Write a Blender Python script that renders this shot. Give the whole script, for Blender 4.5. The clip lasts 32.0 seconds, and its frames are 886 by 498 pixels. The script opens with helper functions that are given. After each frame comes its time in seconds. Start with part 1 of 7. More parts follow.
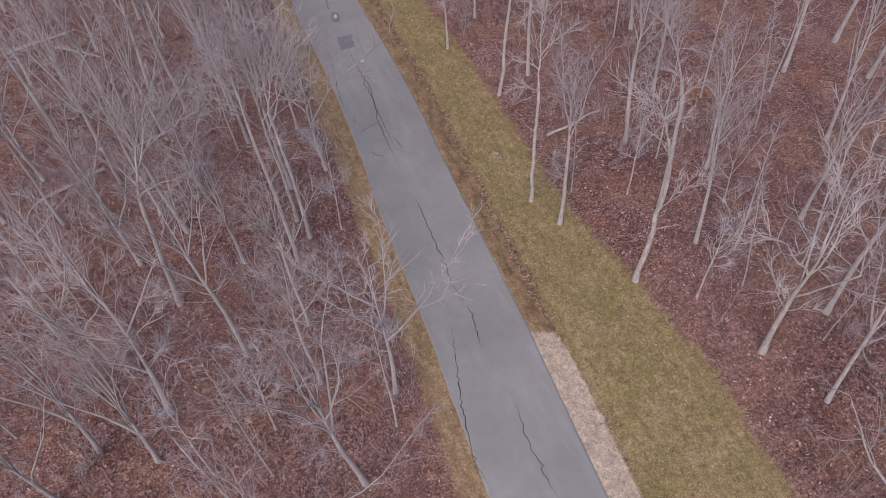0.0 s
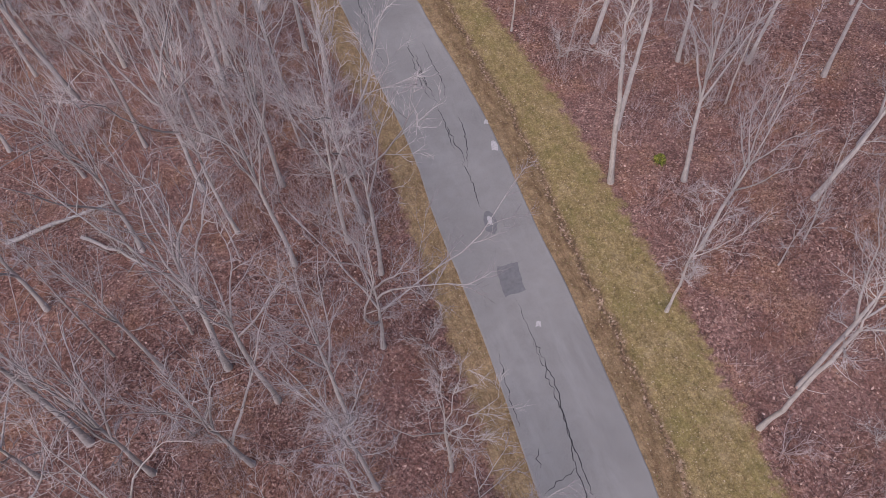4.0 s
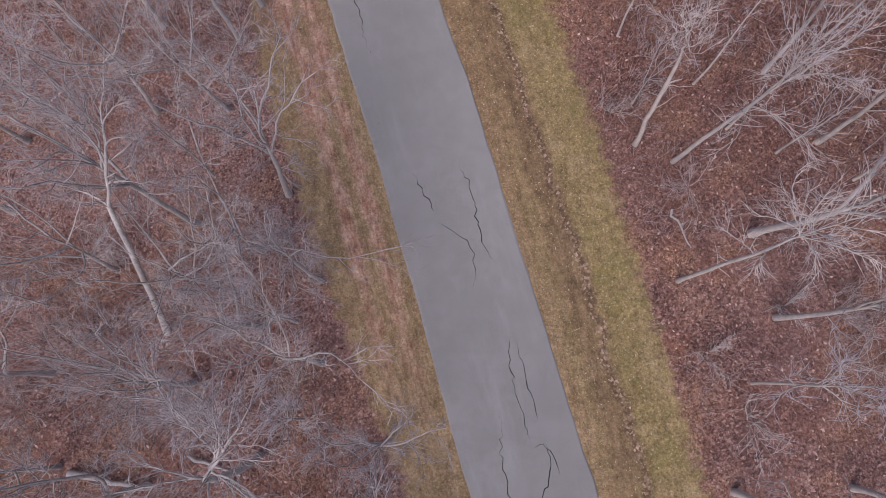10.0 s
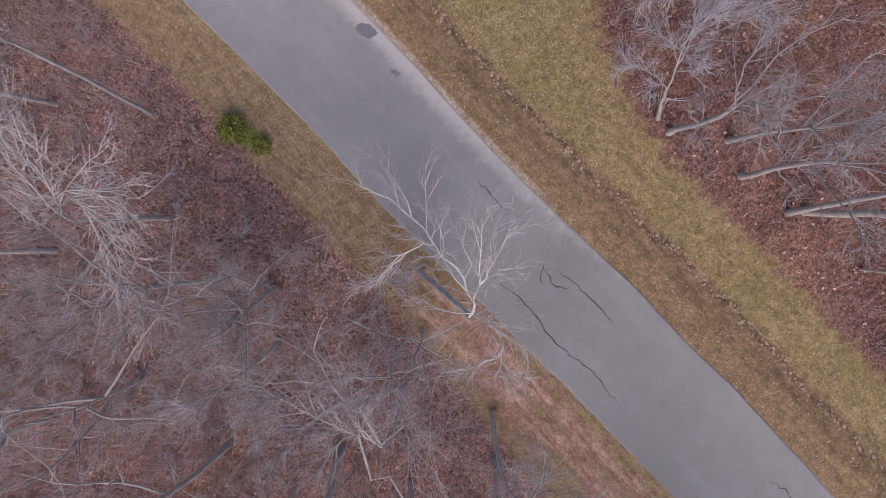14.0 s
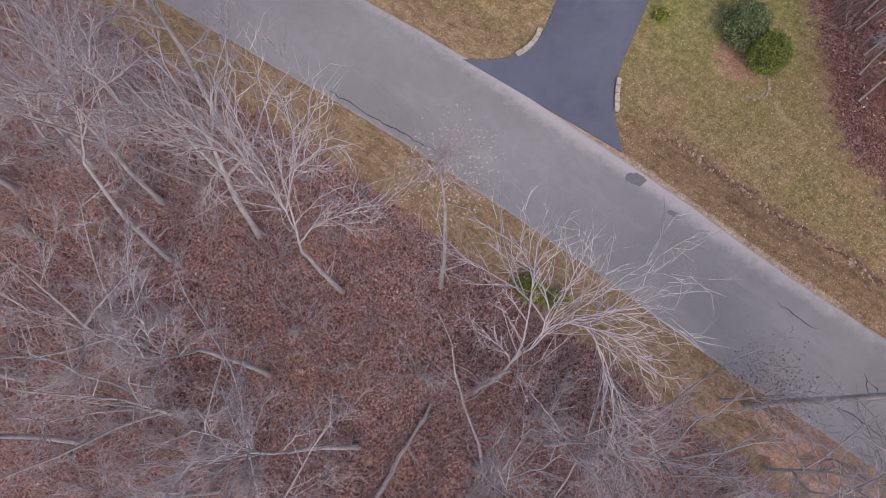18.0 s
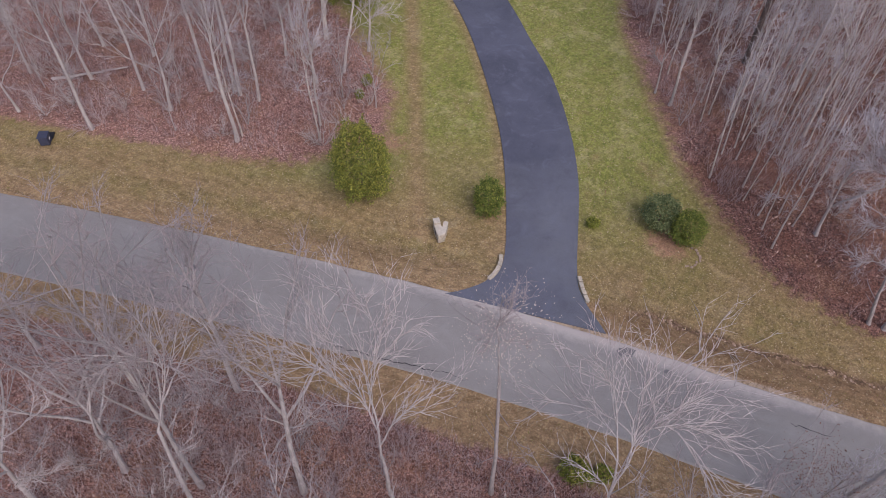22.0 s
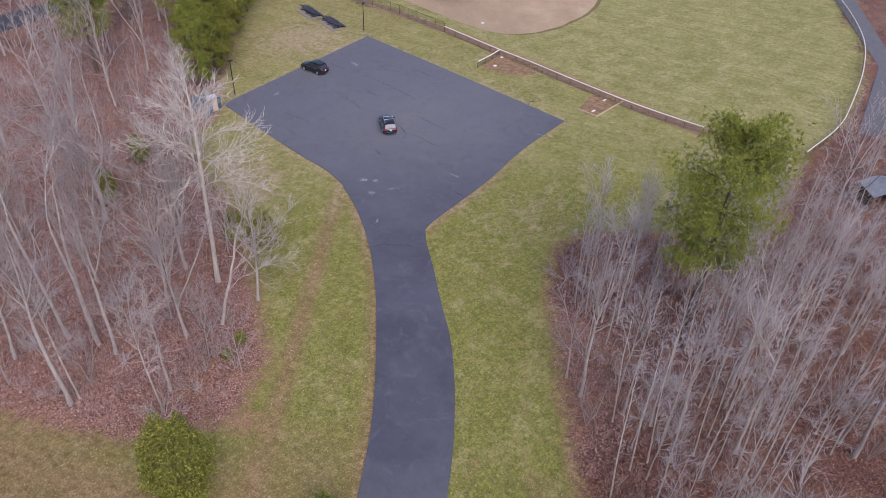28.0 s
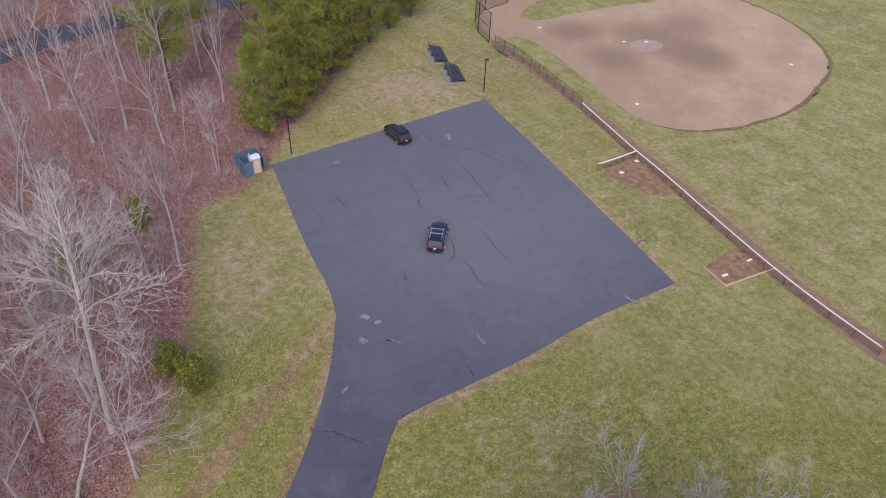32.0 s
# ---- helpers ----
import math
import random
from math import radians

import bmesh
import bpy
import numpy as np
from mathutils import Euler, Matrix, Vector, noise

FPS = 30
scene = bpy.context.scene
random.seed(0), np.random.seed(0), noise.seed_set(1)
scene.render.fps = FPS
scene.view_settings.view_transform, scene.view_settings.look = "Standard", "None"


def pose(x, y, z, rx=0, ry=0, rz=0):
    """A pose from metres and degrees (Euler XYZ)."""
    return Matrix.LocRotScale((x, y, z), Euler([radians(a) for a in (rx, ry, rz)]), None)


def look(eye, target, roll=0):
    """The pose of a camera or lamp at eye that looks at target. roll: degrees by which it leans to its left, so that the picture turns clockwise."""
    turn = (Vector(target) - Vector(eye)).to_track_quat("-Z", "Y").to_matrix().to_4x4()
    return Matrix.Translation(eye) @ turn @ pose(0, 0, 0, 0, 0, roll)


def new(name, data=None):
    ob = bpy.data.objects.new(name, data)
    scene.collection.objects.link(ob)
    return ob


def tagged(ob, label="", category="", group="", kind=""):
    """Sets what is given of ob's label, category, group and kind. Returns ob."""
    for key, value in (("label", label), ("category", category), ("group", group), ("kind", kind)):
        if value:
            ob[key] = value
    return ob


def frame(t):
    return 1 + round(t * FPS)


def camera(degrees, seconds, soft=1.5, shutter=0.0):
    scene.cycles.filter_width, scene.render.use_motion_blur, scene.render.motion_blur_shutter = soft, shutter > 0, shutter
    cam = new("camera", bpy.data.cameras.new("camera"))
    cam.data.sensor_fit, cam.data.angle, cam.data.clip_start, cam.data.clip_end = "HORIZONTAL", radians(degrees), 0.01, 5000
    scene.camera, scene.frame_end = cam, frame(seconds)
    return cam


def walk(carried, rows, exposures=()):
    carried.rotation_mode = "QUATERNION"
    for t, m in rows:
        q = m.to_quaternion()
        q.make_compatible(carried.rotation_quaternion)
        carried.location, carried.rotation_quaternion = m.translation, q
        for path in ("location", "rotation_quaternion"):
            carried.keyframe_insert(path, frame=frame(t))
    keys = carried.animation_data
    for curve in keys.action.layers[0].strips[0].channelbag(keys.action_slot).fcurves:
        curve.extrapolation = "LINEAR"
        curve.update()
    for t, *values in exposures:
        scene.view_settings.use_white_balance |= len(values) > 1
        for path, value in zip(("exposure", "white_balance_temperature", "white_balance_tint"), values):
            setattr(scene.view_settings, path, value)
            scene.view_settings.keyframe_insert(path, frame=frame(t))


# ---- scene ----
DEGREES = 62.6
cam = camera(DEGREES, 32.0, soft=0.6)
# seconds, place in metres, turn in degrees
PATH = [
    (0, 25.50, -45.03, 52.37, 40.20, 3.96, -1.83),
    (0.5, 23.62, -39.58, 52.20, 39.75, 3.74, -1.14),
    (1, 21.89, -34.16, 51.90, 39.30, 3.52, -0.41),
    (1.5, 20.38, -28.60, 51.89, 38.42, 3.61, 0.13),
    (2, 18.18, -22.83, 52.06, 37.40, 3.27, 0.52),
    (2.5, 15.61, -17.07, 52.02, 36.55, 2.49, 1.13),
    (3, 13.33, -10.77, 52.47, 35.42, 2.06, 1.60),
    (3.5, 11.36, -4.26, 52.87, 34.34, 2.09, 1.71),
    (4, 9.47, 2.54, 53.30, 33.35, 2.07, 1.96),
    (4.5, 7.77, 9.81, 53.69, 32.47, 2.27, 1.98),
    (5, 6.08, 17.23, 53.96, 31.52, 2.48, 1.60),
    (5.5, 4.24, 24.53, 54.01, 30.32, 2.48, 0.64),
    (6, 2.32, 31.59, 53.91, 29.30, 2.39, -0.34),
    (6.5, 0.14, 39.01, 53.84, 27.56, 1.99, -1.96),
    (7, -1.98, 46.56, 53.56, 25.49, 1.46, -3.45),
    (7.5, -3.99, 54.10, 53.33, 23.01, 0.97, -4.90),
    (8, -5.99, 61.14, 52.86, 20.45, 0.47, -5.30),
    (8.5, -7.66, 67.62, 52.19, 18.13, 0.33, -4.75),
    (9, -9.92, 73.79, 51.63, 15.78, -0.38, -1.63),
    (9.5, -11.58, 80.18, 51.41, 13.18, -0.32, 4.01),
    (10, -13.02, 86.79, 51.47, 10.62, 0.21, 7.46),
    (10.5, -14.87, 93.40, 51.17, 7.91, 0.45, 8.00),
    (11, -16.38, 99.24, 51.19, 5.77, 1.07, 5.63),
    (11.5, -18.15, 105.06, 51.37, 3.43, 1.52, -1.76),
    (12, -20.30, 111.12, 51.38, 0.72, 1.28, -8.45),
    (12.5, -22.61, 116.77, 51.21, -1.54, 0.58, -15.02),
    (13, -24.46, 120.91, 51.10, -2.45, 0.63, -19.05),
    (13.5, -26.44, 124.24, 50.93, -2.57, 0.85, -20.04),
    (14, -28.61, 126.94, 50.69, -2.21, 1.09, -19.56),
    (14.5, -31.05, 128.78, 50.64, -1.17, 1.42, -15.25),
    (15, -34.06, 129.98, 50.44, 0.38, 1.17, -13.13),
    (15.5, -37.83, 130.11, 50.08, 3.01, 0.15, -12.10),
    (16, -41.69, 129.98, 49.66, 5.95, -1.13, -12.96),
    (16.5, -44.95, 130.40, 49.29, 8.44, -2.08, -16.43),
    (17, -47.75, 131.41, 48.96, 10.56, -2.18, -22.15),
    (17.5, -50.26, 132.18, 48.70, 12.79, -2.12, -26.40),
    (18, -52.59, 132.61, 48.67, 15.16, -1.97, -28.76),
    (18.5, -54.57, 132.69, 48.73, 17.79, -1.65, -29.89),
    (19, -56.28, 132.58, 48.84, 20.94, -1.32, -31.33),
    (19.5, -57.87, 132.58, 49.19, 24.14, -1.16, -33.10),
    (20, -59.30, 132.32, 49.64, 27.58, -0.97, -35.32),
    (20.5, -60.63, 131.89, 49.75, 31.08, -0.99, -37.41),
    (21, -61.59, 131.41, 50.04, 34.16, -1.01, -39.70),
    (21.5, -62.23, 130.85, 50.09, 36.88, -0.96, -42.11),
    (22, -62.72, 130.43, 49.98, 39.51, -1.01, -44.67),
    (22.5, -62.86, 130.16, 49.97, 41.72, -1.18, -46.71),
    (23, -62.60, 129.80, 49.90, 43.67, -1.26, -47.90),
    (23.5, -61.87, 129.40, 49.89, 45.30, -1.24, -48.52),
    (24, -60.81, 128.86, 49.78, 47.04, -1.21, -48.68),
    (24.5, -59.62, 128.61, 49.60, 48.35, -1.39, -48.71),
    (25, -58.08, 128.66, 49.64, 49.15, -1.59, -48.79),
    (25.5, -56.03, 128.89, 49.63, 49.72, -1.72, -48.51),
    (26, -53.77, 129.04, 49.86, 50.21, -1.82, -47.92),
    (26.5, -50.94, 129.21, 50.39, 50.45, -1.84, -46.49),
    (27, -47.68, 129.59, 50.97, 50.66, -1.81, -44.42),
    (27.5, -44.12, 130.36, 51.37, 51.07, -1.80, -41.93),
    (28, -40.51, 131.33, 51.59, 51.72, -1.88, -39.20),
    (28.5, -36.62, 132.62, 51.74, 52.21, -1.88, -36.66),
    (29, -32.49, 134.07, 51.90, 52.56, -1.81, -33.94),
    (29.5, -28.27, 135.57, 52.10, 52.68, -1.68, -31.36),
    (30, -24.03, 137.33, 52.35, 52.32, -1.63, -28.74),
    (30.5, -19.77, 139.38, 52.53, 51.83, -1.55, -26.11),
    (31, -15.54, 142.01, 52.61, 51.21, -1.65, -23.61),
    (31.5, -11.31, 144.61, 52.55, 50.55, -1.71, -21.20),
    (32, -7.06, 147.68, 52.47, 49.74, -1.91, -18.02),
]
walk(cam, [(t, pose(x, y, z, rx, ry, rz)) for t, x, y, z, rx, ry, rz in PATH],
     exposures=[(0.0, 0.25, 6100, 23), (3.0, 0.34, 6100, 23), (8.0, 0.42, 6100, 23), (17.0, 0.40, 6100, 23), (21.0, 0.30, 6100, 23), (23.0, 0.26, 6100, 23), (25.0, 0.29, 6100, 23), (29.0, 0.34, 6100, 23), (32.0, 0.27, 6100, 23)])

# ---- overcast daylight ----
world = bpy.data.worlds.new("sky")
scene.world = world
world.use_nodes = True
wt = world.node_tree
sky = wt.nodes.new("ShaderNodeTexSky")
sky.sky_type = "NISHITA"
sky.sun_disc = False
sky.sun_elevation = radians(48)
sky.sun_rotation = radians(200)
sky.air_density, sky.dust_density, sky.ozone_density = 1.0, 3.0, 1.0
bg = wt.nodes["Background"]
wt.links.new(sky.outputs[0], bg.inputs[0])
bg.inputs[1].default_value = 0.118
sun = new("sun", bpy.data.lights.new("sun", "SUN"))
sun.data.energy = 1.5
sun.data.angle = radians(48)
sun.data.color = (1.0, 0.96, 0.92)
sun.matrix_world = look((0, 0, 100), (22, 68, 20))

# ---- materials ----
class Mat:
    """A principled material with a few short-hands for nodes."""
    def __init__(self, name, rough=0.8, metal=0.0):
        self.m = bpy.data.materials.new(name)
        self.m.use_nodes = True
        self.t = self.m.node_tree
        self.b = self.t.nodes["Principled BSDF"]
        self.b.inputs["Roughness"].default_value = rough
        self.b.inputs["Metallic"].default_value = metal
        self.b.inputs["Specular IOR Level"].default_value = 0.3
        self.geo = None

    def n(self, kind, **kw):
        nd = self.t.nodes.new(kind)
        for k, v in kw.items():
            if k in nd.inputs:
                nd.inputs[k].default_value = v
        return nd

    def link(self, a, b):
        self.t.links.new(a, b)

    def place(self):
        if self.geo is None:
            self.geo = self.t.nodes.new("ShaderNodeNewGeometry")
        return self.geo.outputs["Position"]

    def noise(self, scale, detail=4.0, rough=0.6, vec=None, stretch=None):
        nd = self.n("ShaderNodeTexNoise", Scale=scale, Detail=detail, Roughness=rough)
        v = vec or self.place()
        if stretch:
            mp = self.n("ShaderNodeMapping")
            mp.vector_type = "TEXTURE"
            mp.inputs["Scale"].default_value = [1 / s for s in stretch[:3]]
            if len(stretch) > 3:
                mp.inputs["Rotation"].default_value = (0, 0, radians(stretch[3]))
            self.link(v, mp.inputs[0])
            v = mp.outputs[0]
        self.link(v, nd.inputs["Vector"])
        return nd.outputs["Fac"]

    def cells(self, scale, vec=None, out="Color"):
        nd = self.n("ShaderNodeTexVoronoi", Scale=scale)
        self.link(vec or self.place(), nd.inputs["Vector"])
        return nd.outputs[out]

    def ramp(self, fac, *stops):
        nd = self.t.nodes.new("ShaderNodeValToRGB")
        el = nd.color_ramp.elements
        while len(el) < len(stops):
            el.new(0.5)
        for e, (p, c) in zip(el, stops):
            e.position = p
            e.color = (*c, 1) if len(c) == 3 else c
        self.link(fac, nd.inputs[0])
        return nd.outputs[0]

    def span(self, fac, a, b, lo=0.0, hi=1.0):
        nd = self.n("ShaderNodeMapRange")
        for k, v in zip(("From Min", "From Max", "To Min", "To Max"), (a, b, lo, hi)):
            nd.inputs[k].default_value = v
        self.link(fac, nd.inputs["Value"])
        return nd.outputs[0]

    def mix(self, fac, a, b, how="MIX"):
        nd = self.t.nodes.new("ShaderNodeMix")
        nd.data_type, nd.blend_type = "RGBA", how
        for val, sock in ((fac, nd.inputs[0]), (a, nd.inputs[6]), (b, nd.inputs[7])):
            if isinstance(val, (int, float)):
                sock.default_value = val
            elif isinstance(val, tuple):
                sock.default_value = (*val, 1)
            else:
                self.link(val, sock)
        return nd.outputs[2]

    def math(self, op, a, b=0.0):
        nd = self.t.nodes.new("ShaderNodeMath")
        nd.operation = op
        for val, sock in ((a, nd.inputs[0]), (b, nd.inputs[1])):
            if isinstance(val, (int, float)):
                sock.default_value = val
            else:
                self.link(val, sock)
        return nd.outputs[0]

    def attr(self, name):
        nd = self.t.nodes.new("ShaderNodeAttribute")
        nd.attribute_name = name
        return nd.outputs["Fac"]

    def rand(self):
        return self.t.nodes.new("ShaderNodeObjectInfo").outputs["Random"]

    def island(self):
        return self.t.nodes.new("ShaderNodeNewGeometry").outputs["Random Per Island"]

    def done(self, colour, bump=None, strength=0.4, dist=0.05, rough=None):
        if isinstance(colour, tuple):
            self.b.inputs["Base Color"].default_value = (*colour, 1)
        else:
            self.link(colour, self.b.inputs["Base Color"])
        if bump is not None:
            bp = self.n("ShaderNodeBump", Strength=strength, Distance=dist)
            self.link(bump, bp.inputs["Height"])
            self.link(bp.outputs[0], self.b.inputs["Normal"])
        if rough is not None:
            self.link(rough, self.b.inputs["Roughness"])
        return self.m


def asphalt(name, tone, worn, lat=False, scuff=0.0, grey_tone=None):
    k = Mat(name, 0.85)
    grain = k.noise(28, 3, 0.7)
    patch = k.noise(0.12, 4, 0.6)
    drive = k.noise(0.9, 5, 0.65)
    r, g, b = tone

    def shade(v):
        return (r * v, g * v, b * v)
    col = k.mix(k.span(patch, 0.3, 0.7), shade(0.78), shade(1.2))
    col = k.mix(k.span(drive, 0.42, 0.62, 0, 0.35), col, shade(0.75))
    col = k.mix(k.span(grain, 0.38, 0.62, 0, 0.55), col, shade(1.45))
    if grey_tone:
        # greyer towards the lot and at the road end, darker and bluer in between
        xyz = k.t.nodes.new("ShaderNodeSeparateXYZ")
        k.link(k.place(), xyz.inputs[0])
        wander = k.math("ADD", xyz.outputs[1], k.span(patch, 0.2, 0.8, -14, 14))
        grey_mix = k.math("MAXIMUM", k.span(wander, 180, 212), k.span(wander, 166, 148))
        col = k.mix(grey_mix, col, k.mix(k.span(grain, 0.38, 0.62), tuple(c * 0.85 for c in grey_tone), tuple(c * 1.3 for c in grey_tone)))
    streak = k.noise(0.5, 6, 0.75, stretch=(1.0, 0.16, 1, 22))
    col = k.mix(k.span(streak, 0.52, 0.72, 0, worn), col, shade(1.75))
    if scuff:
        # paler towards the middle of the lot
        mid = k.n("ShaderNodeVectorMath")
        mid.operation = "DISTANCE"
        k.link(k.place(), mid.inputs[0])
        mid.inputs[1].default_value = (21, 206, 0)
        mid_pale = k.span(k.math("ADD", mid.outputs["Value"], k.span(patch, 0.25, 0.75, -9, 9)), 22, 4, 0, 0.7)
        col = k.mix(mid_pale, col, k.mix(k.span(grain, 0.38, 0.62), (0.140, 0.147, 0.156), (0.215, 0.222, 0.226)))
        nd = k.n("ShaderNodeTexNoise", Scale=0.32, Detail=5.0, Roughness=0.62, Distortion=2.2)
        k.link(k.place(), nd.inputs["Vector"])
        col = k.mix(k.span(nd.outputs["Fac"], 0.55, 0.68, 0, scuff * 0.8), col, shade(2.2))
        col = k.mix(k.span(nd.outputs["Fac"], 0.47, 0.32, 0, scuff * 0.6), col, shade(0.72))
        cloud = k.noise(0.09, 6, 0.7)
        col = k.mix(k.span(cloud, 0.42, 0.62, 0, scuff), col, shade(1.75))
        rub = k.noise(0.45, 7, 0.8)
        col = k.mix(k.span(rub, 0.54, 0.70, 0, scuff), col, shade(2.4))
        col = k.mix(k.span(k.noise(2.2, 6, 0.8), 0.62, 0.74, 0, scuff * 0.6), col, shade(3.0))
    if lat:
        edge = k.attr("edge")
        rag = k.noise(1.4, 5, 0.7)
        dust = k.math("MULTIPLY", k.span(k.math("ADD", edge, k.span(rag, 0.2, 0.8, -0.2, 0.2)), 0.46, 0.86), 0.85)
        col = k.mix(dust, col, (0.50, 0.448, 0.40))
    return k.done(col, grain, 0.35, 0.01)


def ground_material():
    k = Mat("ground", 0.95)
    big = k.noise(0.06, 3, 0.55)
    mid = k.noise(0.45, 5, 0.65)
    fine = k.noise(3.2, 5, 0.75)
    speck = k.noise(14, 3, 0.8)
    off = k.attr("off")

    def channels(socket):
        nd = k.t.nodes.new("ShaderNodeSeparateColor")
        k.link(socket, nd.inputs[0])
        return nd.outputs
    leaf = channels(k.cells(6.0))
    leaf_v = channels(k.cells(11.0))
    # fallen leaves
    litter = k.ramp(leaf[0], (0.0, (0.040, 0.018, 0.015)), (0.4, (0.145, 0.069, 0.052)), (0.75, (0.245, 0.128, 0.097)), (1.0, (0.50, 0.335, 0.27)))
    litter = k.mix(k.span(leaf_v[1], 0.2, 1.0, 0, 0.75), litter, k.ramp(leaf_v[0], (0.0, (0.045, 0.020, 0.017)), (0.5, (0.19, 0.095, 0.077)), (1.0, (0.50, 0.345, 0.29))))
    litter = k.mix(k.span(mid, 0.46, 0.66, 0, 0.6), litter, (0.095, 0.047, 0.038))
    litter = k.mix(k.span(mid, 0.46, 0.34, 0, 0.5), litter, (0.30, 0.172, 0.138))
    litter = k.mix(k.span(k.noise(0.22, 4, 0.6), 0.5, 0.68, 0, 0.5), litter, (0.22, 0.092, 0.052))
    litter = k.mix(k.span(big, 0.42, 0.62, 0, 0.38), litter, (0.255, 0.145, 0.118))
    # rusty leaves, with shade under the dense east woods darkened into their colour
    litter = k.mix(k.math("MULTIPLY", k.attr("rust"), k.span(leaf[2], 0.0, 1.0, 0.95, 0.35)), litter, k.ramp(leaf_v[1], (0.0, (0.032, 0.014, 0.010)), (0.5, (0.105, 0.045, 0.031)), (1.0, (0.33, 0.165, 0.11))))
    # paler leaves, lightened in the west to make up for the brush's shade
    litter = k.mix(k.math("MULTIPLY", k.attr("faded"), k.span(leaf[2], 0.0, 1.0, 0.25, 0.9)), litter, k.ramp(leaf_v[1], (0.0, (0.105, 0.048, 0.036)), (0.5, (0.31, 0.160, 0.124)), (1.0, (0.62, 0.405, 0.33))))
    litter = k.mix(k.span(k.noise(0.16, 5, 0.7), 0.50, 0.62, 0, 0.55), litter, k.ramp(leaf_v[2], (0.0, (0.085, 0.036, 0.020)), (0.5, (0.26, 0.125, 0.068)), (1.0, (0.52, 0.33, 0.21))))
    # winter grass, streaked along the road
    along = k.noise(1.7, 6, 0.75, stretch=(1.0, 0.24, 1, 21.7))
    g1 = k.mix(k.span(along, 0.36, 0.64), (0.19, 0.140, 0.052), (0.36, 0.262, 0.118))
    g1 = k.mix(k.span(mid, 0.40, 0.62, 0, 0.75), g1, (0.255, 0.205, 0.064))
    g1 = k.mix(k.span(fine, 0.47, 0.60, 0, 0.75), g1, (0.125, 0.090, 0.034))
    blade = k.noise(9, 4, 0.8)
    g1 = k.mix(k.span(blade, 0.53, 0.66, 0, 0.7), g1, (0.44, 0.35, 0.175))
    patchy = k.noise(0.3, 5, 0.7)
    g1 = k.mix(k.span(patchy, 0.50, 0.62, 0, 0.7), g1, (0.185, 0.165, 0.048))
    g1 = k.mix(k.span(patchy, 0.44, 0.34, 0, 0.6), g1, (0.40, 0.31, 0.165))
    g1 = k.mix(k.span(blade, 0.46, 0.34, 0, 0.65), g1, (0.085, 0.065, 0.024))
    dry = k.attr("dry")
    dryc = k.mix(k.span(along, 0.36, 0.64), (0.20, 0.124, 0.058), (0.39, 0.262, 0.138))
    dryc = k.mix(k.span(speck, 0.52, 0.66, 0, 0.5), dryc, (0.50, 0.36, 0.22))
    g1 = k.mix(k.math("MULTIPLY", dry, k.span(k.noise(0.8, 5, 0.7), 0.25, 0.6, 0.72, 1.0)), g1, dryc)
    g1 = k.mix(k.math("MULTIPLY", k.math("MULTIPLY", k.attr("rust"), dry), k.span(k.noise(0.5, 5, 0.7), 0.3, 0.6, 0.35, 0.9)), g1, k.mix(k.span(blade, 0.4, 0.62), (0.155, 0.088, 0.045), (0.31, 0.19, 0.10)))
    # lawn: green with worn, straw-coloured patches
    lush = k.attr("lush")
    worn = k.noise(0.20, 5, 0.72)
    lushc = k.mix(k.span(fine, 0.40, 0.60), (0.118, 0.142, 0.022), (0.255, 0.275, 0.056))
    lushc = k.mix(k.span(k.noise(0.7, 6, 0.8), 0.46, 0.62, 0, 0.7), lushc, (0.292, 0.256, 0.080))
    lushc = k.mix(k.span(k.noise(0.13, 5, 0.7), 0.54, 0.66, 0, 0.6), lushc, (0.37, 0.322, 0.135))
    lushc = k.mix(k.span(k.noise(1.9, 5, 0.8), 0.54, 0.66, 0, 0.6), lushc, (0.105, 0.118, 0.022))
    lushc = k.mix(k.span(k.noise(0.36, 5, 0.75), 0.50, 0.60, 0, 0.55), lushc, (0.135, 0.158, 0.024))
    lushc = k.mix(k.span(k.noise(0.27, 6, 0.8), 0.53, 0.64, 0, 0.6), lushc, (0.43, 0.372, 0.185))
    lushc = k.mix(k.span(speck, 0.50, 0.66, 0, 0.6), lushc, (0.31, 0.285, 0.09))
    g1 = k.mix(k.math("MULTIPLY", lush, k.span(worn, 0.74, 0.58)), g1, lushc)
    mown = k.noise(1.1, 5, 0.7, stretch=(1.0, 0.16, 1, -27))
    g1 = k.mix(k.math("MULTIPLY", k.span(mown, 0.46, 0.66, 0, 0.35), lush), g1, (0.27, 0.25, 0.085))
    # mown outfield
    cut = k.noise(0.55, 6, 0.72, stretch=(1.0, 0.10, 1, 24))
    fieldc = k.mix(k.span(cut, 0.36, 0.64), (0.215, 0.225, 0.056), (0.375, 0.352, 0.138))
    fieldc = k.mix(k.span(k.noise(0.11, 5, 0.7), 0.42, 0.60, 0, 0.65), fieldc, (0.20, 0.203, 0.052))
    fieldc = k.mix(k.span(k.noise(0.3, 6, 0.75), 0.47, 0.62, 0, 0.75), fieldc, (0.43, 0.375, 0.185))
    fieldc = k.mix(k.span(speck, 0.50, 0.66, 0, 0.4), fieldc, (0.42, 0.385, 0.18))
    fieldc = k.mix(k.span(fine, 0.49, 0.62, 0, 0.4), fieldc, (0.150, 0.148, 0.036))
    fieldc = k.mix(k.span(fine, 0.46, 0.36, 0, 0.3), fieldc, (0.46, 0.40, 0.205))
    g1 = k.mix(k.attr("field"), g1, fieldc)
    straw = k.span(k.math("ADD", k.attr("straw"), k.span(k.noise(0.6, 7, 0.8), 0.2, 0.8, -0.9, 0.9)), 0.35, 0.85, 0, 0.85)
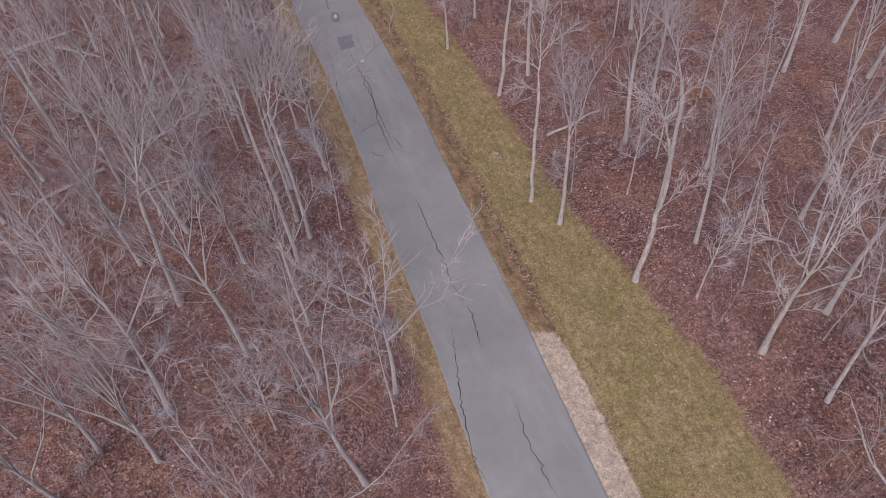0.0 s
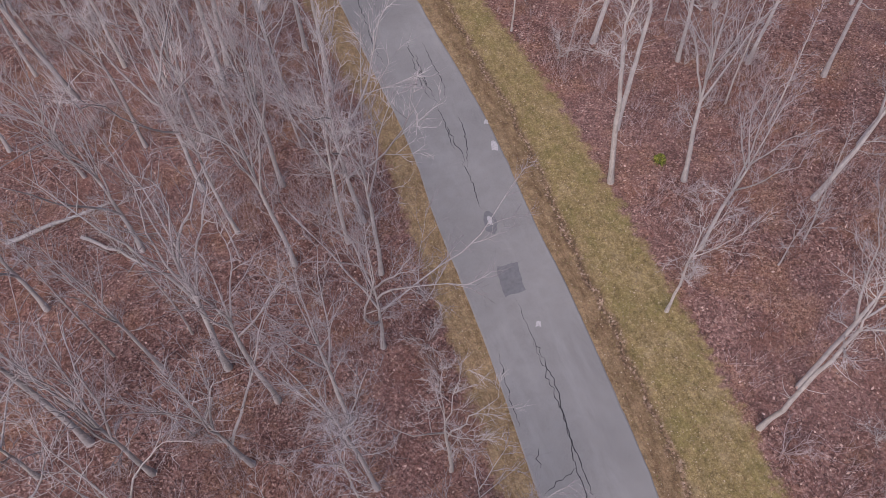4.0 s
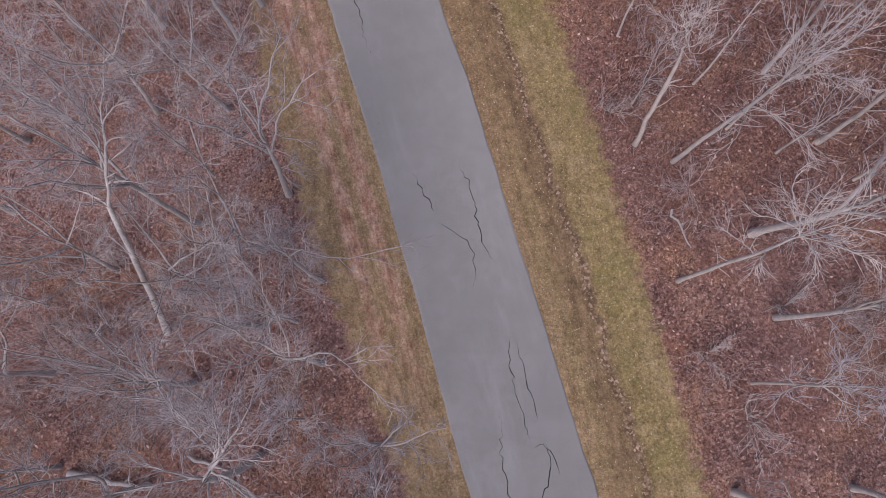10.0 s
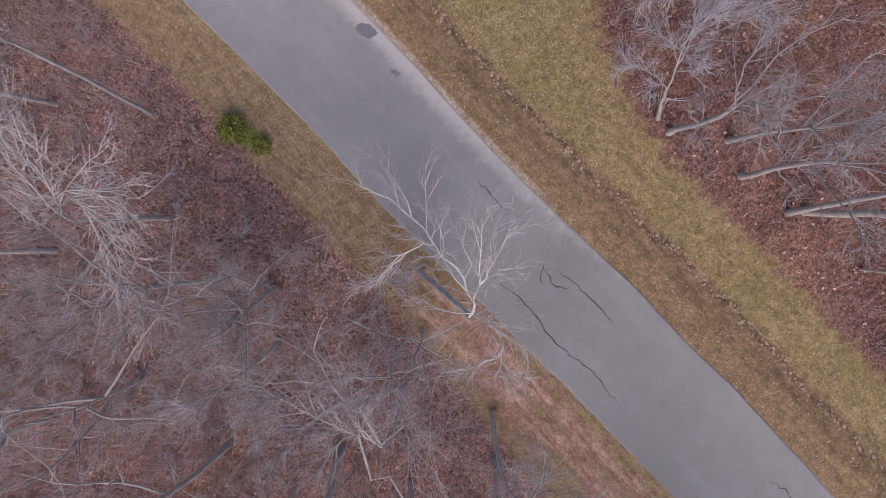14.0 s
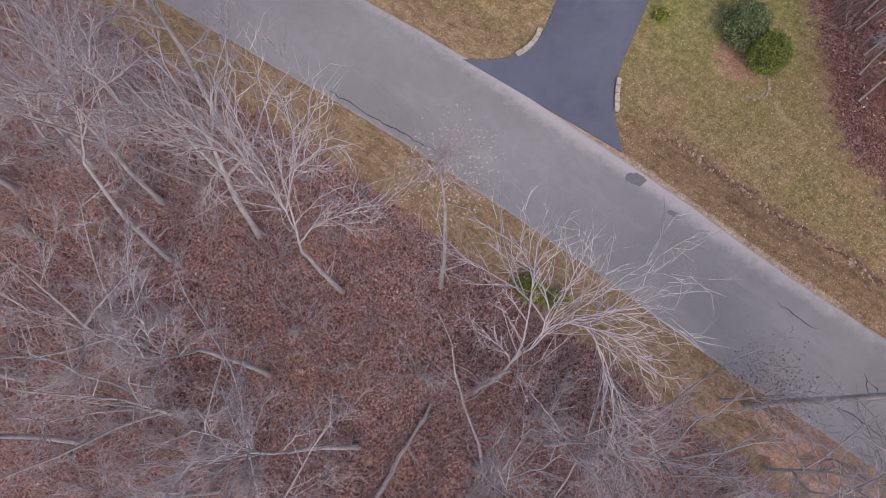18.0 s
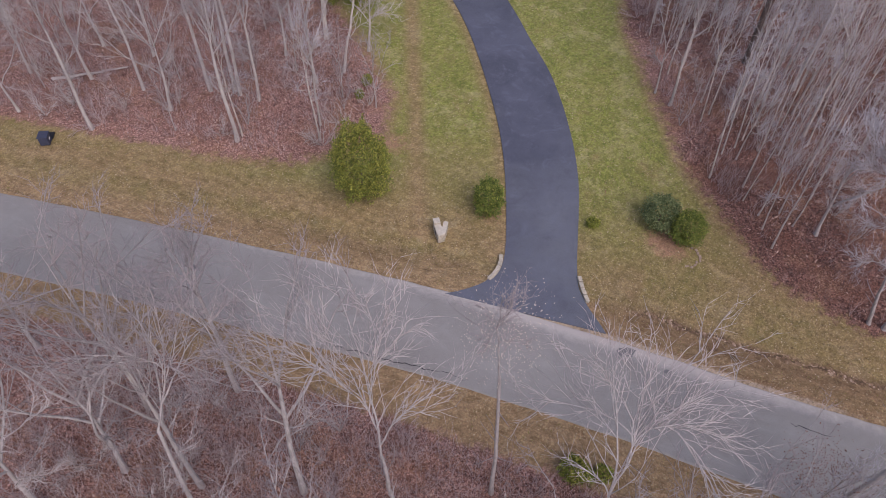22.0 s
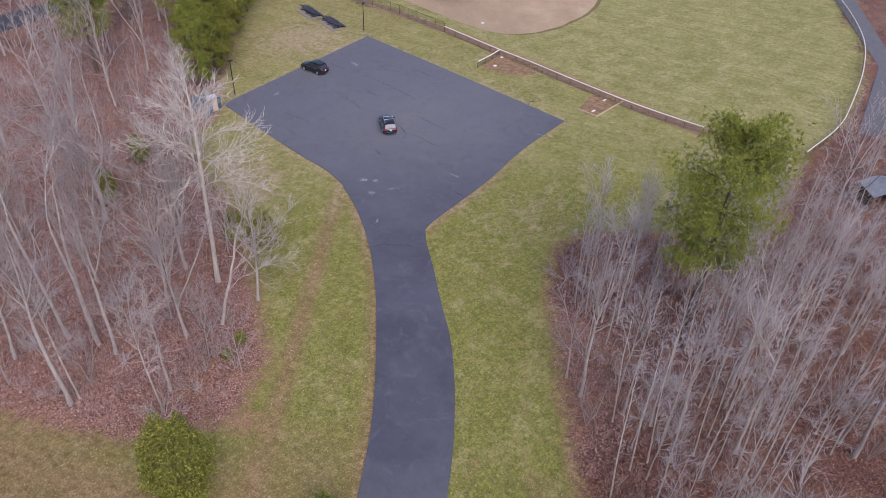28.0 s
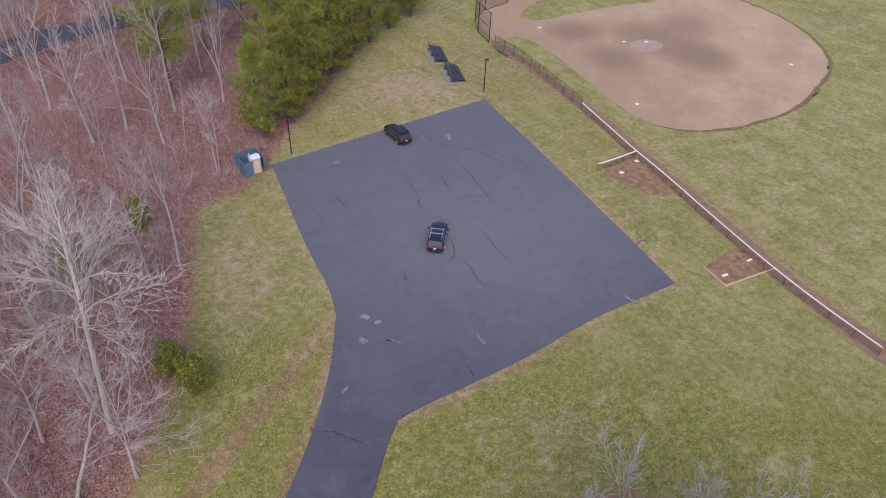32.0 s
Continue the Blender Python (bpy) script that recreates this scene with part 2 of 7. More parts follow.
    g1 = k.mix(straw, g1, k.mix(k.span(fine, 0.3, 0.7), (0.30, 0.235, 0.135), (0.52, 0.425, 0.275)))
    g1 = k.mix(k.span(leaf_v[0], 0.88, 0.98, 0, 0.6), g1, (0.41, 0.325, 0.19))
    rag = k.noise(0.9, 6, 0.75)
    gm = k.span(k.math("ADD", k.attr("grass"), k.span(rag, 0.2, 0.8, -0.5, 0.5)), 0.34, 0.66)
    col = k.mix(gm, litter, g1)
    # bare red clay, pale sand, leaf-filled ditch
    rag2 = k.noise(1.7, 6, 0.8)
    shift = k.span(rag2, 0.2, 0.8, -0.4, 0.4)
    clay = k.span(k.math("ADD", k.attr("clay"), shift), 0.36, 0.72)
    col = k.mix(k.math("MULTIPLY", clay, 0.85), col, k.mix(k.span(fine, 0.3, 0.7), (0.26, 0.13, 0.078), (0.42, 0.25, 0.165)))
    rut = k.math("MINIMUM", k.math("ABSOLUTE", k.math("ADD", off, 5.6)), k.math("ABSOLUTE", k.math("ADD", off, 7.4)))
    rut = k.math("ADD", k.math("ADD", rut, k.span(k.noise(0.45, 5, 0.7), 0.2, 0.8, -0.8, 0.8)), k.span(rag2, 0.2, 0.8, -0.35, 0.35))
    rut = k.math("MULTIPLY", k.span(rut, 0.8, 0.2), k.attr("rut"))
    col = k.mix(k.math("MULTIPLY", rut, 0.8), col, k.mix(k.span(along, 0.40, 0.62), (0.33, 0.155, 0.095), (0.60, 0.40, 0.29)))
    near = k.math("SUBTRACT", 1.0, k.math("DIVIDE", k.math("ABSOLUTE", k.math("SUBTRACT", off, 5.0)), 1.9))
    strip = k.math("MULTIPLY", k.span(near, 0.0, 0.55), k.attr("strip"))
    lip = k.math("SUBTRACT", 1.0, k.math("DIVIDE", k.math("ABSOLUTE", k.math("SUBTRACT", off, 4.15)), 0.75))
    lip = k.math("MULTIPLY", k.span(lip, 0.0, 0.6), k.attr("lip"))
    dof = k.math("ABSOLUTE", k.math("ADD", k.attr("dof"), k.span(k.noise(0.35, 4, 0.6), 0.25, 0.75, -0.55, 0.55)))
    band = k.math("ABSOLUTE", k.math("ADD", k.attr("dof"), k.math("ADD", 0.75, k.span(rag, 0.2, 0.8, -0.7, 0.7))))
    brown = k.math("MULTIPLY", k.span(band, 1.5, 0.5), k.attr("don"))
    col = k.mix(k.math("MULTIPLY", brown, k.span(mid, 0.3, 0.65, 0.25, 0.8)), col, k.mix(k.span(along, 0.36, 0.64), (0.125, 0.072, 0.04), (0.26, 0.165, 0.085)))
    wet = k.math("MULTIPLY", k.span(k.math("ADD", dof, k.span(fine, 0.2, 0.8, -0.2, 0.2)), 0.5, 0.1), k.attr("don"))
    ditchc = k.ramp(leaf[1], (0.0, (0.065, 0.040, 0.026)), (0.5, (0.155, 0.092, 0.055)), (0.8, (0.30, 0.19, 0.13)), (1.0, (0.56, 0.41, 0.31)))
    col = k.mix(k.math("MULTIPLY", wet, 0.7), col, ditchc)
    sand = k.span(k.math("ADD", k.attr("sand"), shift), 0.42, 0.62)
    sand = k.math("MAXIMUM", sand, k.span(k.math("ADD", strip, k.math("MULTIPLY", shift, 0.4)), 0.30, 0.55))
    sand = k.math("MAXIMUM", sand, k.span(k.math("ADD", lip, k.math("MULTIPLY", shift, 0.5)), 0.30, 0.62))
    col = k.mix(k.math("MULTIPLY", sand, 0.9), col, k.mix(k.span(fine, 0.3, 0.7), (0.44, 0.345, 0.245), (0.60, 0.49, 0.365)))
    moss = k.span(k.math("ADD", k.attr("moss"), shift), 0.45, 0.7)
    col = k.mix(moss, col, (0.15, 0.19, 0.03))
    # clumps and single tufts or leaves, light and dark
    clump = k.span(k.noise(1.5, 4, 0.7), 0.34, 0.66, 0.77, 1.21)
    loud = k.math("MULTIPLY", gm, k.span(k.attr("field"), 0.0, 1.0, -0.12, -0.22))
    tuft = k.span(k.noise(5.5, 3, 0.75), 0.34, 0.66, -0.40, 0.40)
    tuft = k.math("ADD", 1.0, k.math("MULTIPLY", tuft, k.math("ADD", 1.0, k.math("MULTIPLY", loud, 3.0))))
    tone = k.math("MULTIPLY", clump, tuft)
    cc = k.t.nodes.new("ShaderNodeCombineColor")
    for i in range(3):
        k.link(tone, cc.inputs[i])
    col = k.mix(1.0, col, cc.outputs[0], "MULTIPLY")
    bump = k.math("ADD", fine, k.math("MULTIPLY", leaf[0], 0.8))
    return k.done(col, bump, 0.7, 0.08)


def bark(name, dark, light, speckle=0.5):
    k = Mat(name, 0.9)
    tc = k.t.nodes.new("ShaderNodeTexCoord").outputs["Object"]
    a = k.noise(2.2, 5, 0.7, vec=tc, stretch=(3, 3, 0.6))
    b = k.noise(0.7, 3, 0.6, vec=tc)
    col = k.mix(k.span(a, 0.35, 0.65), dark, light)
    col = k.mix(k.span(b, 0.5, 0.66, 0, speckle), col, tuple(min(0.8, c * 1.25) for c in light))
    col = k.mix(k.span(k.rand(), 0, 1, 0, 0.55), col, k.mix(0.5, dark, light))
    return k.done(col, a, 0.5, 0.03)


def foliage(name, dark, light, tip):
    k = Mat(name, 0.75)
    r = k.island()
    col = k.ramp(r, (0.0, dark), (0.55, light), (1.0, tip))
    col = k.mix(k.span(k.noise(0.5, 3, 0.6), 0.4, 0.65, 0, 0.5), col, light)
    k.b.inputs["Subsurface Weight"].default_value = 0.0
    return k.done(col)


def plain(name, colour, rough=0.5, metal=0.0, var=0.15, scale=3.0):
    k = Mat(name, rough, metal)
    f = k.noise(scale, 5, 0.65)
    lo = tuple(c * (1 - var) for c in colour)
    hi = tuple(min(1, c * (1 + var)) for c in colour)
    return k.done(k.mix(k.span(f, 0.3, 0.7), lo, hi))


M_GROUND = ground_material()
M_ROAD = asphalt("road_asphalt", (0.252, 0.237, 0.214), 0.25, lat=True)
M_LOT = asphalt("lot_asphalt", (0.072, 0.076, 0.098), 0.3, scuff=0.4, grey_tone=(0.128, 0.134, 0.152))
M_BACKROAD = asphalt("back_road_asphalt", (0.062, 0.064, 0.076), 0.2)
M_TRUNK = bark("grey_bark", (0.29, 0.258, 0.234), (0.53, 0.482, 0.44))
M_LIMB = bark("limb_bark", (0.255, 0.226, 0.208), (0.48, 0.432, 0.397), 0.4)
M_PALE = bark("pale_bark", (0.27, 0.235, 0.205), (0.54, 0.48, 0.425), 0.6)
M_TWIG = bark("grey_twigs", (0.225, 0.188, 0.178), (0.43, 0.370, 0.350), 0.3)
M_TWIG_PALE = bark("pale_twigs", (0.36, 0.308, 0.28), (0.60, 0.53, 0.485), 0.5)
M_WHITEBARK = bark("whitish_bark", (0.30, 0.265, 0.23), (0.60, 0.545, 0.48), 0.6)
M_WHITETWIG = bark("whitish_twigs", (0.46, 0.41, 0.365), (0.74, 0.68, 0.61), 0.5)
M_GREYTWIG = bark("lavender_grey_twigs", (0.31, 0.285, 0.29), (0.56, 0.525, 0.53), 0.4)
M_BRUSH = bark("brush_stems", (0.12, 0.078, 0.068), (0.29, 0.205, 0.18), 0.3)
M_SAPLING = bark("sapling_stems", (0.29, 0.212, 0.20), (0.56, 0.445, 0.41), 0.3)
M_DARKBARK = bark("dark_bark", (0.075, 0.055, 0.045), (0.17, 0.13, 0.11), 0.3)
M_PINE = foliage("pine_needles", (0.075, 0.105, 0.018), (0.225, 0.265, 0.042), (0.46, 0.47, 0.09))
M_CEDAR = foliage("yellow_green_needles", (0.062, 0.08, 0.014), (0.195, 0.215, 0.034), (0.43, 0.40, 0.075))
M_HOLLY = foliage("dark_green_leaves", (0.045, 0.072, 0.014), (0.145, 0.185, 0.032), (0.33, 0.35, 0.065))
M_SPRUCE = foliage("bluish_leaves", (0.05, 0.075, 0.026), (0.135, 0.17, 0.066), (0.30, 0.34, 0.15))
M_CRACK = plain("open_crack", (0.035, 0.032, 0.033), 0.95)
M_PATCH = plain("tar_patch", (0.19, 0.182, 0.176), 0.9)
M_STONE = plain("pale_limestone", (0.46, 0.405, 0.31), 0.85, 0, 0.3, 5)
M_WHITE = plain("white_paint", (0.78, 0.76, 0.72), 0.6, 0, 0.1)
M_BLACK = plain("black_metal", (0.03, 0.03, 0.032), 0.5, 0.3)
M_STEEL = plain("galvanised_steel", (0.20, 0.19, 0.19), 0.5, 0.6)
M_BOARD = plain("weathered_board", (0.50, 0.42, 0.27), 0.85, 0, 0.25, 6)


def link_mesh(name, verts, faces, material, parent=None, label="", smooth=False):
    me = bpy.data.meshes.new(name)
    me.from_pydata([tuple(v) for v in verts], [], faces)
    me.update()
    if smooth:
        me.polygons.foreach_set("use_smooth", [True] * len(me.polygons))
    me.materials.append(material)
    ob = new(name, me)
    if parent is not None:
        ob.parent = parent
    if label:
        ob["label"] = label
    return ob


def part(name, bm, material, parent=None, label=""):
    me = bpy.data.meshes.new(name)
    bm.to_mesh(me)
    bm.free()
    me.materials.append(material)
    ob = new(name, me)
    if parent is not None:
        ob.parent = parent
    if label:
        ob["label"] = label
    return ob


def box(bm, x, y, z, sx, sy, sz, bevel=0.0, rz=0.0):
    m = Matrix.Translation((x, y, z)) @ Matrix.Rotation(rz, 4, "Z") @ Matrix.Diagonal((sx, sy, sz, 1))
    made = bmesh.ops.create_cube(bm, size=1.0, matrix=m)
    if bevel:
        edges = list({e for v in made["verts"] for e in v.link_edges})
        bmesh.ops.bevel(bm, geom=edges, offset=bevel, segments=2, affect="EDGES", profile=0.5)
    return bm


def rod(bm, a, b, r0, r1=None, sides=8):
    a, b = Vector(a), Vector(b)
    d = b - a
    m = Matrix.Translation((a + b) / 2) @ d.to_track_quat("Z", "Y").to_matrix().to_4x4()
    bmesh.ops.create_cone(bm, cap_ends=True, segments=sides, radius1=r0, radius2=r0 if r1 is None else r1, depth=d.length, matrix=m)
    return bm


# ---- the plan ----
def smooth_line(points, step=1.0):
    """A Catmull-Rom curve through the points, at about even steps."""
    p = np.array(points, float)
    p = np.vstack([2 * p[0] - p[1], p, 2 * p[-1] - p[-2]])
    out = []
    for i in range(1, len(p) - 2):
        n = max(2, int(np.linalg.norm(p[i + 1] - p[i]) / step))
        for u in np.arange(n) / n:
            out.append(0.5 * (2 * p[i] + (p[i + 1] - p[i - 1]) * u + (2 * p[i - 1] - 5 * p[i] + 4 * p[i + 1] - p[i + 2]) * u**2
                              + (3 * p[i] - p[i - 1] - 3 * p[i + 1] + p[i + 2]) * u**3))
    out.append(p[-2])
    return np.array(out)


ROAD_MID = smooth_line([(49, -95), (38.5, -55), (30.2, -25), (25.6, -8.5), (21.3, 5.5), (15.9, 24), (9.9, 41), (6.0, 52.3), (-1.9, 70.5), (-9.3, 87.5),
                        (-16.0, 103), (-22.5, 117), (-28.6, 129.5), (-33.6, 141), (-40.4, 154.7), (-47.4, 167.0), (-54.5, 179), (-62, 191), (-80, 220), (-120, 285)])
ROAD_HALF = 4.08
ROAD_DIR = np.gradient(ROAD_MID, axis=0)
ROAD_DIR /= np.linalg.norm(ROAD_DIR, axis=1)[:, None]
ROAD_NRM = np.stack([ROAD_DIR[:, 1], -ROAD_DIR[:, 0]], 1)  # to the east
DRIVE_WEST = smooth_line([(-38.2, 156.6), (-34.8, 154.6), (-32.3, 154.0), (-29.6, 154.9), (-22.5, 161.3), (-16.8, 167.6), (-10.2, 176.6), (-6.3, 182.7), (-3.5, 188.1), (-1.3, 193.6), (0.3, 199.3)], 0.8)
DRIVE_EAST = smooth_line([(-30.2, 142.6), (-29.4, 144.6), (-28.3, 147.2), (-26.4, 149.3), (-17.8, 156.0), (-11.7, 162.3), (-6.8, 168.7), (-3.5, 174.5), (-1.0, 178.7), (1.2, 182.7), (2.9, 185.2)], 0.8)
LOT_EDGE = np.vstack([smooth_line([(0.3, 199.3), (0.35, 203.4), (-0.7, 211.3), (-2.1, 227.8)], 1.0), smooth_line([(-2.1, 227.8), (14, 232.4), (30.3, 237.0)], 1.0)[1:],
                      smooth_line([(30.3, 237), (33.4, 215), (36.0, 193.9)], 1.0)[1:], smooth_line([(36.0, 193.9), (25.2, 191.6), (16.3, 188.7), (9.5, 187.0), (4.9, 185.9), (2.9, 185.2)], 1.0)[1:]])
LAWN = np.array([(-16, 122), (-14.6, 129), (-15.0, 137.0), (-11.2, 144.6), (-8, 151), (-4.5, 155), (2.0, 162.8), (6.5, 168.3), (13.2, 173.2), (18, 172.8), (23, 169.5), (27, 164.5), (35, 160), (46, 162.5), (56, 166.5),
                 (70, 168), (84, 172), (103, 181), (123, 196), (150, 226), (170, 340), (30, 340), (25, 290), (21, 268), (15, 256), (8, 245), (1, 235), (-3, 227), (-6, 223.5),
                 (-11.7, 220.8), (-13, 208), (-14.5, 198.5), (-18.5, 187), (-22.2, 177.7), (-28, 173.3), (-36.2, 177.5), (-43.2, 185.5), (-53, 197), (-68, 216), (-72, 212), (-40, 152)])


def inside(poly, x, y):
    hit = np.zeros(x.shape, bool)
    n = len(poly)
    for i in range(n):
        (x0, y0), (x1, y1) = poly[i], poly[i - 1]
        cross = ((y0 > y) != (y1 > y)) & (x < (x1 - x0) * (y - y0) / (y1 - y0 + 1e-12) + x0)
        hit ^= cross
    return hit


def edge_distance(poly, x, y):
    best = np.full(x.shape, 1e9)
    n = len(poly)
    for i in range(n):
        a, b = np.array(poly[i - 1], float), np.array(poly[i], float)
        d = b - a
        u = np.clip(((x - a[0]) * d[0] + (y - a[1]) * d[1]) / (d @ d + 1e-12), 0, 1)
        best = np.minimum(best, np.hypot(x - a[0] - u * d[0], y - a[1] - u * d[1]))
    return best


def road_offset(x, y):
    """Metres east (+) or west (-) of the road's middle, and how far north along it."""
    flat_x, flat_y = x.ravel(), y.ravel()
    off, along = np.empty(len(flat_x)), np.empty(len(flat_x))
    for s in range(0, len(flat_x), 20000):
        dx = flat_x[s:s + 20000, None] - ROAD_MID[None, ::2, 0]
        dy = flat_y[s:s + 20000, None] - ROAD_MID[None, ::2, 1]
        k = np.argmin(dx * dx + dy * dy, 1)
        i = np.arange(len(k))
        off[s:s + 20000] = dx[i, k] * ROAD_NRM[::2][k, 0] + dy[i, k] * ROAD_NRM[::2][k, 1]
        far = np.sqrt(dx[i, k]**2 + dy[i, k]**2)
        off[s:s + 20000] = np.sign(off[s:s + 20000]) * np.maximum(np.abs(off[s:s + 20000]), far * 0.98)
        along[s:s + 20000] = ROAD_MID[::2][k, 1]
    return off.reshape(x.shape), along.reshape(x.shape)


def ease(v, a, b):
    u = np.clip((v - a) / (b - a), 0, 1)
    return u * u * (3 - 2 * u)


def verge_west(n):
    return np.interp(n, [-60, -20, 20, 50, 65, 80, 100, 112, 125, 150, 190], [1.8, 2.0, 2.6, 2.6, 3.2, 4.0, 6.0, 6.5, 4.5, 4.3, 3.4])


def verge_east(n):
    return np.interp(n, [-60, -20, 0, 30, 52, 68, 78, 90, 105, 120, 132], [12, 12.5, 9.2, 8.2, 7.6, 6.7, 7.1, 7.7, 8.1, 8.1, 9.6])


def ditch_line(n):
    return np.interp(n, [-40, -12, 30, 60, 72, 85, 100, 118, 140, 175], [6.2, 6.2, 6.3, 6.8, 7.3, 7.8, 8.0, 7.9, 7.7, 7.2])


def masks(x, y):
    off, n = road_offset(x, y)
    lawn_in = inside(LAWN, x, y)
    lawn_d = edge_distance(LAWN, x, y)
    lawn = np.where(lawn_in, 0.5 + lawn_d / 4.2, 0.5 - lawn_d / 4.2)
    east = 0.5 + (ROAD_HALF + verge_east(n) - off) / 2.6
    west = 0.5 + (off + ROAD_HALF + verge_west(n)) / 2.2
    verge = np.where(off > 0, east, west)
    north = off > 3
    grass = np.clip(np.maximum(verge, np.where(north, lawn, 0)), 0, 1)
    grass[(np.abs(off) > 30) & ~lawn_in & (lawn_d > 3)] = 0
    drive = np.minimum(edge_distance(DRIVE_WEST, x, y), edge_distance(LOT_EDGE, x, y))
    return off, n, lawn_in, lawn_d, grass, drive


def spacing(lo, mid0, mid1, hi, fine, coarse):
    a = [mid0]
    s = fine
    while a[-1] > lo:
        s = min(coarse, s * 1.25)
        a.append(a[-1] - s)
    b = [mid1]
    s = fine
    while b[-1] < hi:
        s = min(coarse, s * 1.25)
        b.append(b[-1] + s)
    return np.array(a[:0:-1] + list(np.arange(mid0, mid1, fine)) + b)


def build_ground():
    gx = spacing(-1500, -72, 58, 1500, 0.7, 60)
    gy = spacing(-1500, -32, 236, 1800, 0.7, 60)
    X, Y = np.meshgrid(gx, gy)
    off, n, lawn_in, lawn_d, grass, drive = masks(X, Y)
    rng = np.random.default_rng(3)
    Z = 0.10 * np.sin(X * 0.11 + 1.3) * np.sin(Y * 0.09) + 0.05 * np.sin(X * 0.31 + Y * 0.27)
    flat = np.clip((np.abs(off) - ROAD_HALF) / 6.0, 0, 1) * np.clip(np.where(lawn_in, (edge_distance(DRIVE_WEST, X, Y) - 0.0), 20) / 8, 0, 1)
    paved = inside(LOT_EDGE, X, Y) | inside(np.vstack([DRIVE_WEST, DRIVE_EAST[::-1]]), X, Y) | (np.abs(off) < ROAD_HALF + 0.3)
    Z *= flat * np.clip(drive / 8, 0, 1)
    Z[Y > 183] *= 0
    dl = ditch_line(n)
    mouth = np.hypot(X + 31, Y - 149)
    on = ease(mouth, 5, 9) * (n < 200) * (off > 0) * np.where(n > 128, np.clip(1 - (n - 168) / 8, 0, 1), 1)
    dd = np.exp(-((off - dl) / 1.5)**2) * on
    Z -= 0.25 * dd
    Z -= 0.03
    Z[paved] = -0.04
    me = bpy.data.meshes.new("ground")
    w, h = len(gx), len(gy)
    idx = np.arange(w * h).reshape(h, w)
    quads = np.stack([idx[:-1, :-1], idx[:-1, 1:], idx[1:, 1:], idx[1:, :-1]], -1).reshape(-1, 4)
    me.vertices.add(w * h)
    me.vertices.foreach_set("co", np.stack([X, Y, Z], -1).ravel())
    me.loops.add(quads.size)
    me.loops.foreach_set("vertex_index", quads.ravel())
    me.polygons.add(len(quads))
    me.polygons.foreach_set("loop_start", np.arange(0, quads.size, 4))
    me.polygons.foreach_set("use_smooth", np.ones(len(quads), bool))
    me.update()
    dry = np.where(off < 0, 1.0, 0.25) + 0.9 * np.exp(-(np.abs(off) - 4.3)**2 / 1.2) + 0.55 * np.exp(-(off - dl + 1.2)**2 / 1.1) * (off > 0)
    dry = np.where(lawn_in & (off > 9), 0.12 + 0.45 * (1 - ease(off, 9, 19)) * (n > 140) + 0.4 * np.exp(-lawn_d / 2.0) * (1 - 0.6 * ease(Y, 160, 170)) + 0.3 * np.exp(-drive / 0.8), dry)
    lush = np.where(lawn_in & (off > 8) & (Y < 236), ease(np.minimum(lawn_d, drive), 0.2, 1.6), 0.18 * np.exp(-(off - dl - 3)**2 / 3) * (off > 0))
    lush = np.where(lawn_in & (off > 5), lush * (0.35 + 0.65 * ease(np.hypot((X + 31) / 1.3, Y - 162), 5, 13)), lush)
    lush = np.where(Y < 160, lush * ease(Y + 0.5 * (X + 15), 136, 158), lush)
    lush = np.where(Y > 205, lush * 0.6, lush)
    field = np.maximum(ease(X + 0.16 * (Y - 200), 38, 50) * (Y > 165), 0.75 * ease(Y + 0.5 * X, 190, 206))
    lush = np.where((Y > 150) & (X < -22), lush * ease(off, 10, 17), lush)
    # rusty leaf areas; the east part also paints in the shade of the woods
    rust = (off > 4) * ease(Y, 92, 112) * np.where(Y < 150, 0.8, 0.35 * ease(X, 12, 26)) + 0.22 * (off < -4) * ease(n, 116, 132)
    # pale northwest litter; west of the road, lightening painted against the brush's shade
    faded = np.maximum(ease(Y, 150, 168) * (X < 6) * (Y < 262), 0.9 * (off < -4) * ease(n, 78, 112))
    straw = 0.95 * np.exp(-((X - 20)**2 / 90 + (Y - 243)**2 / 70)) + 0.7 * np.exp(-((X + 8)**2 / 26 + (Y - 208)**2 / 130)) + 0.5 * np.exp(-(drive / 1.1)**2) * (Y > 172) * (X > -5)
    straw += 0.12 * np.exp(-((X + 33)**2 / 40 + (Y - 163)**2 / 30)) + 0.3 * np.exp(-((X - 38)**2 / 30 + (Y - 205)**2 / 300)) + 0.42 * np.exp(-((X - 15)**2 / 130 + (Y - 180)**2 / 40))
    clay = 0.9 * np.exp(-((X + 29.5)**2 / 5 + (Y - 117)**2 / 70)) + 0.75 * np.exp(-((X + 25.8)**2 / 1.2 + (Y - 108)**2 / 60))
    clay += 0.9 * np.exp(-((X + 18.2)**2 / 4 + (Y - 145.6)**2 / 6)) + 0.6 * np.exp(-((X + 27.2)**2 + (Y - 158.8)**2) / 2.0) + 0.7 * np.exp(-((X + 27)**2 / 5 + (Y - 172.5)**2 / 6))
    sand = 0.6 * np.exp(-((X - 29.3)**2 + (Y - 11.8)**2) / 1.6)
    strip = ease(-n, 9.0, 15)
    lip = 0.5 * ease(n, 116, 128) * (1 - 0.8 * ease(n, 146, 156))
    track = np.exp(-((X - np.interp(Y, [170, 193, 213, 232, 256], [52.4, 49.6, 48.0, 44.6, 38.6])) / 0.9)**4) * (Y > 172) * (Y < 262)
    clay += 0.55 * track
    moss = 0.9 * np.exp(-((X - 26.3)**2 + (Y - 47.5)**2) / 0.5) + 0.8 * np.exp(-((X + 40.2)**2 + (Y - 137.2)**2) / 1.6)
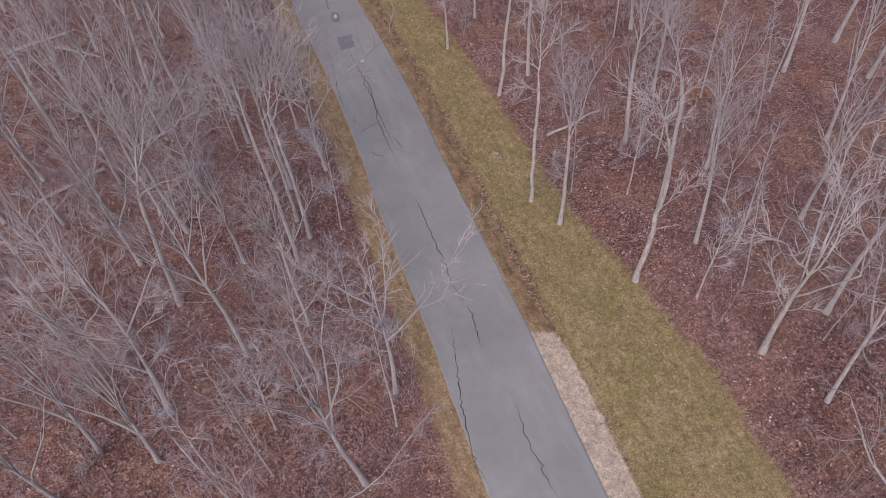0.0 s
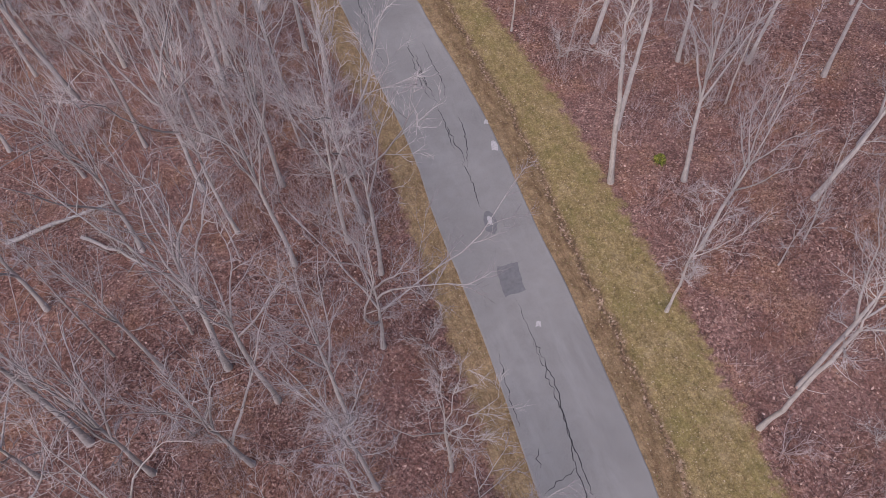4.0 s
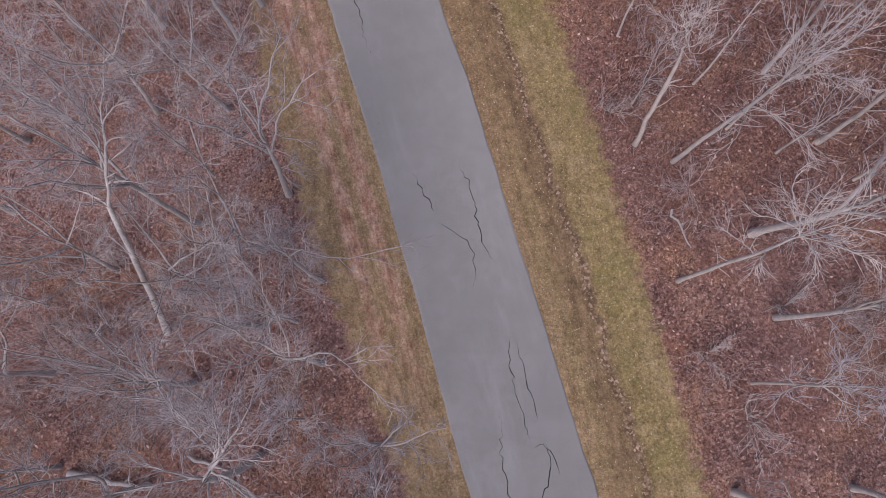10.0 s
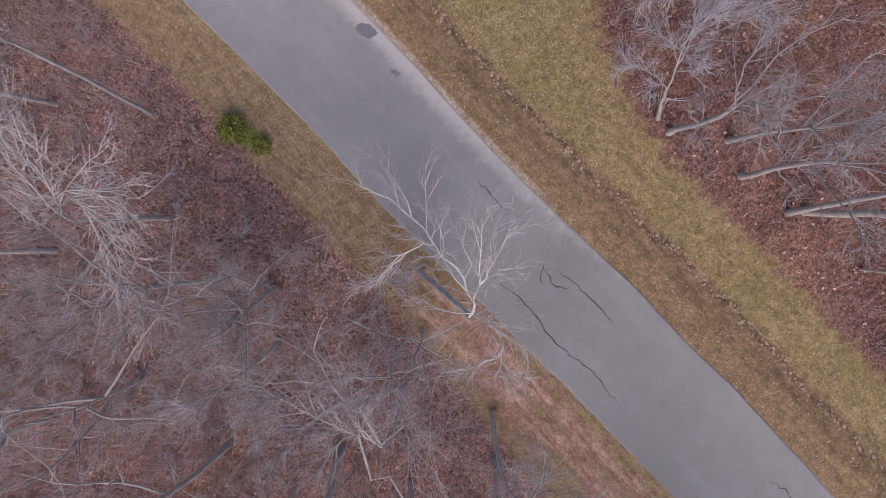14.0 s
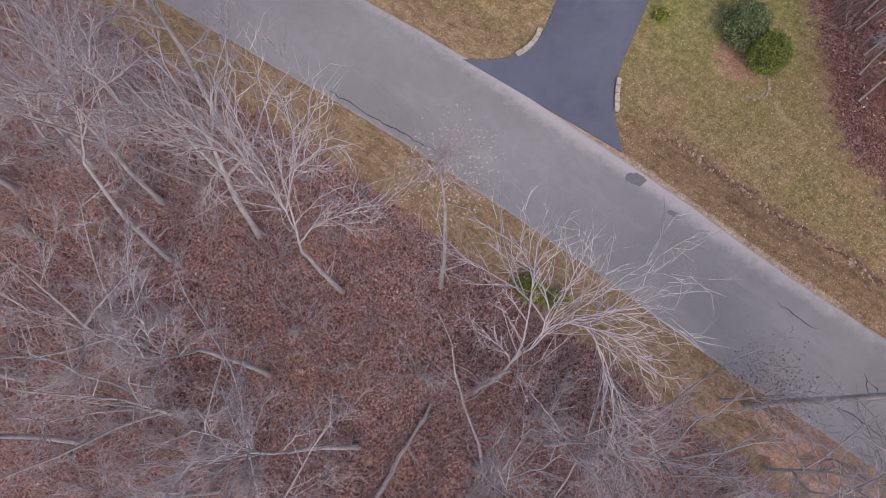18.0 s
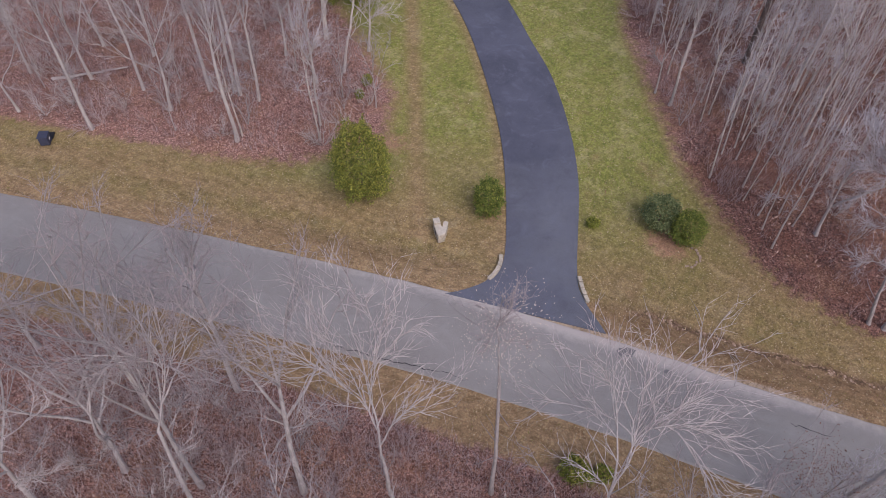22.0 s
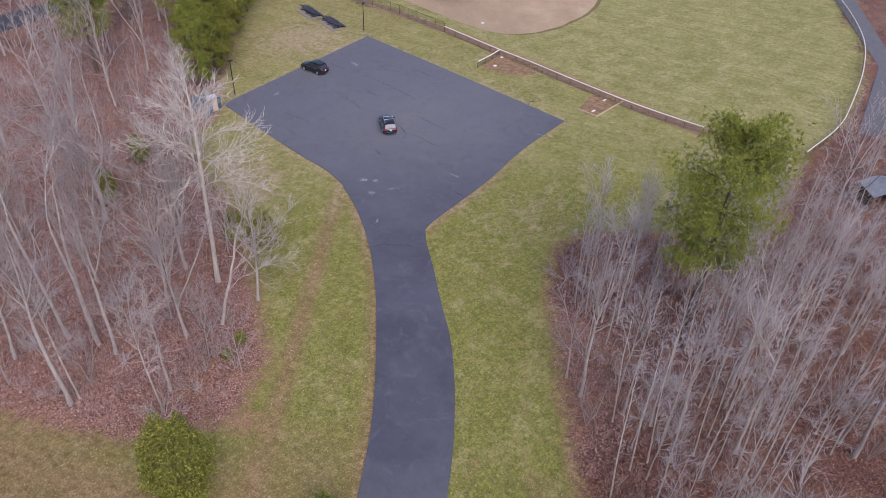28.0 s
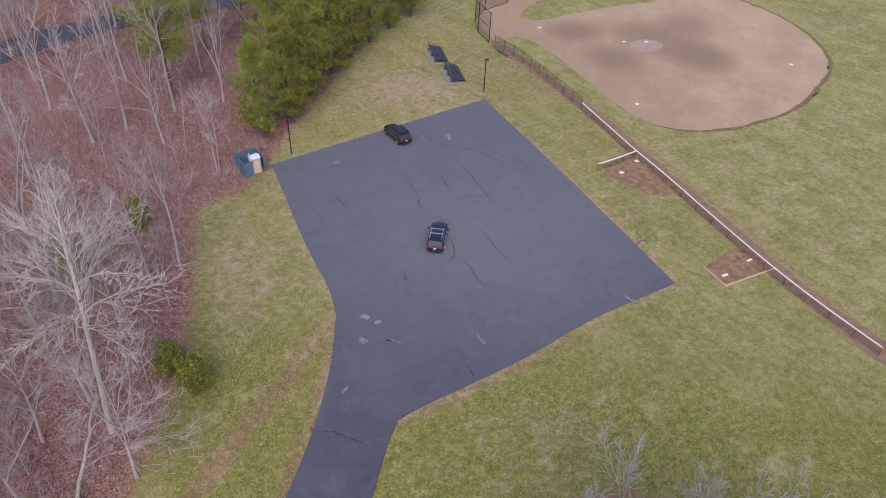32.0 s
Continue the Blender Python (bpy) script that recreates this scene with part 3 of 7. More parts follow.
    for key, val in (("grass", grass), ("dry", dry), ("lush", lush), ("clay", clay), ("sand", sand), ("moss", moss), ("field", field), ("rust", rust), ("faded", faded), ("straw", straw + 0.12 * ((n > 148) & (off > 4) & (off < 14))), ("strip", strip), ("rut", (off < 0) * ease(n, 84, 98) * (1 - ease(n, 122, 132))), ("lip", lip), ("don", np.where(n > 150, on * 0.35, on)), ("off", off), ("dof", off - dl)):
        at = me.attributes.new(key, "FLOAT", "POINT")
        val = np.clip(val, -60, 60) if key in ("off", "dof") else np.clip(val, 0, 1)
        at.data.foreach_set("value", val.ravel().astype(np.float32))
    me.materials.append(M_GROUND)
    return tagged(new("ground", me), "leaf-covered forest floor with winter grass verges and lawn", "ground", kind="structure")


build_ground()


def slab_outline(name, outline, top, material):
    """A paved sheet with a real edge."""
    bm = bmesh.new()
    vs = [bm.verts.new((x, y, top)) for x, y in outline]
    f = bm.faces.new(vs)
    if f.normal.z < 0 or f.calc_area() and sum((vs[i].co.x - vs[i - 1].co.x) * (vs[i].co.y + vs[i - 1].co.y) for i in range(len(vs))) > 0:
        f.normal_flip()
    low = bmesh.ops.extrude_face_region(bm, geom=[f])
    for v in [g for g in low["geom"] if isinstance(g, bmesh.types.BMVert)]:
        v.co.z = top - 0.16
    bmesh.ops.recalc_face_normals(bm, faces=bm.faces)
    bmesh.ops.triangulate(bm, faces=[f for f in bm.faces if len(f.verts) > 4])
    return part(name, bm, material)


def build_road():
    rng = np.random.default_rng(5)
    lats = np.array([-1, -0.97, -0.9, -0.7, -0.35, 0, 0.35, 0.7, 0.9, 0.97, 1.0])
    n = len(ROAD_MID)
    jit = np.convolve(rng.normal(0, 0.16, n + 6), np.ones(5) / 5, "same")[3:-3]
    jit2 = np.convolve(rng.normal(0, 0.16, n + 6), np.ones(5) / 5, "same")[3:-3]
    verts, faces, edge = [], [], []
    for i in range(n):
        for k, l in enumerate(lats):
            o = l * ROAD_HALF + (jit[i] if l > 0.8 else jit2[i] if l < -0.8 else 0)
            p = ROAD_MID[i] + ROAD_NRM[i] * o
            verts.append((p[0], p[1], 0.04 + 0.05 * (1 - l * l)))
            a = np.interp(ROAD_MID[i, 1], [-40, 100, 114, 124, 134, 148, 156, 185], [0.4, 0.4, 0.42, 0.72, 0.98, 1.0, 0.72, 0.4])
            edge.append(a * (0.98 if l > 0.95 else 0.88 if l > 0.85 else 0.54 if l > 0.65 else 0.1 if l > 0.3 else 0) + (0.45 if l < -0.95 else 0.15 if l < -0.85 else 0))
        for s, k in ((-1, 0), (1, len(lats) - 1)):
            p = ROAD_MID[i] + ROAD_NRM[i] * (s * (ROAD_HALF + 0.1))
            verts.append((p[0], p[1], -0.12))
            edge.append(0.5)
    m = len(lats) + 2
    for i in range(n - 1):
        a, b = i * m, (i + 1) * m
        for k in range(len(lats) - 1):
            faces.append((a + k, a + k + 1, b + k + 1, b + k))
        faces.append((a + m - 2, a, b, b + m - 2))
        faces.append((a + len(lats) - 1, a + m - 1, b + m - 1, b + len(lats) - 1))
    ob = link_mesh("road", verts, faces, M_ROAD, smooth=True)
    at = ob.data.attributes.new("edge", "FLOAT", "POINT")
    at.data.foreach_set("value", np.array(edge, np.float32))
    return tagged(ob, "worn grey asphalt country road without markings", "road", kind="structure")


build_road()
drive_out = np.vstack([DRIVE_WEST[2:], DRIVE_EAST[::-1][:-1]])
tagged(slab_outline("driveway", drive_out, 0.062, M_LOT), "fresh dark asphalt driveway curving between lawns", "driveway", kind="structure")
tagged(slab_outline("parking_lot", np.vstack([LOT_EDGE]), 0.058, M_LOT), "dark asphalt parking lot with pale scuffs", "parking lot", kind="structure")

# ---- trees ----
def tube(V, F, pts, radii, sides, closed_tip=True):
    """A tapering tube along pts; the last point is its tip."""
    base = len(V)
    n = len(pts)
    for i, p in enumerate(pts):
        d = pts[min(i + 1, n - 1)] - pts[max(i - 1, 0)]
        d = d / (np.linalg.norm(d) + 1e-9)
        u = np.cross(d, (0.31, 0.95, 0.1) if abs(d[2]) > 0.7 else (0, 0, 1.0))
        u /= np.linalg.norm(u) + 1e-9
        w = np.cross(d, u)
        if i == n - 1 and closed_tip:
            V.append(p)
            break
        for k in range(sides):
            a = 2 * math.pi * k / sides
            V.append(p + radii[i] * (math.cos(a) * u + math.sin(a) * w))
    rings = n - 1 if closed_tip else n
    for i in range(rings - 1):
        for k in range(sides):
            a, b = base + i * sides + k, base + i * sides + (k + 1) % sides
            F.append((a, b, b + sides, a + sides))
    if closed_tip:
        tip, r = base + rings * sides, base + (rings - 1) * sides
        for k in range(sides):
            F.append((r + k, r + (k + 1) % sides, tip))


def turned(d, angle, rng):
    """d tipped by an angle to a random side."""
    r = rng.normal(size=3)
    u = r - d * (r @ d)
    u /= np.linalg.norm(u)
    return d * math.cos(angle) + u * math.sin(angle)


def limb_path(start, d, length, n, rng, bend, lift):
    pts = [np.array(start, float)]
    for _ in range(n):
        d = d + rng.normal(0, bend, 3) + np.array((0, 0, lift))
        d /= np.linalg.norm(d)
        pts.append(pts[-1] + d * length / n)
    return pts


def grow(seed, h, girth, fork, leaders, rise, limbs, branches, twigs, crook=0.12, twig_len=1.15, side=4, thin=1, spread=1.0, stout=1.0):
    """A leafless tree: trunk, forked leaders with their limbs, and a crown of branches and twigs."""
    rng = np.random.default_rng(seed)
    TV, TF, LV, LF, CV, CF = [], [], [], [], [], []

    def along(path, u):
        s = u * (len(path) - 1)
        i = min(int(s), len(path) - 2)
        step = path[i + 1] - path[i]
        return path[i] + step * (s - i), step / np.linalg.norm(step)

    d = np.append(rng.normal(0, 0.035, 2), 1.0)
    pts = [np.array((0, 0, -0.3))]
    nseg = 10
    for _ in range(nseg):
        d = d * (0.75, 0.75, 1.0) + np.append(rng.normal(0, 0.02 + crook * 0.12, 2), 0.06)
        d /= np.linalg.norm(d)
        pts.append(pts[-1] + d * (h * 0.97 + 0.3) / nseg)
    cut = fork * nseg
    rad = [girth * (1 - 0.35 * min(1, i / cut)) * (1 if i <= cut else max(0.06, 1 - 0.95 * (i - cut) / (nseg - cut)) * 0.72) for i in range(nseg + 1)]
    rad[0] *= 1.45
    tube(TV, TF, pts, rad, 8)
    stems = [(along(pts, fork)[0], pts, fork, girth * 0.5)]
    az = rng.uniform(0, 6.28)
    paths = [(pts[int(cut):], rad[int(cut)] * 0.8)]
    for k in range(leaders):
        u = fork * rng.uniform(0.82, 1.0) + (1 - fork) * 0.5 * k / max(1, leaders)
        p, _ = along(pts, u)
        az += 2.4 + rng.normal(0, 0.35)
        el = rise + rng.normal(0, 0.13)
        ln = (h - p[2]) * rng.uniform(0.78, 1.02) / max(0.5, math.sin(el + 0.12))
        ld = np.array((math.cos(az) * math.cos(el), math.sin(az) * math.cos(el), math.sin(el)))
        path = limb_path(p, ld, ln, 8, rng, crook * 0.85, 0.05)
        r0 = girth * rng.uniform(0.40, 0.60) * (1.1 - 0.5 * u)
        tube(LV, LF, path, [r0 * (1 - 0.86 * i / 8) for i in range(9)], 5)
        paths.append((path, r0))
    for _ in range(side):
        u = rng.uniform(0.3, max(0.32, fork))
        p, td = along(pts, u)
        path = limb_path(p, turned(td, rng.uniform(0.9, 1.4), rng), h * rng.uniform(0.06, 0.16), 4, rng, crook * 1.4, 0.05)
        tube(LV, LF, path, [0.05, 0.04, 0.03, 0.02, 0], 4)
        paths.append((path, 0.05))
    for path, r0 in paths:
        total = sum(np.linalg.norm(b - a) for a, b in zip(path, path[1:]))
        few = max(2, limbs if total > h * 0.25 else 2)
        for b in range(few):
            ub = 0.22 + 0.75 * (b + rng.uniform(0, 0.9)) / few
            bp, bd = along(path, min(0.99, ub))
            bl = total * 0.45 * (1.15 - 0.75 * ub) * rng.uniform(0.6, 1.2)
            lpath = limb_path(bp, turned(bd, rng.uniform(0.45, 0.85) * spread, rng), bl, 3, rng, crook, 0.07)
            rb = max(0.036 * stout, r0 * 0.46 * (1.1 - 0.75 * ub))
            tube(LV, LF, lpath, [rb, rb * 0.75, rb * 0.5, 0], 3)
            for c in range(branches):
                uc = 0.12 + 0.88 * (c + rng.uniform(0, 0.95)) / branches
                cp, cd = along(lpath, min(0.99, uc))
                cl = max(1.0, bl * 0.55 * (1.1 - 0.6 * uc) * rng.uniform(0.6, 1.2))
                cpath = limb_path(cp, turned(cd, rng.uniform(0.4, 0.85), rng), cl, 2, rng, crook * 1.1, 0.09)
                rc = max(0.022 * stout, rb * 0.5)
                tube(CV, CF, cpath, [rc, rc * 0.7, 0], 3)
                for t in range(twigs):
                    rolls = rng.uniform(0, 1, 3)
                    if t % thin:
                        continue
                    tp, td2 = along(cpath, min(0.99, 0.1 + 0.9 * (t + rng.uniform(0, 1)) / twigs))
                    tl = twig_len * rng.uniform(0.45, 1.15)
                    way = turned(td2, rng.uniform(0.3, 0.85), rng) + np.array((0, 0, 0.15))
                    tube(CV, CF, [tp, tp + way / np.linalg.norm(way) * tl], [0.0145, 0], 3)
    return (TV, TF), (LV, LF), (CV, CF)


def tree_mesh(name, geo, material):
    me = bpy.data.meshes.new(name)
    me.from_pydata([tuple(v) for v in geo[0]], [], geo[1])
    me.polygons.foreach_set("use_smooth", [True] * len(me.polygons))
    me.update()
    me.materials.append(material)
    return me


def grow_pole(seed, h, girth, first, count, reach):
    """A straight slender tree: one stem with short steep branches that get shorter towards the top."""
    rng = np.random.default_rng(seed)
    TV, TF, LV, LF, CV, CF = [], [], [], [], [], []
    d = np.append(rng.normal(0, 0.03, 2), 1.0)
    pts = limb_path((0, 0, -0.3), d / np.linalg.norm(d), h + 0.3, 10, rng, 0.018, 0.02)
    tube(TV, TF, pts, [girth * (1.25 if i == 0 else 1 - 0.085 * i) for i in range(11)], 7)
    for i in range(count):
        w = first + (0.97 - first) * (i + rng.uniform(0, 0.9)) / count
        s = w * 10
        j = min(9, int(s))
        p = pts[j] + (pts[j + 1] - pts[j]) * (s - j)
        az, el = i * 2.4 + rng.normal(0, 0.4), rng.uniform(0.65, 1.1)
        ln = reach * (1.15 - 0.8 * w) * rng.uniform(0.5, 1.2) * (0.5 if w < first + 0.1 else 1)
        path = limb_path(p, np.array((math.cos(az) * math.cos(el), math.sin(az) * math.cos(el), math.sin(el))), ln, 4, rng, 0.10, 0.05)
        r = max(0.017, girth * 0.30 * (1 - 0.6 * w))
        tube(LV, LF, path, [r, r * 0.8, r * 0.6, r * 0.4, 0], 3)
        for c in range(5):
            q = path[1 + c % 3] + (path[2 + c % 3] - path[1 + c % 3]) * rng.uniform(0, 1)
            way = turned((path[-1] - path[0]) / np.linalg.norm(path[-1] - path[0]), rng.uniform(0.35, 0.8), rng)
            tube(CV, CF, [q, q + way * rng.uniform(0.4, 1.0)], [0.0145, 0], 3)
    return (TV, TF), (LV, LF), (CV, CF)


KINDS = {}


def pole_kind(key, material, twig_material, *args):
    t, l, c = grow_pole(*args)
    KINDS[key] = KINDS[key + "_far"] = (tree_mesh("trunk", t, material), tree_mesh("limb", l, material), tree_mesh("crown", c, twig_material))


def tree_kind(key, material, twig_material, *args, **kw):
    t, l, c = grow(*args, thin=4, **kw)
    far = tree_mesh("crown", c, twig_material)
    t, l, c = grow(*args, **kw)
    KINDS[key] = (tree_mesh("trunk", t, material), tree_mesh("limb", l, material if material in (M_PALE, M_WHITEBARK) else M_LIMB), tree_mesh("crown", c, twig_material))
    KINDS[key + "_far"] = (KINDS[key][0], KINDS[key][1], far)


#                                     seed  h  girth fork ld rise limbs br tw
tree_kind("tall_a", M_TRUNK, M_TWIG, 11, 22, 0.21, 0.50, 5, 1.22, 5, 5, 5)
tree_kind("tall_b", M_TRUNK, M_TWIG, 12, 20, 0.21, 0.56, 4, 1.15, 6, 5, 5, crook=0.15)
tree_kind("tall_c", M_TRUNK, M_TWIG, 13, 24, 0.25, 0.45, 6, 1.18, 5, 5, 4, crook=0.14)
tree_kind("wide_a", M_TRUNK, M_TWIG, 21, 19, 0.22, 0.32, 6, 1.12, 6, 5, 4, crook=0.13)
tree_kind("wide_b", M_TRUNK, M_TWIG, 22, 18, 0.20, 0.30, 6, 1.05, 6, 5, 4, crook=0.16)
tree_kind("wide_c", M_TRUNK, M_TWIG_PALE, 23, 19, 0.21, 0.34, 6, 1.10, 6, 5, 5, crook=0.12)
tree_kind("pale_a", M_PALE, M_TWIG_PALE, 31, 19, 0.23, 0.42, 5, 1.08, 5, 5, 5, crook=0.23)
tree_kind("pale_b", M_PALE, M_TWIG_PALE, 32, 21, 0.20, 0.52, 4, 1.15, 5, 5, 5, crook=0.20)
tree_kind("slim_a", M_PALE, M_GREYTWIG, 41, 13, 0.10, 0.50, 2, 1.38, 7, 4, 3, twig_len=1.0, side=5, spread=0.75, stout=0.75)
tree_kind("slim_b", M_LIMB, M_TWIG, 42, 11, 0.09, 0.35, 3, 1.22, 4, 4, 4, twig_len=1.0, side=2)
tree_kind("slim_c", M_PALE, M_GREYTWIG, 43, 15, 0.10, 0.55, 2, 1.4, 7, 4, 3, twig_len=1.0, side=6, spread=0.75, stout=0.75)
pole_kind("slim_p", M_PALE, M_GREYTWIG, 61, 16, 0.10, 0.30, 30, 2.2)
pole_kind("slim_q", M_WHITEBARK, M_GREYTWIG, 62, 15, 0.085, 0.40, 26, 1.9)
pole_kind("slim_r", M_LIMB, M_TWIG_PALE, 63, 14, 0.08, 0.22, 30, 2.4)
BASE_H = {"slim_p": 16, "slim_q": 15, "slim_r": 14, "tall_a": 22, "tall_b": 20, "tall_c": 24, "wide_a": 19, "wide_b": 18, "wide_c": 19, "pale_a": 19, "pale_b": 21, "slim_a": 13, "slim_b": 11, "slim_c": 15}
PLACED = []


def plant(key, x, y, h=None, turn=None, label="", group="", rng=random, far=False):
    base_h = BASE_H[key]
    ob = new("young_tree" if key[:4] == "slim" else "tree")
    k = (h or base_h) / base_h
    ob.matrix_world = Matrix.Translation((x, y, 0)) @ Matrix.Rotation(turn if turn is not None else rng.uniform(0, 6.28), 4, "Z") @ Matrix.Diagonal((k, k, k, 1))
    for name, me in zip(("trunk", "limb", "crown"), KINDS[key + "_far" if far else key]):
        p = new(name, me)
        p.parent = ob
    what = {"tall": "tall leafless grey-barked tree standing in leaf litter", "wide": "leafless spreading tree with many fine grey twigs",
            "pale": "leafless tree with pale whitish bark and crooked limbs", "slim": "slender leafless young tree in the woods"}[key[:4]]
    tagged(ob, label or what, "young tree" if key[:4] == "slim" else "tree", group or ("young trees in the woods" if key[:4] == "slim" else "leafless woodland trees"))
    PLACED.append((x, y))
    return ob


#          trunk, limb and twig bark, limbs, branches, twigs, crook, twig length, stoutness
STYLES = {"pale": (M_PALE, M_PALE, M_TWIG_PALE, 6, 4, 4, 0.20, 1.0, 1.0, "leafless tree with pale bark and crooked spreading limbs"),
          "grey": (M_TRUNK, M_LIMB, M_TWIG, 6, 5, 4, 0.10, 1.1, 1.0, "tall leafless grey-barked tree standing in leaf litter"),
          "wide": (M_TRUNK, M_LIMB, M_TWIG, 7, 5, 3, 0.11, 1.3, 1.0, "leafless spreading tree with many fine grey twigs"),
          "fan": (M_LIMB, M_PALE, M_TWIG_PALE, 7, 5, 3, 0.11, 1.3, 1.1, "leafless tree at the verge with a wide fan of pale limbs"),
          "fan2": (M_LIMB, M_LIMB, M_TWIG_PALE, 6, 4, 2, 0.10, 1.3, 1.0, "leafless tree with long arching limbs beside the road"),
          "birch": (M_WHITEBARK, M_WHITEBARK, M_TWIG_PALE, 5, 4, 4, 0.16, 1.0, 1.0, "leafless tree with mottled white bark leaning over the road"),
          "white": (M_WHITEBARK, M_WHITEBARK, M_WHITETWIG, 7, 5, 3, 0.12, 0.8, 1.25, "broad leafless tree with whitish bark and dense pale twigs"),
          "mist": (M_LIMB, M_LIMB, M_GREYTWIG, 9, 6, 5, 0.09, 1.1, 0.9, "low-branched leafless tree with a soft dense crown of pale twigs"),
          "slim": (M_LIMB, M_LIMB, M_TWIG, 4, 4, 3, 0.10, 0.8, 0.7, "slender leafless tree beside the road")}


def shaped_tree(style, x, y, girth, fork, tips, bent=None, label=""):
    """A leafless tree whose trunk leads to its fork and whose limbs end at the tips (metres from its foot;
    a fourth number is the height at which the limb leaves the trunk)."""
    trunk_m, limb_m, twig_m, limbs, branches, twigs, crook, twig_len, stout, what = STYLES[style]
    rng = np.random.default_rng(int(abs(x * 31 + y * 17)))
    TV, TF, CV, CF = [], [], [], []
    fork = np.array(fork, float)
    u = np.linspace(0, 1, 9)[:, None]
    pts = np.array((0, 0, -0.3)) + u * (fork - (0, 0, -0.3)) + np.sin(u * 3.14) * np.append(rng.normal(0, 0.12, 2), 0)
    pts[1:-1, :2] += rng.normal(0, 0.3 * crook, (7, 2))
    tube(TV, TF, list(pts), [girth * (1.35 if i == 0 else 1.05 - 0.50 * i / 8) for i in range(9)], 9, closed_tip=False)

    def along(path, w):
        s = w * (len(path) - 1)
        i = min(int(s), len(path) - 2)
        step = path[i + 1] - path[i]
        return path[i] + step * (s - i), step / np.linalg.norm(step)

    # each limb leaves the trunk, or an earlier limb, where the way to its tip turns least
    spans = [np.linalg.norm(np.array(q[:3]) - fork) for q in tips]
    order = sorted(range(len(tips)), key=lambda k: -tips[k][2] - spans[k] * 0.3)
    paths = []
    for n, k in enumerate(order):
        end = np.array(tips[k][:3], float)
        if len(tips[k]) > 3:
            a, d, r0 = *along(list(pts), min(0.999, tips[k][3] / fork[2])), girth * (0.34 if style == "white" else 0.24)
        elif n == 0:
            a, d, r0 = *along(list(pts), 0.999), girth * 0.42
        else:
            best = None
            for w in (0.74, 0.84, 0.93, 0.999):
                p, d = along(list(pts), w)
                cost = np.linalg.norm(end - p) * (2.2 - (end - p) @ d / np.linalg.norm(end - p)) + rng.uniform(0, 1.2)
                if best is None or cost < best[0]:
                    best = (cost, p, d, girth * 0.31)
            for path, r in paths:
                for w in (0.10, 0.20) if style in ("wide", "fan", "fan2", "white", "mist") else (0.15, 0.28, 0.42, 0.55):
                    p, d = along(path, w)
                    cost = np.linalg.norm(end - p) * (2.2 - (end - p) @ d / np.linalg.norm(end - p)) + rng.uniform(0, 1.2)
                    if cost < best[0]:
                        best = (cost, p, d, r * (1 - 0.7 * w) * 0.8)
            _, a, d, r0 = best
        span = np.linalg.norm(end - a)
        mid = a + d * span * 0.30 + (end - a) * 0.22 + rng.normal(0, 0.04, 3) * span
        v = np.linspace(0, 1, 10)[:, None]
        path = (1 - v)**2 * a + 2 * v * (1 - v) * mid + v**2 * end
        path[1:-1] += rng.normal(0, crook * 0.15, (8, 3)) * span**0.5
        paths.append((list(path), max(0.045, r0)))
    ob = new("tree")
    ob.location = (x, y, 0)
    if bent:
        path = [pts[-1]] + [np.array(q, float) for q in bent]
        V, F = [], []
        tube(V, F, path, [girth * (0.55 - 0.35 * k / len(bent)) for k in range(len(path))], 7)
        new("limb", tree_mesh("limb", (V, F), M_WHITEBARK)).parent = ob
    for path, r0 in paths:
        LV, LF = [], []
        tube(LV, LF, path, [max(0.024, r0 * (1 - 0.88 * k / 9)) for k in range(10)], 6)
        total = sum(np.linalg.norm(b - a) for a, b in zip(path, path[1:]))
        few = max(3, round(limbs * 1.35 * min(1.2, total / 6)))
        for b in range(few):
            ub = 0.16 + 0.82 * (b + rng.uniform(0, 0.9)) / few
            bp, bd = along(path, min(0.99, ub))
            bl = min(5.0, total * 0.58) * (1.15 - 0.7 * ub) * rng.uniform(0.6, 1.2)
            lpath = limb_path(bp, turned(bd, rng.uniform(0.3, 0.75), rng), bl, 4, rng, crook * 0.9, 0.07)
            rb = max(0.030 * stout, r0 * 0.42 * (1.1 - 0.8 * ub))
            tube(LV, LF, lpath, [rb, rb * 0.8, rb * 0.62, rb * 0.42, 0], 4)
            for c in range(branches):
                cp, cd = along(lpath, min(0.99, 0.12 + 0.88 * (c + rng.uniform(0, 0.95)) / branches))
                cl = max(0.8, bl * 0.5 * rng.uniform(0.6, 1.2))
                cpath = limb_path(cp, turned(cd, rng.uniform(0.4, 0.85), rng), cl, 2, rng, crook * 1.1, 0.08)
                rc = max(0.019 * stout, rb * 0.45)
                tube(CV, CF, cpath, [rc, rc * 0.7, 0], 3)
                for t in range(twigs):
                    tp, td = along(cpath, min(0.99, 0.1 + 0.9 * (t + rng.uniform(0, 1)) / twigs))
                    way = turned(td, rng.uniform(0.3, 0.85), rng) + np.array((0, 0, 0.12))
                    tube(CV, CF, [tp, tp + way / np.linalg.norm(way) * twig_len * rng.uniform(0.45, 1.15)], [0.0145, 0], 3)
        new("limb", tree_mesh("limb", (LV, LF), limb_m)).parent = ob
    for _ in range(5):
        path = limb_path(pts[int(rng.integers(3, 7))], turned(np.array((0, 0, 1.0)), rng.uniform(0.9, 1.4), rng), rng.uniform(1.0, 2.6), 4, rng, crook * 1.4, 0.05)
        tube(CV, CF, path, [0.04, 0.032, 0.026, 0.018, 0], 3)
    for name, geo, m in (("trunk", (TV, TF), trunk_m), ("crown", (CV, CF), twig_m)):
        new(name, tree_mesh(name, geo, m)).parent = ob
    PLACED.append((x, y))
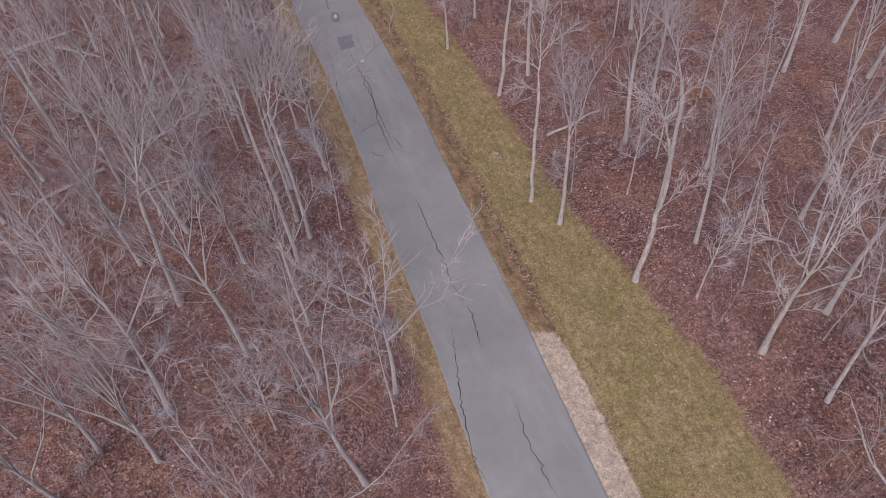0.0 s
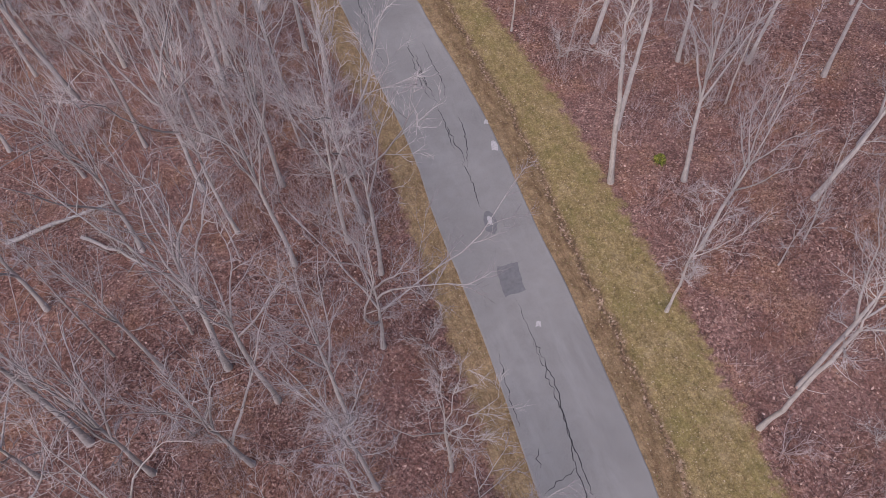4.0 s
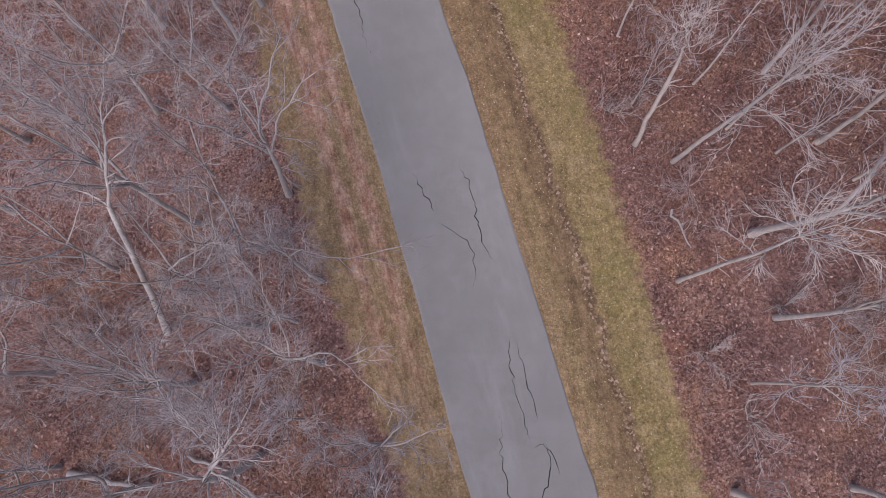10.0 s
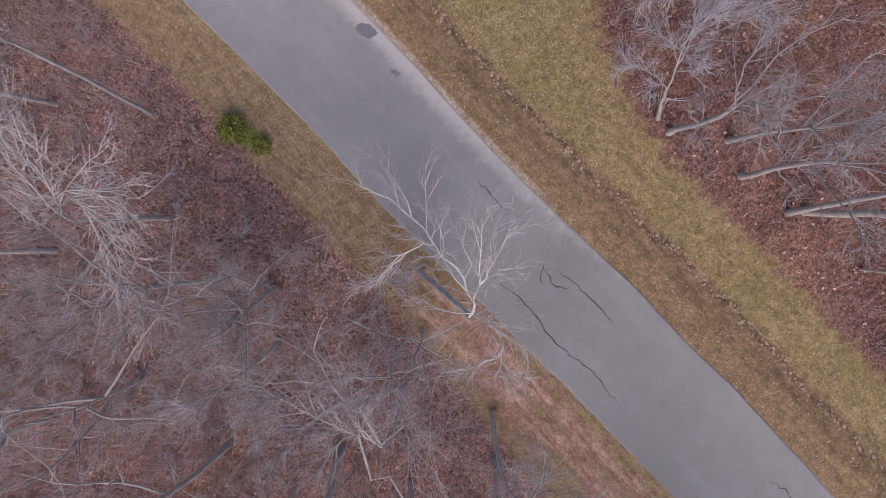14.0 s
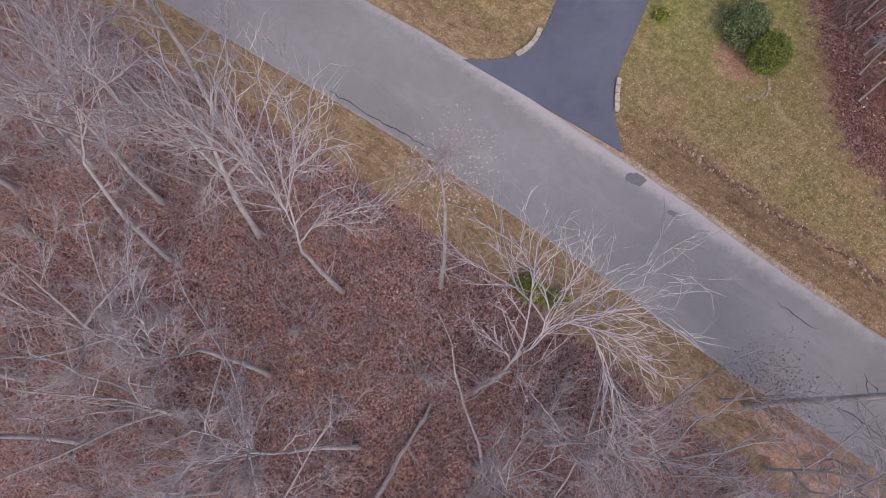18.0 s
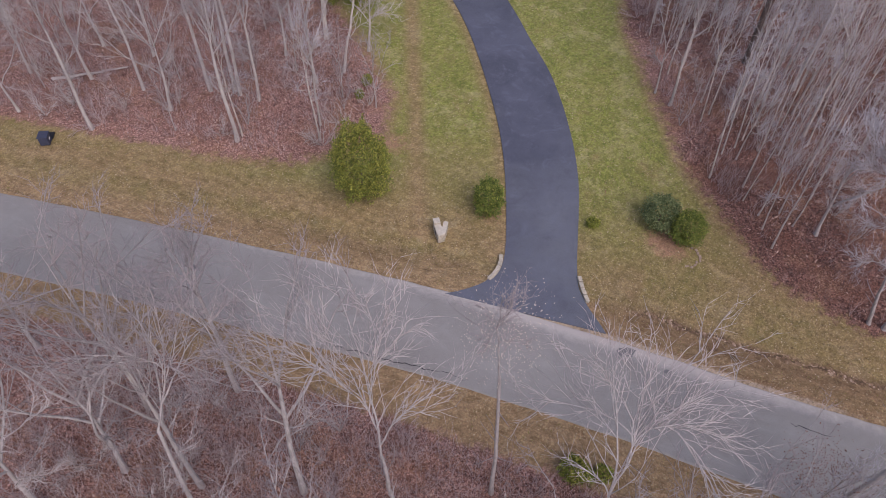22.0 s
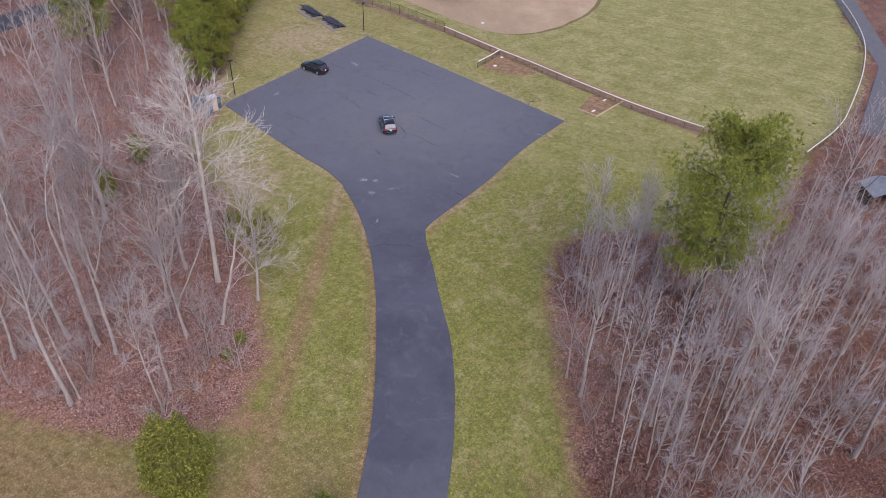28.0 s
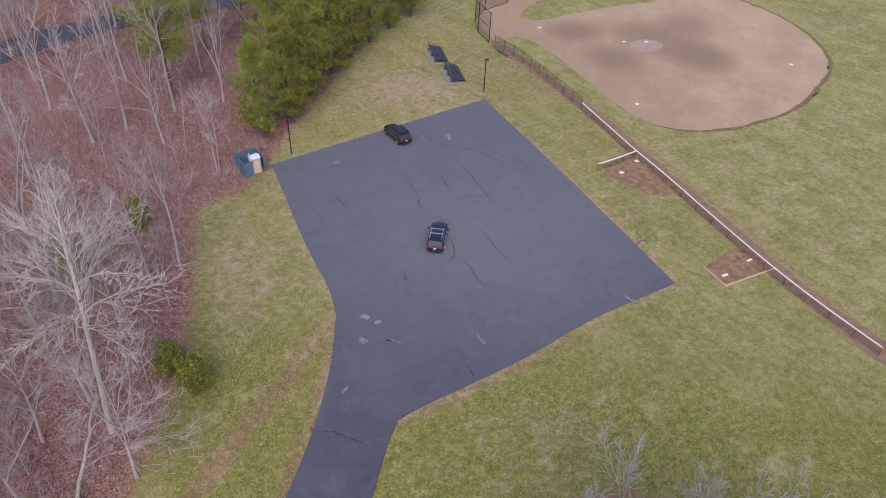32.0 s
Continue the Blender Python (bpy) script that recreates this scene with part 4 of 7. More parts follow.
    return tagged(ob, label or what, "tree", "leafless woodland trees")


# trees with a shape of their own, from the south to the north
shaped_tree("pale", 32.2, 5.0, 0.20, (0.4, 0.5, 13.7), [(-1.9, 0.9, 16.0), (-1.3, -0.9, 21.0), (0.3, 0.9, 22.0), (3.3, 0.7, 19.0), (1.0, 0.4, 23.0), (-2.0, -0.1, 14.0)])
shaped_tree("pale", 40.3, -5.7, 0.26, (0.5, -0.7, 14.5), [(-3.9, 1.2, 21.0), (-2.2, 0.8, 19.0), (1.3, -0.2, 18.0), (1.7, 1.4, 20.0), (3.0, -1.6, 14.0, 9.5), (-2.0, -1.5, 22.0)])
shaped_tree("grey", 44.3, 2.8, 0.25, (-0.4, -0.7, 14.0), [(-3.8, -0.4, 17.0), (-3.8, 1.3, 23.0), (-2.6, -0.0, 22.0), (-0.4, 1.8, 22.0), (-0.2, -2.2, 19.0), (-4.6, -0.4, 22.0)])
shaped_tree("wide", -1.0, -4.9, 0.28, (2.8, -1.9, 15.5), [(0.7, -0.9, 19.0), (3.2, -1.0, 22.0), (5.5, 0.3, 24.0), (6.5, 1.8, 24.0), (8.1, 1.4, 23.0), (7.1, -1.4, 17.0), (8.8, 0.8, 21.0), (2.6, -3.3, 17.0), (7.7, -0.9, 21.0)])
shaped_tree("wide", 9.6, -0.8, 0.22, (-0.7, 1.0, 16.0), [(-4.1, 5.3, 20.0), (-2.8, 6.9, 22.0), (-5.3, 3.3, 18.0), (-1.6, 5.0, 22.0), (-0.4, 4.8, 20.0), (-2.6, 4.0, 21.0)])
shaped_tree("wide", 10.4, 2.1, 0.20, (-0.3, 0.4, 15.0), [(3.4, 3.4, 20.0), (1.5, 3.8, 21.0), (4.0, 1.1, 17.0), (-0.9, 3.1, 21.0), (0.2, 1.4, 21.0), (2.3, 2.0, 19.0)])
shaped_tree("pale", 30.4, 21.9, 0.20, (1.6, 1.1, 14.0), [(0.5, -1.2, 13.0), (-0.6, 2.3, 18.0), (0.0, 1.1, 22.0), (1.8, 1.6, 22.0), (5.1, -0.9, 15.0), (-0.5, 0.2, 21.0)])
shaped_tree("grey", 22.7, 51.6, 0.27, (0.6, 0.3, 14.0), [(-0.7, 1.8, 18.0), (-0.1, 1.2, 20.0), (1.6, 1.6, 21.0), (1.9, -0.1, 18.0), (-2.3, 0.7, 15.0, 11), (-0.8, 2.8, 21.0)])
shaped_tree("pale", 21.6, 45.1, 0.27, (-1.8, -0.9, 17.0), [(-5.1, -0.3, 19.0), (-4.9, -0.5, 22.0), (-3.5, -2.8, 18.0), (-1.7, 0.3, 22.0), (-0.4, -0.9, 22.0), (-2.2, -4.7, 19.0), (-2.4, -3.9, 18.0), (-1.1, 0.4, 23.0)])
shaped_tree("grey", 21.4, 64.1, 0.29, (1.8, 0.3, 15.0), [(2.3, 3.3, 19.0), (3.8, 1.6, 21.0), (2.2, 3.1, 21.0), (5.0, 1.6, 17.0), (5.2, 1.1, 20.0)])
shaped_tree("pale", 9.3, 75.3, 0.15, (0.2, 0.0, 11.8), [(-6.0, -0.5, 13.0, 10.5), (-4.1, 1.3, 17.0), (-3.0, 2.6, 18.0), (1.3, 2.7, 18.0), (-1.3, 0.1, 16.0), (2.1, -0.3, 15.0), (-0.1, 3.2, 20.0)])
shaped_tree("grey", 20.7, 74.6, 0.27, (2.0, 0.9, 13.0), [(0.6, 0.6, 16.0), (1.6, 1.0, 21.0), (0.5, 0.3, 20.0), (3.2, -1.2, 19.0), (-0.4, 0.4, 20.0)])
shaped_tree("pale", 24.2, 58.7, 0.07, (-0.7, 0.0, 2.2), [(-5.5, 1.0, 3.0), (-0.3, 0.8, 6.5), (-1.1, 1.9, 6.0), (0.7, 0.2, 7.0)])
shaped_tree("fan", -9.4, 63.2, 0.25, (0.1, -0.1, 15.5), [(-6.0, 7.4, 20.0), (-3.4, 6.2, 22.0), (-1.3, 4.6, 22.0), (0.5, 8.0, 24.0), (1.7, 7.5, 24.0), (3.3, 4.2, 21.0), (6.0, 6.1, 21.0), (5.8, 1.0, 19.0), (-5.2, 0.9, 17.0), (-4.3, -1.2, 14.0), (2.7, -2.1, 15.0), (-2.3, -2.1, 14.0)])
shaped_tree("pale", -5.8, 57.6, 0.20, (0.1, -0.1, 16.5), [(-4.1, 0.5, 19.0), (-2.5, 1.8, 20.0), (-4.2, -3.2, 15.0), (-2.6, -4.6, 14.0), (-0.7, -2.8, 15.0), (1.4, 0.4, 20.0), (2.5, -1.7, 18.0), (5.6, -3.2, 15.0), (2.0, 1.1, 21.0)])
shaped_tree("wide", -17.0, 57.3, 0.30, (0.3, 1.2, 17.5), [(-5.1, 1.4, 22.0), (-4.3, 3.0, 23.0), (-2.3, 2.1, 22.0), (0.1, 4.5, 24.0), (2.0, 5.5, 24.0), (-3.7, -0.5, 20.0), (-1.2, -3.2, 18.0), (3.2, 1.3, 20.0), (3.9, 2.4, 20.0), (2.0, -4.3, 15.0), (6.4, -1.1, 17.0)])
shaped_tree("grey", -17.5, 60.8, 0.28, (1.1, 2.2, 17.0), [(0.7, 6.8, 24.0), (3.4, 7.3, 24.0), (1.9, 4.8, 23.0), (-0.9, 5.0, 23.0), (4.3, 5.2, 22.0), (-2.5, 3.4, 22.0)])
shaped_tree("grey", -13.4, 77.6, 0.14, (-0.3, 1.0, 17.5), [(-2.2, 5.4, 21.0), (-1.3, 4.0, 21.0), (-0.4, 2.4, 21.0), (1.6, 2.0, 20.0), (0.2, 0.0, 17.0), (-1.5, 2.0, 18.0), (1.6, 1.2, 19.0)])
shaped_tree("wide", -25.1, 80.4, 0.27, (1.6, 0.7, 16.5), [(-1.0, 6.1, 22.0), (1.7, 4.0, 23.0), (3.2, 4.8, 24.0), (5.1, 4.9, 24.0), (5.5, 3.1, 22.0), (-0.4, 1.6, 20.0), (-1.7, -0.1, 19.0), (5.4, 0.7, 20.0), (2.5, -1.5, 17.0), (6.5, -0.9, 19.0)])
shaped_tree("grey", -33.0, 87.9, 0.25, (1.8, 5.6, 15.5), [(0.4, 9.1, 19.0), (3.4, 10.9, 22.0), (-1.6, 9.8, 20.0), (4.4, 8.2, 19.0), (-1.3, 6.1, 17.0), (4.5, 6.5, 17.0), (4.3, 9.3, 21.0)])
shaped_tree("pale", -1.4, 106.0, 0.19, (-0.8, 0.6, 12.8), [(-1.1, 0.6, 18.0), (-2.2, 0.3, 16.0), (-1.5, -0.4, 18.0), (-2.5, 0.4, 18.0)])
shaped_tree("fan2", 1.4, 105.0, 0.17, (1.6, 0.4, 12.3), [(-0.1, -0.2, 15.0), (1.5, -0.7, 18.0), (-0.2, 0.4, 19.0), (1.2, 0.9, 20.0), (3.0, 0.3, 21.0), (-0.7, -3.4, 14.0, 9), (4.6, -3.3, 13.0), (3.4, -1.8, 19.0)])
shaped_tree("fan2", 2.4, 96.2, 0.16, (-0.0, -0.5, 15.5), [(-2.8, 0.4, 15.0), (-2.2, 0.3, 18.0), (-1.3, 1.3, 20.0), (0.4, 1.2, 20.0), (2.1, 0.2, 21.0), (2.5, -1.6, 20.0), (1.1, -2.5, 18.0), (-0.7, -1.7, 15.0), (0.7, -1.2, 21.0)])
shaped_tree("pale", -5.8, 119.6, 0.27, (0.6, -1.3, 20.2), [(-1.3, -0.7, 24.2), (1.1, -1.1, 22.2), (1.3, -4.7, 25.2), (1.0, -6.7, 23.2), (0.1, -3.5, 22.2), (-1.2, -2.8, 19.2, 16.2), (-1.2, -0.9, 21.2, 18.2), (0.8, -3.2, 24.2), (-0.6, -1.2, 25.2)])
shaped_tree("grey", -6.9, 119.8, 0.22, (0.2, 0.9, 13.0), [(-0.4, 1.3, 18.0), (-1.7, -0.6, 15.0), (-0.7, 0.6, 18.0), (0.7, -0.2, 17.0)])
shaped_tree("wide", -36.1, 117.2, 0.19, (0.0, 0.0, 13.5), [(0.3, 6.1, 19.0), (-0.2, 7.3, 20.0), (-3.4, 3.7, 18.0), (2.1, 1.4, 16.0), (-3.0, 6.0, 20.0), (-1.5, 2.3, 17.0), (-2.8, 0.4, 17.0), (2.9, 3.5, 17.0)], bent=[(-0.4, 2.5, 14.0), (-0.8, 1.1, 14.4), (-0.9, -1.1, 14.6), (0.1, -1.1, 15.0), (0.4, -2.5, 15.0), (1.7, -3.6, 15.0)])
shaped_tree("birch", -32.3, 124.4, 0.22, (2.8, -1.7, 18.0), [(1.1, 5.1, 22.0), (2.3, 3.1, 21.0), (4.9, 3.0, 24.0), (5.7, 1.7, 23.0), (5.2, 0.1, 22.0), (1.0, -3.7, 18.0), (2.8, -4.9, 18.0), (4.8, -3.9, 19.0), (-1.1, 0.9, 19.0), (0.2, 1.7, 20.0), (4.2, 1.2, 22.0)])
shaped_tree("wide", -30.7, 113.4, 0.18, (0.0, 0.0, 15.0), [(2.4, 3.4, 20.0), (-1.5, 1.1, 20.0), (0.4, 2.6, 19.0), (3.2, 0.5, 20.0), (4.7, -0.2, 21.0), (1.5, -1.3, 20.0), (3.2, -1.0, 21.0), (-2.1, -0.5, 20.0), (-0.2, -1.2, 20.0)])
shaped_tree("wide", -31.8, 110.2, 0.19, (0.0, 0.0, 15.5), [(-4.7, 2.2, 20.0), (-0.7, 2.7, 21.0), (4.8, 0.6, 20.0), (5.9, -3.1, 18.0), (2.9, -5.8, 18.0), (-0.5, -7.4, 18.0), (-3.0, -1.5, 20.0), (3.0, 2.3, 20.0), (-6.1, -0.1, 19.0), (6.2, -0.8, 21.0)], bent=[(-0.2, -1.2, 17.2), (-0.5, -2.0, 17.0), (-1.2, -2.6, 16.8), (-2.3, -4.9, 15.6)])
shaped_tree("fan2", -47.6, 133.9, 0.19, (0.1, -0.3, 12.8), [(-0.4, 5.7, 18.0), (1.5, 4.2, 22.0), (2.8, 3.6, 23.0), (4.4, 2.3, 22.0), (7.2, 0.5, 22.0), (5.2, 0.0, 18.0), (6.9, -1.7, 20.0), (5.1, -2.0, 18.0), (5.1, -3.9, 19.0), (3.3, -0.0, 18.0), (2.6, -4.6, 17.0), (2.8, -7.0, 14.0), (-0.6, 2.0, 17.0)])
shaped_tree("fan2", -52.2, 144.0, 0.18, (-1.0, -0.2, 12.8), [(-1.5, 6.8, 20.0), (-0.8, 4.5, 22.0), (0.8, 4.5, 22.0), (1.2, 2.9, 22.0), (2.3, 2.1, 22.0), (2.7, 0.5, 21.0), (3.8, -1.5, 17.0), (-4.1, 5.7, 17.0), (0.9, -0.5, 16.0), (-3.6, 2.9, 17.0), (-3.9, 6.7, 20.0)])
shaped_tree("wide", -61.5, 151.5, 0.18, (0.6, 1.7, 13.2), [(-0.1, 5.3, 19.0), (2.2, 4.2, 22.0), (3.8, 3.3, 22.0), (4.4, 1.2, 22.0), (5.3, -0.3, 22.0), (2.9, -0.9, 18.0), (3.9, -2.0, 19.0), (-1.0, 3.5, 18.0), (-1.5, 4.0, 20.0)])
shaped_tree("wide", -55.9, 134.4, 0.18, (-2.1, 0.9, 13.0), [(-2.0, 4.0, 17.0), (-2.3, 2.8, 19.0), (-3.5, 2.6, 22.0), (-3.0, 0.2, 20.0), (-4.1, 1.6, 23.0), (-3.8, -0.4, 22.0), (-0.1, 1.5, 15.0), (-1.3, 3.0, 17.0), (-5.2, 0.8, 22.0)])
shaped_tree("grey", -58.9, 141.2, 0.18, (-0.6, 0.2, 14.0), [(-0.7, 0.6, 22.0), (-0.3, 0.4, 20.0), (-1.0, -1.0, 23.0), (1.1, 0.1, 17.0), (-1.6, -1.8, 20.0), (0.0, 2.4, 22.0)])
shaped_tree("white", -20.6, 191.0, 0.25, (1.5, 2.1, 19.5), [(6.8 * math.cos(2.4 * i - 0.9) * (1 - (i / 19)**2) + 0.9 + 0.05 * i, 6.8 * math.sin(2.4 * i - 0.9) * (1 - (i / 19)**2) + 0.4 + 0.16 * i, 12.4 + 0.62 * i + 1.4 * (i % 3 == 1), 11.0 + 0.5 * i) for i in range(16)] + [(2.0, 3.6, 23.5), (1.0, 3.2, 23.0)])
shaped_tree("grey", -33.7, 189.4, 0.19, (-0.6, -1.6, 14.8), [(1.7, 6.3, 19.8), (3.4, 4.8, 20.8), (4.9, 3.4, 20.8), (4.7, 1.2, 18.8), (6.0, -0.5, 17.8), (0.3, 3.4, 16.8), (3.7, -2.0, 15.8)])
shaped_tree("grey", -35.6, 192.1, 0.19, (-1.1, -1.6, 15.3), [(-0.8, 7.9, 19.3), (1.2, 6.4, 21.3), (2.4, 3.5, 21.3), (2.3, 1.5, 19.3), (-1.8, 2.0, 17.3), (0.5, 3.2, 19.3)])
shaped_tree("grey", -40.7, 197.1, 0.17, (0.2, 1.7, 10.4), [(2.0, 3.9, 13.4), (4.0, 6.1, 15.4), (4.0, 3.9, 14.4), (3.0, 2.2, 12.4)])
shaped_tree("pale", -23.2, 184.8, 0.16, (3.6, 1.2, 9.0), [(9.3, 2.2, 2.6, 3.4), (8.0, 1.3, 4.8, 5.0), (8.6, 2.8, 6.4, 7.0), (4.6, 0.0, 14.3), (6.5, 0.8, 12.0), (2.6, 1.8, 13.0), (3.5, -1.2, 11.5)])
shaped_tree("grey", -33.7, 190.3, 0.20, (0.4, 0.0, 12.8), [(1.6, 14.0, 17.8), (4.5, 15.5, 19.3), (7.2, 15.4, 19.8), (6.7, 9.0, 17.8), (-0.3, 7.1, 15.8), (4.0, 5.6, 17.3)])
shaped_tree("mist", -13.2, 128.9, 0.17, (-1.0, 1.2, 6.5), [(-2.1, 7.3, 14.0), (0.9, 7.9, 16.0), (2.5, 7.5, 19.0), (2.1, 5.0, 18.0), (3.0, 2.6, 14.0), (-1.9, 4.3, 10.0), (-0.3, 1.5, 12.0), (-2.8, 5.9, 12.0), (0.0, 5.3, 16.5), (-1.4, 8.6, 16.0), (-1.6, 5.0, 14.0), (-3.3, 3.5, 8.0), (-0.1, 3.5, 15.0)])

# other trees near the road and the lot
for x, y, h, key in ((34.6, 1.7, 20, "tall_b"), (49.0, -13.8, 22, "pale_a"), (46.6, -1.9, 20, "tall_a"),
                     (52.5, -18.5, 20, "tall_a"), (42.9, 12.5, 21, "tall_b"), (19.0, -15.5, 19, "wide_c"), (11.2, -8.2, 18, "tall_b"), (15.1, -7.4, 11, "slim_a"),
                     (7.9, 9.1, 20, "tall_b"), (2.3, 16.8, 21, "tall_a"), (8.9, 4.5, 23, "pale_b"), (-11.1, -7.9, 20, "tall_a"), (0.5, -16.0, 22, "wide_c"), (-2.0, 4.0, 23, "tall_c")):
    plant(key, x, y, h)
for x, y, h, key in ((41.6, 4.8, 12, "slim_a"), (34.1, 25.3, 22, "tall_a"), (24.9, 31.7, 15, "pale_b"), (28.6, 37.9, 19, "tall_a"),
                     (7.6, 18.2, 16, "pale_b"), (1.1, 35.0, 20, "tall_b"), (-2.1, 38.2, 21, "tall_a"), (-6.0, 23.3, 22, "tall_b"), (1.3, 15.7, 15, "slim_c"), (-1.0, 40.5, 23, "wide_c"),
                     (-9.0, 44.6, 22, "wide_a"), (-16.5, 44.0, 23, "wide_c"), (-17.4, 50.0, 22, "wide_a")):
    plant(key, x, y, h)
for x, y, h, key in ((12.8, 66.0, 14, "slim_a"), (16.8, 76.0, 21, "tall_b"),
                     (24.6, 78.5, 23, "tall_c"), (29.9, 61.1, 22, "tall_a"), (15.1, 83.6, 20, "tall_b"),
                     (-16.4, 82.6, 18, "tall_a"),
                     (-32.2, 77.5, 19, "wide_b"), (-22.8, 93.0, 17, "tall_b"), (9.4, 94.5, 20, "tall_c")):
    plant(key, x, y, h)
for x, y, h, key in ((-9.2, 125.9, 20, "tall_a"), (-9.1, 123.3, 20, "tall_b"), (-12.8, 127.8, 19, "tall_b"), (-43.3, 123.0, 19, "tall_b"),
                     (-36.0, 119.6, 18, "pale_a"), (-45.2, 128.8, 19, "tall_a"),
                     (-42.3, 126.9, 19, "tall_c"), (-53.2, 124.1, 19, "wide_b")):
    plant(key, x, y, h)
for x, y, h, key in ((-60.3, 155.5, 21, "tall_a"), 
                     (-42.2, 127.3, 14, "wide_b"), (-33.5, 120.6, 13, "wide_b"), (-38.1, 183.5, 20, "tall_b"), (-47.7, 195.1, 19, "tall_b"),
                     (-32.1, 177.8, 15, "slim_c"), (-32.8, 187.2, 17, "tall_b"), (-30.6, 179.6, 13, "pale_b"), (-18.6, 185.9, 14, "wide_c")):
    plant(key, x, y, h)
for x, y, h, key in ((-30.6, 198.6, 14, "tall_b"), (-26.1, 209.0, 22, "wide_b"), (-37.3, 183.8, 15, "slim_c"), (-14.0, 210.6, 16, "tall_b"), (-8.5, 227.9, 12, "slim_c"), (-23.6, 239.1, 17, "wide_c"), (-8.8, 227.9, 12, "pale_b"),
                     (5.8, 152.4, 14, "slim_c"), (-1.6, 156.5, 16, "tall_b"), (10.6, 148.6, 19, "tall_b"), (-1.0, 158.8, 13, "slim_b")):
    plant(key, x, y, h)


def woods(x, y):
    x, y = np.atleast_1d(np.array(x, float)), np.atleast_1d(np.array(y, float))
    off, n, lawn_in, lawn_d, grass, drive = masks(x, y)
    return (grass < 0.2) & ~lawn_in & (np.abs(off) > ROAD_HALF + 2)


# open forest floor, where no tree stands: x, y, radius
GLADES = [(-44, 142, 4), (-48, 149, 4.5), (-41, 136, 4), (-52, 156, 4.5), (0.4, 113.9, 5), (-29, 176, 4), (-33, 181, 4), (-50.9, 137.1, 5), (-55.1, 130.2, 5), (-48.3, 139.8, 3.5), (-42.5, 131.7, 3), (17.3, 60.9, 6), (14.7, 70.0, 4), (21.9, 54.4, 5), (-1.1, 100.6, 4), (-2.7, 109.1, 3), (-4.5, 113.0, 5), (-0.9, 97.7, 4.5), (-5.2, 116.5, 5), (28.5, 26.6, 5), (36.2, 17.8, 4), (18.6, 50.3, 3), (13.6, 69.8, 5), (-31.1, 117.9, 2.5), (-38.3, 114.4, 3), (37.4, -2.2, 4), (35.2, 9.9, 2.5), (18.9, 55.2, 5), (13.8, 69.7, 4), (-27.1, 76.0, 4), (-15.3, 60.1, 3.5)]


BEYOND = []


def fill(keys, count, gap, rng, box, hs=(0.8, 1.15), near=PLACED):
    """Trees at random in the box, in the woods along the road and the lot."""
    done = 0
    for _ in range(count * 12):
        if done >= count:
            break
        x, y = rng.uniform(box[0], box[1]), rng.uniform(box[2], box[3])
        if not woods(x, y)[0] or keys is not SLIM and any((x - a)**2 + (y - b)**2 < r * r for a, b, r in GLADES) or any((x - a)**2 + (y - b)**2 < gap * gap for a, b in near):
            continue
        key = keys[int(rng.integers(len(keys)))]
        base_h = BASE_H[key]
        off = road_offset(np.array([x]), np.array([y]))[0][0]
        h, turn = base_h * rng.uniform(*hs), rng.uniform(0, 6.28)
        done += 1
        if (y < -36 or y < 112 and not -47 < off < 38 or 112 <= y < 142 and off > 38 or x < -73 or x < -42 and y > 240 or y > 275):
            near.append((x, y))
            BEYOND.append((key, x, y, h / base_h, turn))
            continue
        plant(key, x, y, h, turn=turn, far=(abs(off) > 22 and y < 145) or abs(off) > 62 or y > 236)


RNG = np.random.default_rng(17)
BIG = ["tall_a", "tall_b", "tall_c", "wide_a", "wide_b", "wide_c", "tall_a", "pale_b", "wide_a"]
SLIM = ["slim_a", "slim_b", "slim_c", "slim_p", "slim_r"]
fill(BIG, 52, 4.8, RNG, (-45, 22, -45, 55))
fill(BIG, 30, 6.5, RNG, (18, 75, -45, 60))
fill(BIG, 58, 5.2, RNG, (-62, -3, 55, 125))
fill(BIG, 46, 5.5, RNG, (0, 52, 55, 140))
fill(BIG, 18, 6.5, RNG, (-90, -40, 112, 180))
fill(["wide_a", "tall_b", "wide_c", "pale_b", "wide_b"], 32, 6.0, RNG, (-90, -8, 176, 300), (0.65, 0.9))
fill(BIG, 14, 6.5, RNG, (-12, 75, 118, 158), (0.75, 1.0))
fill(SLIM, 30, 2.6, RNG, (-40, 20, -35, 60))
fill(SLIM, 26, 2.8, RNG, (15, 65, -35, 60))
fill(SLIM, 26, 2.6, RNG, (-58, 0, 60, 125))
fill(SLIM, 34, 2.8, RNG, (-8, 42, 60, 130))
fill(["slim_p", "slim_q", "slim_p", "slim_a", "slim_c"], 128, 1.3, RNG, (-12, 34, 138, 176), (0.72, 1.05))
fill(["wide_a", "wide_c", "slim_b", "slim_b"], 26, 3.2, RNG, (-58, -16, 176, 212), (0.6, 0.85))
fill(["slim_b", "slim_r"], 36, 3.0, RNG, (-75, -12, 178, 240), (0.75, 1.05))
fill(["slim_p", "slim_q", "slim_r"], 28, 2.2, RNG, (16, 62, 136, 182), (0.8, 1.1))
fill(["tall_a", "tall_b", "wide_a"], 20, 4.0, RNG, (-62, 5, 238, 292), (0.7, 0.95))

